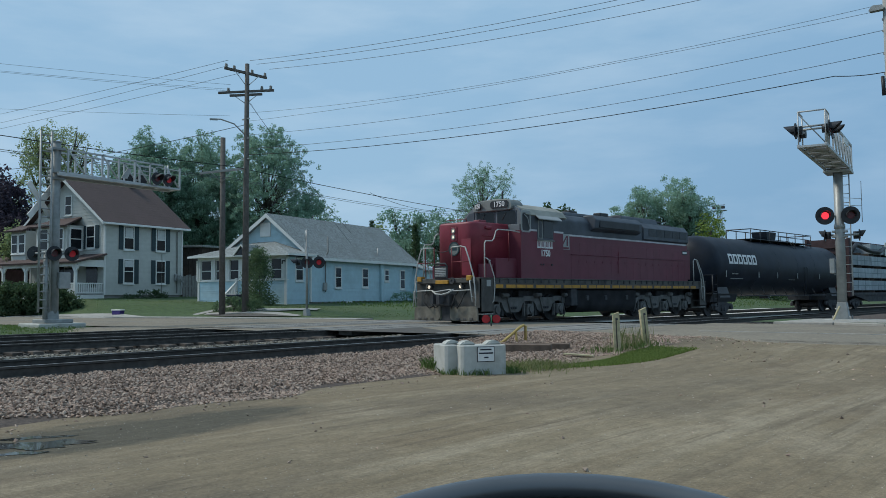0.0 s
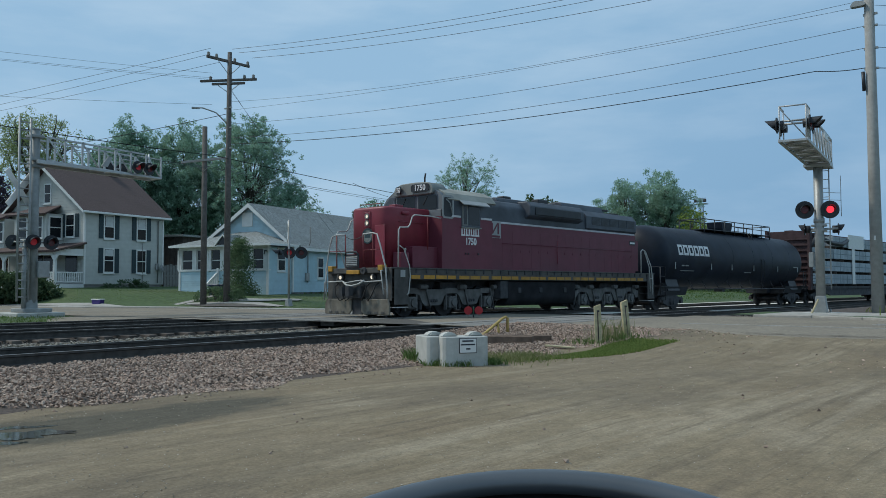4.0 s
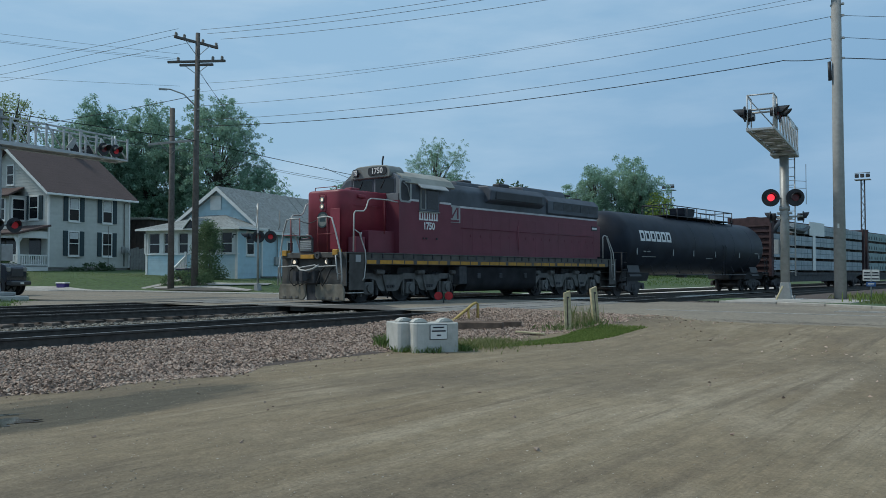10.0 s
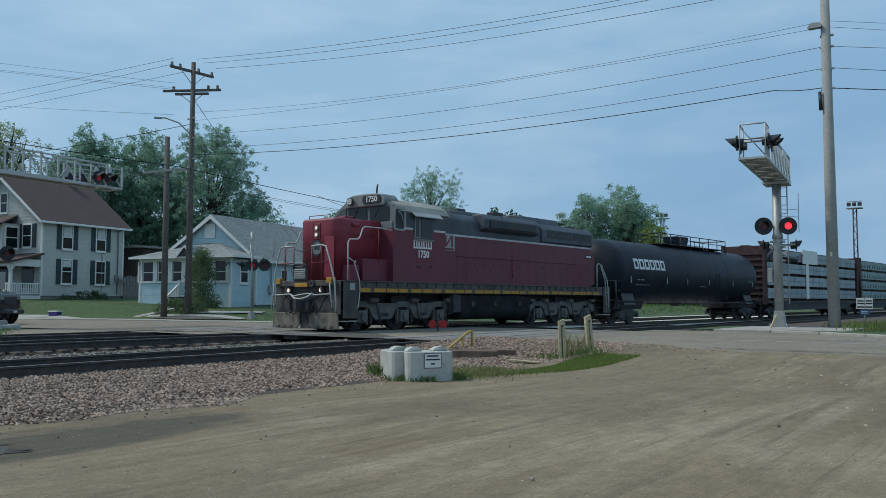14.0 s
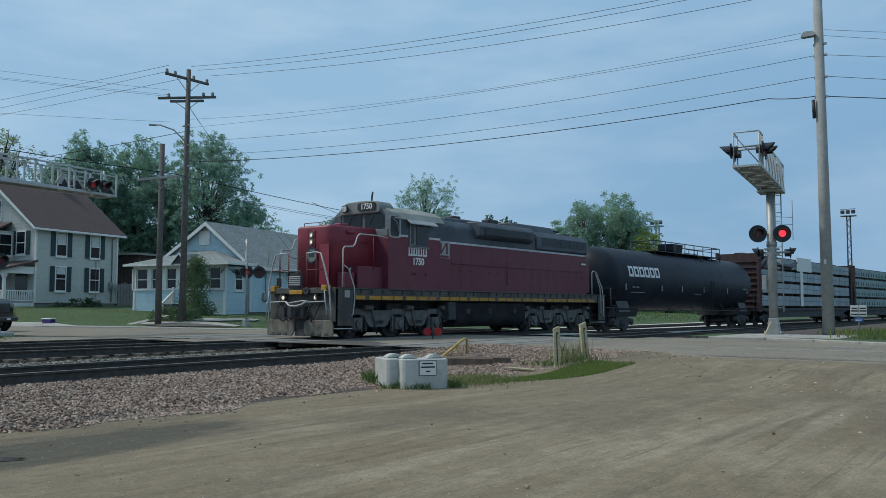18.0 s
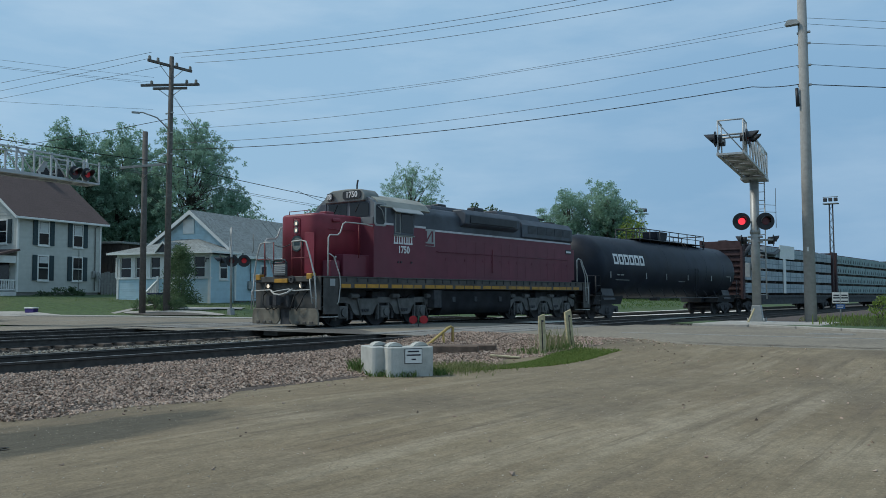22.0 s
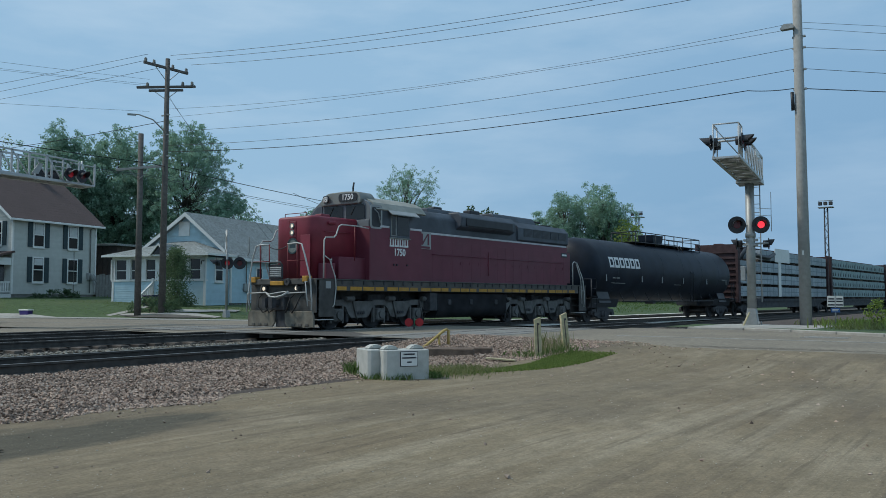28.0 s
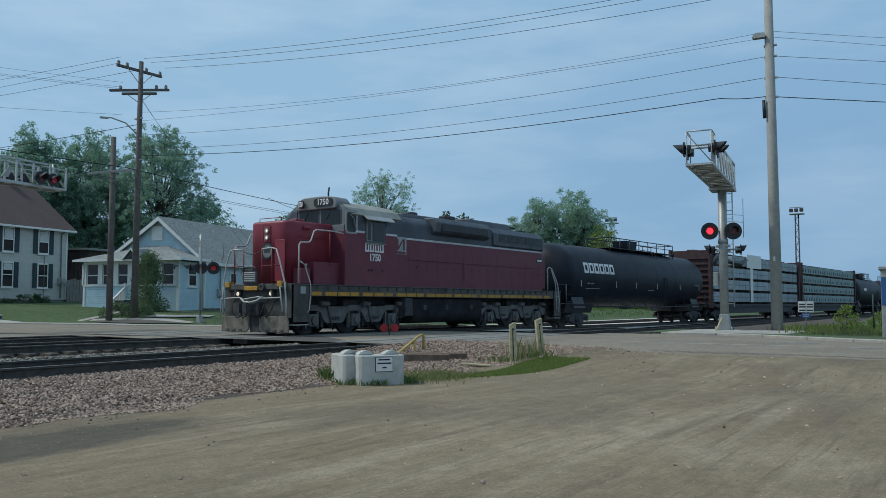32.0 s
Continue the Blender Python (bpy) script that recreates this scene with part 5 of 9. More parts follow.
        for k in range(6):
            y = 1.88 + 0.575 * k
            bm = bmesh.new()
            patch(bm, y, y + 0.49, 3.10, 3.22)
            patch(bm, y, y + 0.49, 2.70, 2.82)
            patch(bm, y, y + 0.13, 2.82, 3.10)
            patch(bm, y + 0.36, y + 0.49, 2.82, 3.10)
            part("lettering", bm, WHITE_PAINT, T, "white block lettering")
        for k, (y, z, w, h) in enumerate(((2.3, 2.16, 0.28, 0.16), (2.68, 2.16, 0.34, 0.16), (2.3, 1.92, 1.5, 0.05), (9.9, 1.92, 0.9, 0.16), (16.9, 2.3, 0.6, 0.05))):
            x = math.sqrt(r * r - (z - zc) ** 2)
            part("lettering", box(x - 0.05, x + 0.012, y, y + w, z, z + h), CAB_GREY, T)
        for y in (1.55, 5.5, 8.0, 10.9, 14.4, 17.6):
            part("reflector_strip", box(1.535, 1.556, y, y + 0.07, 2.02, 2.34), CAB_WHITE, T, "small pale reflector strip")
    else:
        part("lettering", box(1.5, 1.59, 3.2, 4.6, 2.7, 3.0), WHITE_PAINT, T, "pale lettering bars")
    return T



def lumber_car(y0, length, kind_, label):
    C = thing("lumber_car", CARS_AT @ pose(0, y0, 0), label, "flat car", "cars of the freight train")
    part("deck", box(-1.4, 1.4, 0.3, length - 0.3, 0.98, 1.16, 0.01), UNDER, C, "dark steel deck")
    part("side_sill", prism([(1.2, 1.0), (length - 1.2, 1.0), (length - 4.5, 0.52), (4.5, 0.52)], 1.2, 1.34, "x"), UNDER, C)
    part("side_sill", prism([(1.2, 1.0), (length - 1.2, 1.0), (length - 4.5, 0.52), (4.5, 0.52)], -1.34, -1.2, "x"), UNDER, C)
    part("centre_beam", box(-0.08, 0.08, 0.6, length - 0.6, 1.16, 4.75, 0.01), RUST, C)
    part("beam_top", box(-0.28, 0.28, 0.5, length - 0.5, 4.74, 4.87, 0.02), RUST, C)
    for y, d in ((0.35, 1), (length - 0.35, -1)):
        b = part("bulkhead", box(-1.45, 1.45, min(y, y + d * 0.22), max(y, y + d * 0.22), 0.98, 4.8, 0.015), RUST, C, "rust brown ribbed bulkhead")
        for k in range(9):
            part("rib", box(-1.47, 1.47, min(y - d * 0.10, y), max(y - d * 0.10, y), 1.15 + 0.38 * k, 1.24 + 0.38 * k, 0.01), RUST, b)
        for x in (-1.38, 1.38):
            part("corner_post", box(x - 0.09, x + 0.09, min(y - d * 0.12, y + d * 0.3), max(y - d * 0.12, y + d * 0.3), 0.9, 4.86, 0.015), RUST, b)
        bm = bmesh.new()
        for k in range(9):
            bm_tube(bm, [(1.52, y + d * 0.05, 1.1 + 0.38 * k), (1.52, y + d * 0.5, 1.1 + 0.38 * k)], 0.014, 5)
        part("ladder", bm, RUST, b)
        freight_truck(C, y + d * 1.9)
        coupler(C, y, -d * 0.75)
    # wrapped bundles, laid in rows with timber strips between
    rnd = random.Random(label)
    first, last = 0.75, length - 0.75
    rows = 4
    if kind_ == "pale":
        bundles = [(first + (last - first) * k / 5, first + (last - first) * (k + 1) / 5) for k in range(5)]
    else:
        bundles = [(first + (last - first) * k / 12, first + (last - first) * (k + 1) / 12) for k in range(12)]
    for s in (-1, 1):
        for row in range(rows):
            z0 = 1.2 + row * 0.87
            for k, (a, b) in enumerate(bundles):
                if kind_ == "pale" and row == 3 and k == 0:
                    continue
                x0, x1 = sorted((s * 0.12, s * 1.36 + rnd.uniform(-0.02, 0.02)))
                key = (round(b - a, 3), s)
                bu = part("lumber_pack", box(x0, x1, a + 0.03, b - 0.03, z0 + 0.12, z0 + 0.80, 0.015), LUMBER_WRAP if kind_ == "pale" else TEAL_WRAP, C, "wrapped lumber pack")
                if s > 0:
                    if kind_ == "pale":
                        nb = 3
                        for j in range(1, nb):
                            y = a + (b - a) * j / nb
                            part("strap", box(x1, x1 + 0.006, y - 0.03, y + 0.03, z0 + 0.12, z0 + 0.80), WRAP_SHADE, bu)
                        part("seam", box(x1, x1 + 0.005, a + 0.1, b - 0.1, z0 + 0.44, z0 + 0.48), WRAP_SHADE, bu)
                    else:
                        for y in (a + 0.45, a + 1.15):
                            bm = bm_prism(bmesh.new(), [(y, z0 + 0.24), (y + 0.30, z0 + 0.24), (y + 0.30, z0 + 0.42), (y + 0.15, z0 + 0.58), (y, z0 + 0.42)], x1, x1 + 0.006, "x")
                            part("printed_mark", bm, WRAP_MARK, bu)
            for a, b in bundles:
                for y in (a + 0.5, (a + b) / 2, b - 0.5):
                    part("dunnage", box(min(s * 0.12, s * 1.36), max(s * 0.12, s * 1.36), y - 0.05, y + 0.05, z0 - 0.07, z0 + 0.12), TIE_M, C)
    if kind_ == "pale":
        bm = bmesh.new()
        bm_box(bm, 1.38, 1.42, 8.1, 11.6, 3.85, 4.85)
        bm_box(bm, 1.38, 1.41, 8.9, 9.5, 1.3, 3.85)
        part("loose_wrap", bm, SIGN_WHITE, C, "torn white wrap hanging over the load")
        part("torn_wrap", tube([(1.2, 0.9, 3.7), (1.3, 2.2, 4.5), (1.35, 4.5, 4.15), (1.38, 6.8, 4.1), (1.3, 8.2, 4.45)], 0.16, 6), BLACK, C, "sagging black wrap")
    return C


EMBLEM_M = material("faded_green_emblem", (0.16, 0.18, 0.17), 0.6, vary=0.3, scale=8, bump=0.0)
TEAL_WRAP = material("grey_teal_lumber_wrap", (0.20, 0.275, 0.28), 0.6, vary=0.12, scale=3.0, dirt=(0.14, 0.19, 0.20), dirt_amount=0.4, bump=0.1, per_object=0.06)
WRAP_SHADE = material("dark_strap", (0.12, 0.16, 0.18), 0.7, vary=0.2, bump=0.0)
WRAP_MARK = material("dark_printed_mark", (0.035, 0.05, 0.06), 0.7, vary=0.2, bump=0.0)

loco = locomotive()
TANK_Y, LUM1_Y, LUM2_Y, TANK2_Y = -0.15, 19.75, 42.85, 66.2
tank1 = tank_car(TANK_Y, 19.6, True, "long black tank car with white lettering and a railed top platform")
lumber1 = lumber_car(LUM1_Y, 22.9, "pale", "centre-beam flat car loaded with pale wrapped lumber")
lumber2 = lumber_car(LUM2_Y, 22.9, "teal", "centre-beam flat car loaded with teal printed lumber bundles")
tank2 = tank_car(TANK2_Y, 15.5, False, "black tank car far down the train", True)
tank3 = copy_thing(tank2, CARS_AT @ pose(0.6, TANK2_Y + 16.0, 0))
TRAIN = [(loco, LOCO_AT, 0.0), (tank1, CARS_AT, TANK_Y), (lumber1, CARS_AT, LUM1_Y), (lumber2, CARS_AT, LUM2_Y), (tank2, CARS_AT, TANK2_Y), (tank3, CARS_AT @ pose(0.6, 0, 0), TANK2_Y + 16.0)]

# ---- crossing signals ----
LAMP_R = 0.30
flashers = []            # (lit lens, place A, place B, lit at A when the near pair is at A)


def lamp_pair(parent, x, y, z, face, gap, mirror, hood=0.34, lit=True, name="flasher", sides=(-1, 1), glow=None, size=LAMP_R):
    """Two red lamps on a crossarm, facing the direction face (degrees about z, 0 = -y). One lit lens swings between the two."""
    m = pose(x, y, z, 0, 0, face)
    arm = part("lamp_arm", tube([m @ Vector((-gap / 2, 0.16, 0)), m @ Vector((gap / 2, 0.16, 0))], 0.035, 8), STEEL, parent)
    spots = []
    for s in sides:
        c = Vector((s * gap / 2, 0, 0))
        back = part(name, mesh_of(disc(0, 0, size, 0.0, 0.03, "y", 28), name, BLACK), BLACK, parent, "black round signal backboard", at=m @ Matrix.Translation(c))
        part("lamp_housing", disc(0, 0, 0.13, 0.03, 0.20, "y", 16), BLACK, back)
        part("lens", disc(0, 0, 0.125, -0.02, 0.0, "y", 20), LENS_DARK, back, "unlit red lens")
        # half-round hood over the lens
        bm = bmesh.new()
        rows = []
        for d, r in ((0.0, 0.145), (-hood, 0.150)):
            rows.append([[bm.verts.new((rr * math.cos(a), d * (0.45 + 0.55 * max(0.0, math.sin(a)) ** 0.7 if d else 1), rr * math.sin(a))) for rr in (r, r + 0.012)] for a in [math.pi * (-0.08 + 1.16 * k / 12) for k in range(13)]])
        for k in range(12):
            for j in (0, 1):
                bm.faces.new((rows[0][k][j], rows[0][k + 1][j], rows[1][k + 1][j], rows[1][k][j]))
            bm.faces.new((rows[1][k][0], rows[1][k + 1][0], rows[1][k + 1][1], rows[1][k][1]))
        bmesh.ops.recalc_face_normals(bm, faces=bm.faces)
        part("hood", bm, BLACK, back, "black lamp hood")
        spots.append(m @ Matrix.Translation(c + Vector((0, -0.026, 0))))
    if lit:
        lens = part("lit_lens", disc(0, 0, 0.122, -0.004, 0.004, "y", 20), glow or LENS_LIT, parent, "lit red lens", at=spots[0])
        flashers.append((lens, spots[0], spots[1], mirror))


def truss(parent, y0, y1, z0, z1, x0, x1, bays, drop):
    """Aluminium walkway truss along y, sinking by drop towards its tip: chords, posts, diagonals, floor bars."""
    low = lambda y: z0 - drop * (y - y0) / (y1 - y0)
    high = lambda y: z1 - drop * (y - y0) / (y1 - y0)
    def bar(name, ya, za, yb, zb, x, r, mat=ALU):
        part(name, prism([(ya, za - r), (yb, zb - r), (yb, zb + r), (ya, za + r)], x - r, x + r, "x"), mat, parent)
    for x in (x0, x1):
        bar("chord", y0, low(y0), y1, low(y1), x, 0.035)
        bar("chord", y0, high(y0), y1 - 0.75, high(y1 - 0.75), x, 0.030)
        bar("mid_rail", y0 + 3.0, (low(y0 + 3.0) + high(y0 + 3.0)) / 2 + 0.1, y1 - 0.4, (low(y1) + high(y1)) / 2 + 0.1, x, 0.018)
        for k in range(bays + 1):
            y = y0 + (y1 - y0) * k / bays
            part("truss_post", box(x - 0.03, x + 0.03, y - 0.03, y + 0.03, low(y), high(y)), ALU, parent)
            if k < bays and k % 2 == 0:
                yn = y0 + (y1 - y0) * (k + 1) / bays
                part("truss_diagonal", tube([(x, y, high(y)), (x, yn, low(yn))], 0.03, 5), ALU, parent)
    for k in range(bays + 1):
        y = y0 + (y1 - y0) * k / bays
        part("floor_bar", box(x0, x1, y - 0.03, y + 0.03, low(y) - 0.03, low(y) + 0.02), ALU, parent)
        if k < bays:
            yn = y0 + (y1 - y0) * (k + 1) / bays
            part("floor_brace", tube([(x0, y, low(y)), (x1, yn, low(yn))], 0.02, 5), ALU, parent)
            part("grating", prism([(y + 0.05, low(y) + 0.02), (yn - 0.05, low(yn) + 0.02), (yn - 0.05, low(yn) + 0.035), (y + 0.05, low(y) + 0.035)], x0 + 0.06, x1 - 0.06, "x"), STEEL, parent)
    for x in (x0 - 0.05, x1 - 0.10):
        part("foot_beam", prism([(y0 - 0.35, low(y0) - 0.12), (y1 + 0.02, low(y1) - 0.04), (y1 + 0.02, low(y1) + 0.02), (y0 - 0.35, low(y0) + 0.02)], x, x + 0.15, "x", bevel=0.01), ALU, parent)


def ladder(parent, x, y, z0, z1, w=0.38, along="y", mat=None, thick=1.0):
    mat = mat or ALU
    d = (0, w / 2) if along == "y" else (w / 2, 0)
    for s in (-1, 1):
        part("ladder_stile", tube([(x + s * d[0], y + s * d[1], z0), (x + s * d[0], y + s * d[1], z1)], 0.022 * thick, 6), mat, parent)
    for k in range(int((z1 - z0) / 0.3)):
        z = z0 + 0.15 + 0.3 * k
        part("rung", tube([(x - d[0], y - d[1], z), (x + d[0], y + d[1], z)], 0.013 * thick, 5), mat, parent)


def mast_base(parent, h=0.62, w=1.0, mat=STEEL):
    part("foundation", box(-0.55, 0.55, -0.55, 0.55, -0.25, 0.02, 0.02), CONCRETE, parent, "concrete footing")
    b = part("base_cover", prism([(-0.30 * w, 0.0), (0.30 * w, 0.0), (0.30 * w, 0.06), (0.20 * w, h), (-0.20 * w, h), (-0.30 * w, 0.06)], -0.27 * w, 0.27 * w, "y", bevel=0.02), mat, parent, "aluminium junction base")
    for x in (-0.36 * w, 0.36 * w):
        for y in (-0.3, 0.3):
            part("anchor_bolt", tube([(x, y, 0.0), (x, y, 0.14)], 0.025, 6), STEEL, b)


def right_cantilever():
    M = thing("cantilever_signal", pose(-8.1, 30.15, 0.06, 0, 0, 8.3), "tall aluminium cantilever crossing signal with red flashing lamps", "crossing signal")
    mast_base(M, 0.58, 0.72)
    part("mast", tube([(0, 0, 0.5), (0, 0, 4.98)], 0.150, 20), STEEL, M, "round galvanised mast")
    part("mast_collar", tube([(0, 0, 3.05), (0, 0, 3.2)], 0.175, 20), STEEL, M)
    for z in (2.75, 2.92):
        part("bracket", box(-0.24, 0.24, -0.12, 0.12, z, z + 0.07, 0.01), STEEL, M)
    part("top_plate", box(-0.42, 0.42, -0.30, 0.66, 4.94, 5.03, 0.01), ALU, M)
    # long open floor, one side truss, rails round the tip
    y0, y1, z0, w, bays = 0.70, -5.35, 5.08, 0.36, 8
    for x in (-w, w):
        part("chord", box(x - 0.04, x + 0.04, y1, y0, z0 - 0.05, z0 + 0.05, 0.008), ALU, M)
    part("chord", box(w - 0.03, w + 0.03, y1 + 1.5, y0, z0 + 0.82, z0 + 0.89, 0.006), ALU, M)
    for k in range(bays + 1):
        y = y0 + (y1 - y0) * k / bays
        part("floor_bar", box(-w, w, y - 0.03, y + 0.03, z0 - 0.04, z0 + 0.01), ALU, M)
        if k < bays:
            yn = y0 + (y1 - y0) * (k + 1) / bays
            part("floor_brace", tube([(-w if k % 2 else w, y, z0 - 0.02), (w if k % 2 else -w, yn, z0 - 0.02)], 0.022, 5), ALU, M)
            part("grating", box(-w + 0.06, w - 0.06, yn + 0.04, y - 0.04, z0 + 0.015, z0 + 0.03), ALU, M)
        if y > y1 + 1.4:
            part("truss_post", box(w - 0.025, w + 0.025, y - 0.025, y + 0.025, z0, z0 + 0.85), ALU, M)
            if k:
                part("truss_diagonal", tube([(w, y, z0 + 0.85), (w, y - (y1 - y0) / bays, z0)], 0.022, 5), ALU, M)
    for x in (-w, w):
        for y in (y1 + 0.04, y1 + 0.75):
            part("platform_post", tube([(x, y, z0), (x, y, z0 + 1.0)], 0.022, 6), ALU, M)
        part("platform_rail", tube([(x, y1 + 0.04, z0 + 1.0), (x, y1 + 0.75, z0 + 1.0)], 0.022, 6), ALU, M)
    part("platform_rail", tube([(-w, y1 + 0.04, z0 + 1.0), (w, y1 + 0.04, z0 + 1.0)], 0.022, 6), ALU, M)
    part("platform_rail", tube([(-w, y1 + 0.04, z0 + 0.95), (w - 0.05, y1 + 0.75, z0 + 0.1)], 0.018, 6), ALU, M)
    for z in (0.55, 0.64):
        part("lamp_crossarm", tube([(-0.50, y1 + 0.45, z0 + z), (0.50, y1 + 0.45, z0 + z)], 0.03, 8), STEEL, M)
    part("lamp_standard", tube([(0.34, y1 + 0.35, z0), (0.34, y1 + 0.35, z0 + 0.95)], 0.05, 8), ALU, M)
    lamp_pair(M, 0.46, y1 + 0.45, z0 + 0.48, 90, 0.60, True, 0.32, False, size=0.23)
    lamp_pair(M, -0.46, y1 + 0.45, z0 + 0.48, -90, 0.60, True, 0.32, False, size=0.23)
    part("crossbuck_edge", box(0.42, 0.45, -1.9, -0.9, z0 + 0.55, z0 + 0.75), SIGN_WHITE, M)
    ladder(M, 0.12, 0.32, 0.8, 5.0, 0.36, "x")
    back = pose(0, 0, 0, 0, 0, -8.3)
    p = back @ Vector((0.02, -0.24, 0))
    lamp_pair(M, p.x, p.y, 3.48, 19.7, 0.80, False, 0.30)
    lamp_pair(M, -0.50, 0.35, 2.85, -88, 0.4, True, 0.18, False, sides=(1,), size=0.2)
    lamp_pair(M, 0.56, 0.35, 2.85, 92, 0.4, True, 0.18, False, sides=(1,), size=0.2)
    part("lamp_arm", tube([(-0.50, 0.2, 2.85), (0.56, 0.2, 2.85)], 0.035, 8), STEEL, M)
    part("junction_box", box(-0.34, -0.18, -0.10, 0.16, 1.55, 2.05, 0.02), STEEL, M)
    part("whip_antenna", bm_tube(bm_tube(tube([(0.62, 0.75, 3.3), (0.62, 0.75, 4.7)], 0.012, 5), [(0.0, 0.0, 4.1), (0.62, 0.75, 4.1)], 0.010, 5), [(0.0, 0.0, 3.85), (0.62, 0.75, 3.85)], 0.010, 5), ALU, M)
    part("guy_stake", tube([(-0.25, -0.75, -0.1), (-0.05, -0.3, 0.45)], 0.035, 6), POST_WOOD, M)
    return M


def left_cantilever():
    M = thing("cantilever_signal", pose(-30.85, 14.2, 0.02), "tall aluminium cantilever crossing signal with a long truss arm", "crossing signal")
    mast_base(M, 0.55, 0.78, DARK_STEEL)
    part("plinth", box(-0.85, 0.85, -0.8, 0.9, -0.35, 0.10, 0.03), CONCRETE, M, "stepped concrete footing")
    part("base_plate", box(-0.5, 0.5, -0.45, 0.6, 0.10, 0.24, 0.02), DARK_STEEL, M)
    part("mast", tube([(0, 0.08, 0.0), (0, 0.08, 6.75)], 0.175, 20), DARK_STEEL, M, "round galvanised mast")
    part("mast_cap", tube([(0, 0.08, 6.75), (0, 0.08, 6.79)], 0.19, 20), DARK_STEEL, M)
    for z in (5.35, 5.60, 6.45):
        part("mast_collar", box(-0.24, 0.24, -0.14, 0.34, z, z + 0.10, 0.015), DARK_STEEL, M)
    part("conduit", tube([(0.14, -0.28, 0.2), (0.14, -0.28, 2.7)], 0.085, 12), DARK_STEEL, M)
    truss(M, 0.35, 4.99, 5.60, 6.47, -0.4, 0.4, 7, 0.18)
    ladder(M, 0.2, -0.36, 0.5, 7.1, 0.40, "y", STEEL, 2.0)
    part("lamp_standard", tube([(0.40, 4.45, 5.45), (0.40, 4.45, 6.35)], 0.035, 8), ALU, M)
    part("lamp_crossarm", tube([(0.40, 3.95, 6.22), (0.40, 4.95, 6.18)], 0.025, 6), ALU, M)
    part("walkway_plate", prism([(2.42, 5.64), (2.68, 5.63), (2.86, 6.02), (2.70, 6.06)], 0.41, 0.44, "x"), STEEL, M, "pale board on the truss")
    lamp_pair(M, 0.55, 4.14, 5.74, 100, 0.58, True, 0.34, glow=LENS_WEAK, size=0.25)
    lamp_pair(M, -0.6, 3.55, 5.74, -90, 0.58, True, 0.34, False, size=0.25)
    lamp_pair(M, 0.38, 0.24, 2.63, 84, 0.62, True, 0.35, glow=LENS_WEAK, size=0.27)
    lamp_pair(M, -0.1, -0.36, 2.63, 215, 0.5, True, 0.30, False, sides=(1,), size=0.27)
    part("control_box", box(0.10, 0.34, 0.14, 0.55, 1.35, 1.95, 0.02), STEEL, M, "grey steel control box")
    for s in (-1, 1):
        part("crossbuck_board", box(-0.85, 0.85, -0.015, 0.015, -0.12, 0.12, 0.005), SIGN_WHITE, M, "white crossbuck board", at=pose(-0.05, -0.42 - 0.02 * s, 4.55, 0, 48 * s, 112))
    return M


def side_flasher():
    M = thing("crossing_flasher", pose(-32.25, 27.5, 0.0), "slim grey crossing flasher post with red lamps", "crossing signal")
    part("footing", box(-0.25, 0.25, -0.25, 0.25, -0.3, 0.04, 0.02), CONCRETE, M)
    part("base", prism([(-0.17, 0), (0.17, 0), (0.09, 0.42), (-0.09, 0.42)], -0.13, 0.13, "y", bevel=0.01), STEEL, M)
    part("post", tube([(0, 0, 0.3), (0, 0, 4.35)], 0.06, 12), STEEL, M)
    part("crossbuck_board", box(-0.6, 0.6, -0.012, 0.012, -0.11, 0.11, 0.004), SIGN_WHITE, M, "white crossbuck board", at=pose(-0.12, 0, 3.75, 0, 50, 139))
    part("crossbuck_board", box(-0.6, 0.6, -0.012, 0.012, -0.11, 0.11, 0.004), SIGN_WHITE, M, at=pose(-0.12, 0, 3.75, 0, -50, 139))
    lamp_pair(M, 0.22, 0.22, 2.72, 48, 0.58, True, 0.30, glow=LENS_WEAK)
    lamp_pair(M, -0.35, -0.40, 2.72, -40, 0.3, True, 0.30, False, sides=(1,))
    return M


right_cantilever()
left_cantilever()
side_flasher()

# ---- houses ----
def siding(parent, wall_mat, x0, x1, z0, z1, plane, axis, sign, step=0.20, cut=None, name="siding_board", proud=0.030):
    """Lap boards over a wall face; cut(z) may give the extent at a height. axis: the wall's long axis."""
    n = int(round((z1 - z0) / step))
    for k in range(n):
        za, zb = z0 + (z1 - z0) * k / n, z0 + (z1 - z0) * (k + 1) / n
        a, b = (x0, x1) if cut is None else cut((za + zb) / 2)
        if b - a < 0.1:
            continue
        sec = [(0.0, za), (sign * proud, za), (sign * 0.010, zb), (0.0, zb)]
        bm = bm_prism(bmesh.new(), [(plane + p, q) for p, q in sec], a, b, "y" if axis == "y" else "x")
        part(name, bm, wall_mat, parent)


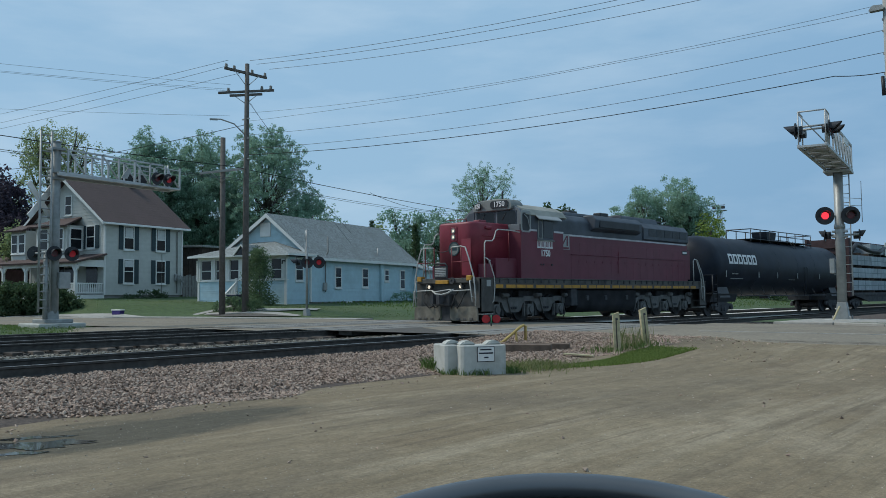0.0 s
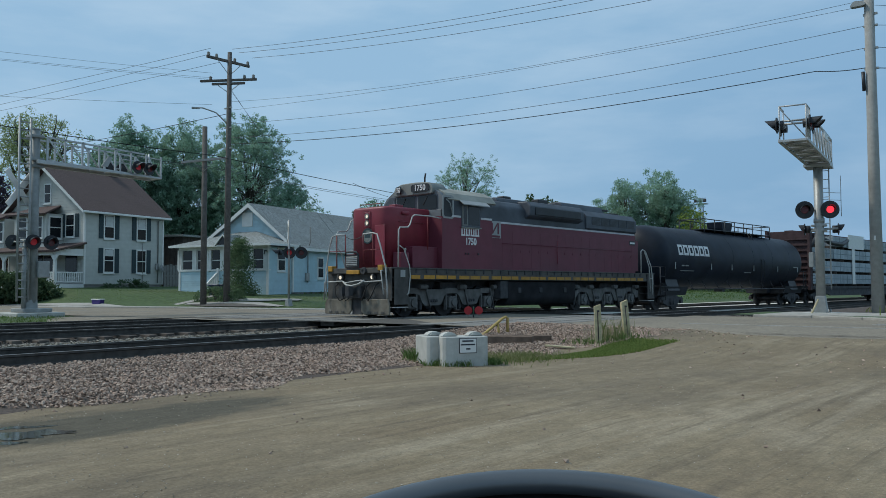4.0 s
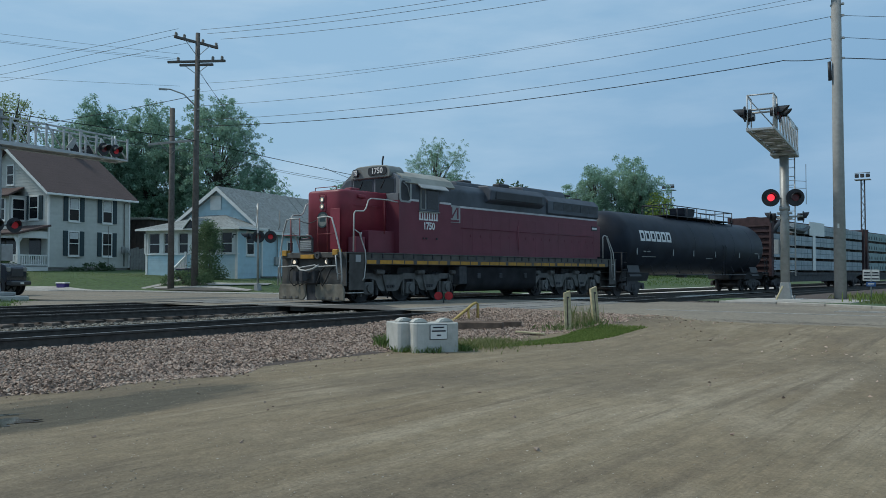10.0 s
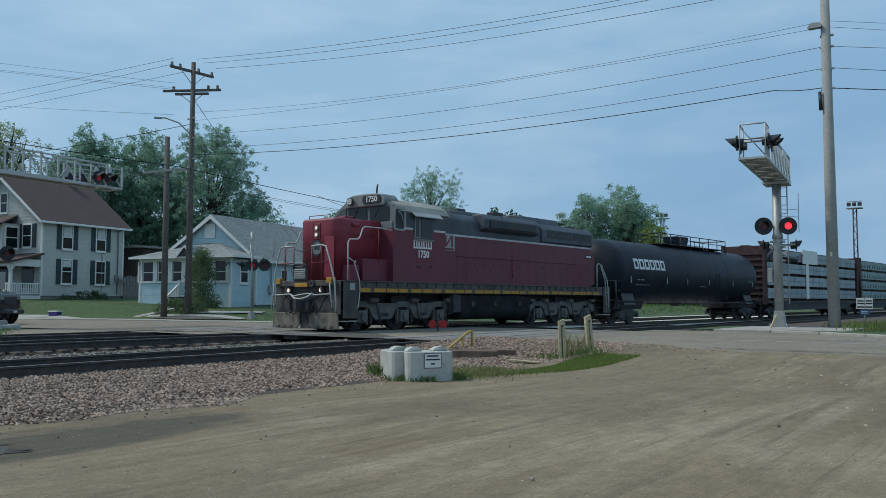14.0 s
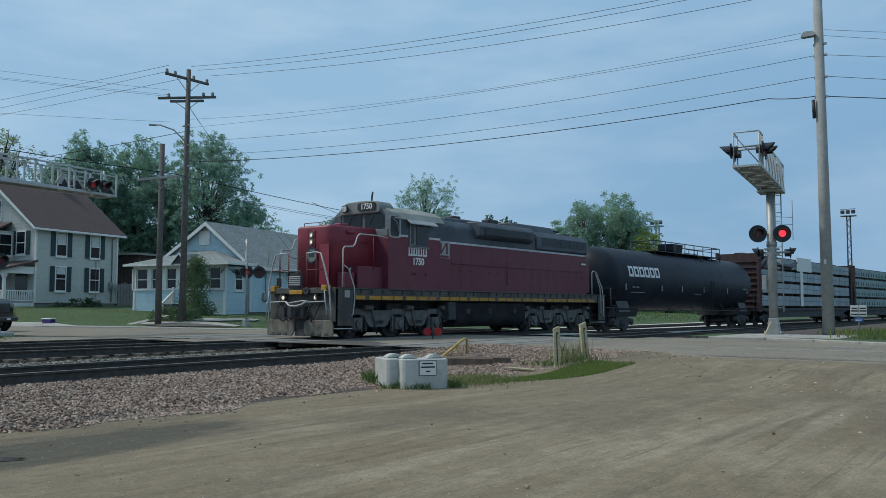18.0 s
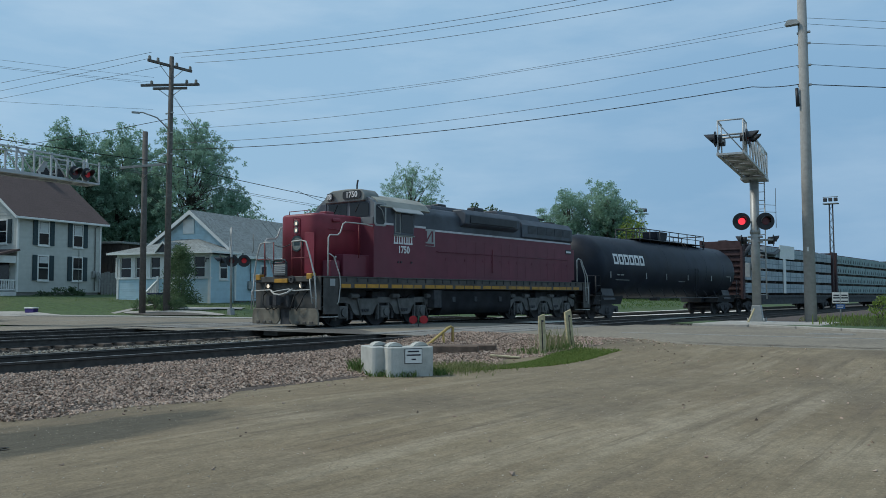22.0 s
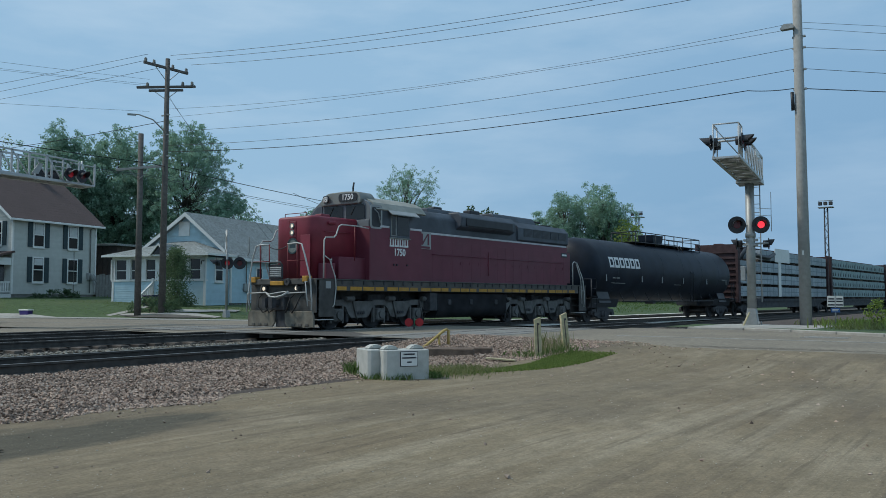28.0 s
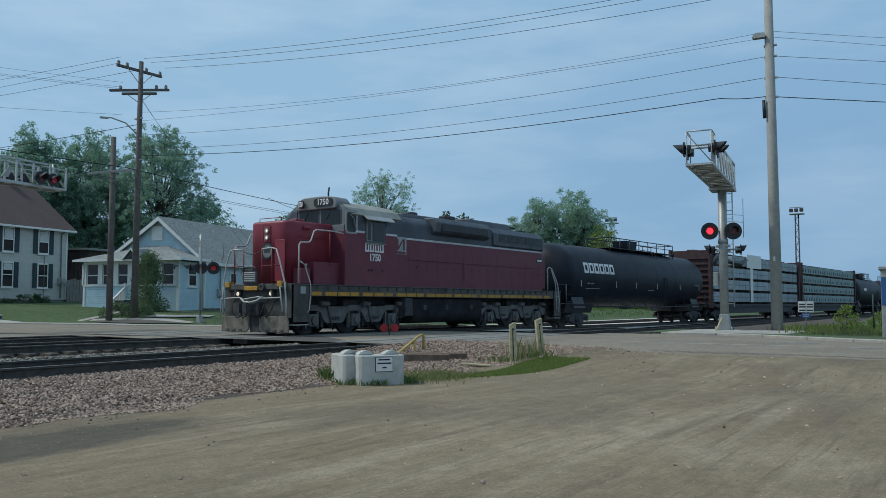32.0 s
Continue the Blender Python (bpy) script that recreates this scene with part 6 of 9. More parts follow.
def window(parent, axis, plane, sign, c, z0, z1, w, shutters=None, sash=True, curtain=0.0, name="window"):
    """Window in a wall whose plane is across the other axis; c its centre along the wall."""
    def slab(p0, p1, a, b, za, zb, bevel=0.0):
        lo, hi = sorted((plane + sign * p0, plane + sign * p1))
        return box(a, b, lo, hi, za, zb, bevel) if axis == "x" else box(lo, hi, a, b, za, zb, bevel)
    fr = part(name, slab(0.0, 0.06, c - w / 2 - 0.1, c + w / 2 + 0.1, z0 - 0.1, z1 + 0.1, 0.01), TRIM, parent, "white-framed double-hung window")
    zm = (z0 + z1) / 2
    for za, zb in ((z0, zm - 0.025), (zm + 0.025, z1)):
        part("pane", slab(0.06, 0.068, c - w / 2, c + w / 2, za, zb), DARK_GLASS, fr)
    part("sash_bar", slab(0.06, 0.085, c - w / 2, c + w / 2, zm - 0.03, zm + 0.03), TRIM, fr)
    if curtain:
        part("curtain", slab(0.069, 0.072, c - w / 2 + 0.03, c + w / 2 - 0.03, z1 - curtain * (z1 - z0), z1 - 0.03), CURTAIN, fr)
    part("window_sill", slab(0.0, 0.11, c - w / 2 - 0.12, c + w / 2 + 0.12, z0 - 0.16, z0 - 0.1, 0.01), TRIM, fr)
    if shutters:
        for s in (-1, 1):
            a = c + s * (w / 2 + 0.12)
            sh = part("shutter", slab(0.03, 0.075, min(a, a + s * shutters), max(a, a + s * shutters), z0 - 0.08, z1 + 0.08, 0.008), SHUTTER_M, parent, "dark green louvred shutter")
            for k in range(10):
                zz = z0 + (z1 - z0) * (k + 0.5) / 10
                part("louvre", slab(0.075, 0.085, min(a + s * 0.04, a + s * (shutters - 0.04)), max(a + s * 0.04, a + s * (shutters - 0.04)), zz - 0.03, zz + 0.02), SHUTTER_M, sh)
    return fr


def roof_slope(parent, mat, p0, p1, p2, p3, thick=0.12, courses=14, name="roof"):
    """A slope from the eave line p0-p1 to the ridge line p3-p2, with raised shingle courses."""
    p0, p1, p2, p3 = (Vector(p) for p in (p0, p1, p2, p3))
    n = (p1 - p0).cross(p3 - p0).normalized()
    if n.z < 0:
        n = -n
    bm = bmesh.new()
    lo = [bm.verts.new(p - n * thick) for p in (p0, p1, p2, p3)]
    hi = [bm.verts.new(p) for p in (p0, p1, p2, p3)]
    bm.faces.new(lo), bm.faces.new(hi)
    for k in range(4):
        bm.faces.new((lo[k], lo[(k + 1) % 4], hi[(k + 1) % 4], hi[k]))
    bmesh.ops.recalc_face_normals(bm, faces=bm.faces)
    r = part(name, bm, mat, parent)
    for k in range(courses):
        a, b = k / courses, (k + 1) / courses
        q = [p0.lerp(p3, a), p1.lerp(p2, a), p1.lerp(p2, b), p0.lerp(p3, b)]
        bm = bmesh.new()
        up = [q[0] + n * 0.008, q[1] + n * 0.008, q[2] + n * 0.006, q[3] + n * 0.006]
        dn = [v + n * 0.002 for v in q]
        u, d = [bm.verts.new(v) for v in up], [bm.verts.new(v) for v in dn]
        bm.faces.new(u)
        for j in range(4):
            bm.faces.new((d[j], d[(j + 1) % 4], u[(j + 1) % 4], u[j]))
        bmesh.ops.recalc_face_normals(bm, faces=bm.faces)
        part("shingle_course", bm, mat, r)
    return r


def white_house():
    """Origin at the near corner; the long side runs along +y, the gable front along -x. z = 0 at the bottom of the siding."""
    H = thing("white_house", pose(-53.1, 27.9, 1.28, 0, 0, 11.5), "two-storey white house with dark shutters and a brown roof", "house")
    W, D, E, R = 7.6, 6.75, 4.95, 8.1
    part("foundation", box(-W + 0.05, -0.05, 0.05, D - 0.05, -1.9, 0.0), FOUNDATION, H)
    part("wall", box(-W, 0, 0, D, 0, E), WHITE_SIDING, H, "white clapboard wall")
    g = part("gable_wall", prism([(-W, E), (0, E), (-W / 2, R - 0.15)], 0.0, 0.2, "y"), WHITE_SIDING, H)
    part("gable_wall", prism([(-W, E), (0, E), (-W / 2, R - 0.15)], D - 0.2, D, "y"), WHITE_SIDING, H)
    siding(H, WHITE_SIDING, 0.0, D, 0.0, E, 0.0, "y", 1, 0.15, proud=0.017)
    siding(H, WHITE_SIDING, -W, 0, 0.0, E, 0.0, "x", -1, 0.15, proud=0.022)
    for k in range(14):
        za, zb = E + (R - 0.2 - E) * k / 14, E + (R - 0.2 - E) * (k + 1) / 14
        h = (W / 2) * (1 - (zb - E) / (R - 0.15 - E))
        bm = bm_prism(bmesh.new(), [(0.0, za), (-0.03, za), (-0.01, zb), (0.0, zb)], -W / 2 - h, -W / 2 + h, "x")
        part("siding_board", bm, WHITE_SIDING, g)
    for x, y in ((0, 0), (-W, 0), (0, D)):
        part("corner_board", box(x - 0.07, x + 0.05, y - 0.05, y + 0.07, 0, E), TRIM, H)
    o = 0.45
    roof_slope(H, BROWN_ROOF, (0.4, -o, E - 0.12), (0.4, D + o, E - 0.12), (-W / 2, D + o, R), (-W / 2, -o, R), 0.14, 16)
    roof_slope(H, BROWN_ROOF, (-W - 0.4, D + o, E - 0.12), (-W - 0.4, -o, E - 0.12), (-W / 2, -o, R), (-W / 2, D + o, R), 0.14, 16)
    for s in (0, 1):
        x = 0.4 if s else -W - 0.4
        part("barge_board", prism([(x, E - 0.30), (x, E - 0.12), (-W / 2, R - 0.02), (-W / 2, R - 0.26)], -o - 0.03, -o, "y"), TRIM, H)
    part("gutter", box(0.36, 0.48, -o, D + o, E - 0.28, E - 0.14, 0.02), TRIM, H)
    part("downspout", tube([(0.08, D - 0.5, 0.1), (0.08, D - 0.5, E - 0.4), (0.36, D - 0.3, E - 0.2)], 0.04, 6), FOUNDATION, H)
    part("downspout", tube([(0.06, D - 1.9, 0.1), (0.06, D - 1.9, 2.9)], 0.02, 6), FOUNDATION, H)
    part("electric_meter", box(0.02, 0.2, D - 0.75, D - 0.45, 1.0, 1.5, 0.03), STEEL, H)
    part("dish", disc(0, 0, 0.3, 0, 0.05, "x", 16), STEEL, H, "grey satellite dish", at=pose(0.35, D - 0.35, 1.15, 0, -20, 30))
    for y in (1.95, 4.75):
        window(H, "y", 0.0, 1, y, 3.15, 4.62, 0.72, 0.36, curtain=0.5)
        window(H, "y", 0.0, 1, y, 0.85, 2.35, 0.72, 0.36, curtain=0.0 if y > 3 else 0.3)
    # front: attic window, bay and window upstairs, porch below
    window(H, "x", 0.0, -1, -W / 2 + 0.15, 5.55, 6.75, 0.55)
    window(H, "x", 0.0, -1, -1.35, 3.2, 4.6, 0.72, 0.36)
    bay = part("bay", box(-W + 2.4, -W + 5.6, -1.35, 0, 2.45, 4.65), WHITE_SIDING, H, "boxed sunroom over the porch")
    bay2 = part("bay", box(-W - 0.6, -W + 1.0, -1.1, 0, 2.45, 4.5), WHITE_SIDING, H)
    for c in (-W + 3.2, -W + 4.75):
        window(H, "x", -1.35, -1, c, 3.1, 4.4, 0.95)
    window(H, "y", -W + 5.6, 1, -0.7, 3.1, 4.4, 0.8)
    for c in (-W - 0.2, -W + 0.6):
        window(H, "x", -1.1, -1, c, 3.0, 4.2, 0.55)
    roof_slope(H, BROWN_ROOF, (-W + 2.0, -1.75, 4.62), (-W + 5.95, -1.75, 4.62), (-W + 5.3, 0.0, 5.3), (-W + 2.7, 0.0, 5.3), 0.1, 5, "bay_roof")
    roof_slope(H, BROWN_ROOF, (-W - 0.9, -1.5, 4.5), (-W + 1.1, -1.5, 4.5), (-W + 0.9, 0.0, 5.1), (-W - 0.7, 0.0, 5.1), 0.1, 5, "bay_roof")
    part("porch_floor", box(-W, 0.0, -2.1, 0, -0.25, 0.0), TRIM, H)
    part("porch_base", box(-W, -0.05, -2.05, 0, -1.9, -0.25), FOUNDATION, H)
    part("porch_skirt", box(-W, 0.0, -2.12, -2.04, -0.85, -0.25), TRIM, H)
    part("porch_skirt", box(-0.06, 0.02, -2.04, 0, -0.85, -0.25), TRIM, H)
    roof_slope(H, BROWN_ROOF, (-W - 0.3, -2.45, 2.15), (0.25, -2.45, 2.15), (0.25, 0.0, 2.75), (-W - 0.3, 0.0, 2.75), 0.12, 5, "porch_roof")
    part("porch_beam", box(-W, 0.0, -2.2, -2.05, 1.85, 2.1), TRIM, H)
    part("porch_beam", box(-0.15, 0.0, -2.1, 0, 1.85, 2.3), TRIM, H)
    for x in (-0.1, -2.6, -5.1, -W + 0.1):
        post = part("porch_post", box(x - 0.08, x + 0.08, -2.2, -2.04, 0, 1.9), TRIM, H)
        part("bracket", prism([(x - 0.4, 1.9), (x + 0.4, 1.9), (x + 0.1, 1.5), (x - 0.1, 1.5)], -2.16, -2.08, "y"), TRIM, post)
    rail = part("porch_rail", bm_box(box(-W, -0.1, -2.16, -2.08, 0.72, 0.80), -W, -0.1, -2.15, -2.09, 0.12, 0.18), TRIM, H)
    for k in range(46):
        x = -W + 0.15 + k * 0.162
        part("baluster", box(x - 0.03, x + 0.03, -2.15, -2.09, 0.18, 0.72), TRIM, rail)
    rail = part("porch_rail", bm_box(box(-0.12, -0.04, -2.1, 0, 0.72, 0.80), -0.11, -0.05, -2.1, 0, 0.12, 0.18), TRIM, H)
    for k in range(12):
        y = -2.0 + k * 0.165
        part("baluster", box(-0.11, -0.05, y - 0.03, y + 0.03, 0.18, 0.72), TRIM, rail)
    for x in (-1.2, -3.4, -5.6):
        part("screen_window", box(x - 0.55, x + 0.55, -0.05, -0.02, 0.5, 1.9), DARK_GLASS, H)
    part("screen_door", box(-4.75, -4.05, -0.06, -0.02, 0.0, 2.0), DARK_GLASS, H)
    part("chimney", box(-W / 2 - 0.3, -W / 2 + 0.3, D - 1.8, D - 1.2, R - 0.6, R + 0.35), RUST, H)
    return H


def blue_house():
    """Origin at the near front corner of the main block; long side along +y, front porch towards -y."""
    H = thing("blue_house", pose(-39.7, 34.15, 0.42, 0, 0, 14.0), "single-storey light blue house with a grey roof and a front porch", "house")
    W, D, E, R = 7.0, 13.2, 3.18, 5.90
    K = -3.12                                 # ridge, a little towards the tracks
    part("foundation", box(-W + 0.04, -0.04, 0.04, D, -0.6, 0.35), FOUNDATION, H)
    part("wall", box(-W, 0, 0, D, 0.3, E), BLUE_SIDING, H, "light blue clapboard wall")
    g = part("gable_wall", prism([(-W, E), (0, E), (K, R - 0.15)], 0.0, 0.2, "y"), BLUE_SIDING, H)
    part("gable_wall", prism([(-W, E), (0, E), (K, R - 0.15)], D - 0.2, D, "y"), BLUE_SIDING, H)
    siding(H, BLUE_SIDING, 0.0, D, 0.3, E, 0.0, "y", 1, 0.17)
    for k in range(14):
        za, zb = E + (R - 0.2 - E) * k / 14, E + (R - 0.2 - E) * (k + 1) / 14
        f = 1 - (zb - E) / (R - 0.15 - E)
        part("siding_board", bm_prism(bmesh.new(), [(0.0, za), (-0.03, za), (-0.01, zb), (0.0, zb)], K - (W + K) * f, K - K * f, "x"), BLUE_SIDING, g)
    o = 0.4
    roof_slope(H, GREY_ROOF, (0.4, -o, E - 0.14), (0.4, D + o, E - 0.14), (K, D + o, R), (K, -o, R), 0.14, 18)
    roof_slope(H, GREY_ROOF, (-W - 0.4, D + o, E - 0.14), (-W - 0.4, -o, E - 0.14), (K, -o, R), (K, D + o, R), 0.14, 18)
    for s in (0, 1):
        x = 0.4 if s else -W - 0.4
        part("barge_board", prism([(x, E - 0.34), (x, E - 0.14), (K, R - 0.02), (K, R - 0.28)], -o - 0.03, -o, "y"), TRIM, H)
    part("fascia", box(0.36, 0.42, -o, D + o, E - 0.32, E - 0.14), TRIM, H)
    part("gable_vent", box(K - 0.72, K + 0.10, -0.08, -0.03, 4.44, 5.34, 0.01), TRIM, H, "white gable window panel")
    for y, z0, z1, w in ((3.0, 1.25, 2.45, 0.55), (6.3, 1.3, 2.45, 0.6), (9.2, 1.75, 2.45, 0.45), (11.5, 1.2, 2.45, 0.55)):
        window(H, "y", 0.0, 1, y, z0, z1, w)
    part("corner_board", box(-0.06, 0.05, -0.05, 0.06, 0.3, E), TRIM, H)
    part("pilaster", box(0.0, 0.2, 8.2, 8.6, -0.3, E), BLUE_SIDING, H)
    part("meter_pipe", tube([(0.12, 1.45, 0.9), (0.12, 1.45, 3.1), (0.3, 1.45, 3.4), (0.3, 1.45, 4.4)], 0.035, 6), FOUNDATION, H)
    part("meter_box", box(0.02, 0.16, 1.25, 1.6, 1.0, 1.5, 0.02), STEEL, H)
    part("basement_window", box(-0.02, 0.04, 4.0, 4.7, -0.1, 0.3, 0.02), TRIM, H)
    part("vent_stack", tube([(-0.2, 8.4, 3.0), (-0.2, 8.4, 4.0)], 0.06, 8), STEEL, H)
    part("lean_to", box(-2.6, 0.9, D, D + 2.6, -0.3, 2.7), BLUE_SIDING, H)
    roof_slope(H, GREY_ROOF, (1.2, D, 2.55), (1.2, D + 2.9, 2.55), (-2.7, D + 2.9, 3.5), (-2.7, D, 3.5), 0.1, 6, "lean_to_roof")
    # front porch, glazed, with a hipped roof and steps
    P0, P1 = -W + 0.15, -0.12
    F, SILL, HEAD, EAVE = -2.3, 1.60, 2.92, 3.12
    part("porch_floor", box(P0, P1, F, 0, -0.5, 0.42), FOUNDATION, H)
    part("porch_wall", box(P0, P1, F, F + 0.15, 0.2, SILL), BLUE_SIDING, H)
    part("porch_wall", box(P1 - 0.15, P1, F, 0, 0.2, EAVE - 0.1), BLUE_SIDING, H)
    part("porch_wall", box(P0, P0 + 0.15, F + 0.15, 0, 0.2, SILL), BLUE_SIDING, H)
    part("porch_inner", box(P0 + 0.25, P1 - 0.25, F + 0.7, F + 0.75, 0.5, HEAD), DARK_GLASS, H)
    part("porch_skirt", box(P0 - 0.02, P1 + 0.02, F - 0.04, F, -0.12, 0.06), TRIM, H)
    siding(H, BLUE_SIDING, P0, P1, 0.06, SILL - 0.04, F, "x", -1, 0.14)
    siding(H, BLUE_SIDING, F, 0, 0.06, EAVE - 0.1, P1, "y", 1, 0.14)
    part("porch_ledge", box(P0 - 0.06, P1 + 0.06, F - 0.08, F + 0.16, SILL, SILL + 0.08), TRIM, H)
    part("porch_header", box(P0 - 0.05, P1 + 0.05, F - 0.03, F + 0.16, HEAD, EAVE), TRIM, H)
    part("porch_soffit", box(P0 - 0.4, P1 + 0.4, F - 0.4, 0, EAVE, EAVE + 0.03), TRIM, H)
    part("corner_board", box(P1 - 0.10, P1 + 0.05, F - 0.05, F + 0.05, 0.0, EAVE), TRIM, H)
    part("corner_board", box(P0 - 0.05, P0 + 0.10, F - 0.05, F + 0.05, 0.0, EAVE), TRIM, H)
    for c in (-6.84, -5.66, -4.52, -3.50, -2.50, -1.38, -0.28):
        part("porch_pillar", box(c - 0.16, c + 0.16, F - 0.05, F + 0.16, SILL + 0.08, HEAD), TRIM, H)
    for c, w in ((-6.25, 0.80), (-5.09, 0.78), (-4.01, 0.70), (-1.94, 0.78), (-0.83, 0.76)):
        f = part("porch_window", box(c - w / 2 - 0.03, c + w / 2 + 0.03, F + 0.05, F + 0.10, SILL + 0.08, HEAD), TRIM, H)
        for za, zb in ((SILL + 0.13, 2.23), (2.29, HEAD - 0.04)):
            part("pane", box(c - w / 2 + 0.03, c + w / 2 - 0.03, F + 0.04, F + 0.05, za, zb), DARK_GLASS, f)
    part("porch_door", box(-3.36, -2.64, F - 0.01, F + 0.1, 0.42, HEAD - 0.3), DARK_GLASS, H, "dark screen door")
    window(H, "y", P1, 1, -1.05, SILL + 0.05, HEAD - 0.05, 0.62)
    part("wall_lamp", tube([(P1 - 0.05, F - 0.06, 2.75), (P1 - 0.05, F - 0.30, 2.75), (P1 - 0.05, F - 0.32, 2.55)], 0.035, 6), BLACK, H)
    roof_slope(H, GREY_ROOF, (P0 - 0.45, F - 0.5, EAVE + 0.05), (P1 + 0.55, F - 0.5, EAVE + 0.05), (-2.75, 0.0, 4.12), (-3.95, 0.0, 4.12), 0.1, 8, "porch_roof")
    roof_slope(H, GREY_ROOF, (P1 + 0.55, F - 0.5, EAVE + 0.05), (P1 + 0.55, 0.25, EAVE + 0.05), (-2.75, 0.25, 4.12), (-2.75, 0.0, 4.12), 0.1, 8, "porch_roof")
    roof_slope(H, GREY_ROOF, (P0 - 0.45, 0.25, EAVE + 0.05), (P0 - 0.45, F - 0.5, EAVE + 0.05), (-3.95, 0.0, 4.12), (-3.95, 0.25, 4.12), 0.1, 8, "porch_roof")
    part("porch_fascia", box(P0 - 0.46, P1 + 0.56, F - 0.53, F - 0.49, EAVE - 0.06, EAVE + 0.06), TRIM, H)
    part("porch_fascia", box(P1 + 0.54, P1 + 0.58, F - 0.49, 0.0, EAVE - 0.06, EAVE + 0.06), TRIM, H)
    # small gable over the steps
    part("porch_gable", prism([(-3.50, EAVE + 0.04), (-2.50, EAVE + 0.04), (-3.0, 3.66)], F - 0.56, F - 0.1, "y"), DARK_GLASS, H)
    for d in (-1, 1):
        roof_slope(H, GREY_ROOF, (-3.0 + d * 0.60, F - 0.62, EAVE + 0.02), (-3.0 + d * 0.60, -0.9, EAVE + 0.02), (-3.0, -0.9, 3.80), (-3.0, F - 0.62, 3.80), 0.06, 4, "dormer_roof")
        part("barge_board", prism([(-3.0 + d * 0.62, EAVE - 0.06), (-3.0 + d * 0.62, EAVE + 0.06), (-3.0, 3.82), (-3.0, 3.70)], F - 0.65, F - 0.62, "y"), TRIM, H)
    for k in range(4):
        part("stair", box(-3.75, -2.55, F - 0.3 * (4 - k), F, -0.5, -0.32 + 0.185 * (k + 1)), FOUNDATION, H)
    for x in (-3.80, -2.50):
        r = part("stair_rail", bm_prism(bmesh.new(), [(F - 1.25, 0.72), (F - 1.25, 0.62), (F, 1.52), (F, 1.62)], x - 0.05, x + 0.05, "x"), TRIM, H, "white stair railing")
        part("newel", box(x - 0.07, x + 0.07, F - 1.32, F - 1.18, -0.5, 0.82, 0.01), TRIM, r)
        part("newel", box(x - 0.07, x + 0.07, F - 0.12, F - 0.02, 0.3, 1.78, 0.01), TRIM, r)
        for k in range(7):
            y = F - 1.08 + 0.15 * k
            z = 0.66 + 0.9 * (y - F + 1.25) / 1.25
            part("baluster", box(x - 0.035, x + 0.035, y - 0.035, y + 0.035, z - 0.95, z), TRIM, r)
        part("bottom_rail", bm_prism(bmesh.new(), [(F - 1.25, -0.12), (F - 1.25, -0.20), (F, 0.62), (F, 0.70)], x - 0.04, x + 0.04, "x"), TRIM, r)
    return H


white_house()
blue_house()


def back_shed():
    S = thing("outbuilding", pose(-58.0, 37.7, 0.9, 0, 0, 12), "dark brown outbuilding behind the houses", "shed")
    part("wall", box(-3, 3, -2, 2, -0.6, 3.95), SHED_BROWN, S)
    part("roof", prism([(-3.4, 4.05), (3.4, 3.93), (3.4, 4.08), (-3.4, 4.2)], -2.4, 2.4, "y", bevel=0.02), GREY_ROOF, S, "pale flat roof edge")
    for k in range(12):
        part("cladding_batten", box(-2.9 + 0.5 * k, -2.84 + 0.5 * k, -2.03, -2.0, -0.4, 3.9), SHED_BROWN, S)
        part("cladding_batten", box(3.0, 3.03, -1.9 + 0.33 * k, -1.85 + 0.33 * k, -0.4, 3.9), SHED_BROWN, S)
    f = thing("board_fence", pose(-53.3, 35.7, 0.95, 0, 0, 58), "grey weathered board fence", "fence")
    for k in range(15):
        part("board", box(-1.5 + 0.2 * k, -1.32 + 0.2 * k, -0.02, 0.02, -0.7, 1.70 + 0.05 * (k % 3)), FOUNDATION, f)
    part("fence_rail", box(-1.5, 1.5, 0.02, 0.08, 0.9, 1.0), FOUNDATION, f)


back_shed()


def neighbour_house():
    H = thing("brown_house", pose(-65.5, 24.2, 0.0, 0, 0, 14), "low brown house with a porch behind the bushes", "house")
    part("wall", box(-3.0, 3.0, 0.0, 5.0, -0.8, 3.2), RUST, H, "dark brown wall")
    roof_slope(H, BROWN_ROOF, (-3.4, -0.4, 3.1), (3.4, -0.4, 3.1), (3.4, 2.5, 4.2), (-3.4, 2.5, 4.2), 0.12, 8)
    roof_slope(H, BROWN_ROOF, (3.4, 5.4, 3.1), (-3.4, 5.4, 3.1), (-3.4, 2.5, 4.2), (3.4, 2.5, 4.2), 0.12, 8)
    roof_slope(H, BROWN_ROOF, (-3.2, -2.4, 2.55), (4.6, -2.4, 2.55), (4.6, 0.0, 3.3), (-3.2, 0.0, 3.3), 0.12, 4, "porch_roof")
    part("porch_floor", box(-3.0, 4.4, -2.2, 0.0, -0.8, 0.0), FOUNDATION, H)
    for x in (-2.8, -0.4, 2.0, 4.2):
        part("porch_post", box(x - 0.08, x + 0.08, -2.2, -2.04, 0.0, 2.5), TRIM, H)
    for x in (-1.6, 1.4):
        window(H, "x", 0.0, -1, x, 0.8, 2.1, 0.8)


neighbour_house()

# ---- poles and wires ----
def cable(name, pts, sag, r, label="thin black overhead wire"):
    """A hanging wire through supports, sagging in each span."""
    out = []
    for p, q in zip(pts, pts[1:]):
        p, q = Vector(p), Vector(q)
        for k in range(14):
            t = k / 14
            out.append(p.lerp(q, t) - Vector((0, 0, sag * 4 * t * (1 - t))))
    out.append(Vector(pts[-1]))
    return tagged(part(name, tube(out, r * 0.88, 5), WIRE_M if r < 0.015 else RUBBER), label, "wire", "overhead wires")


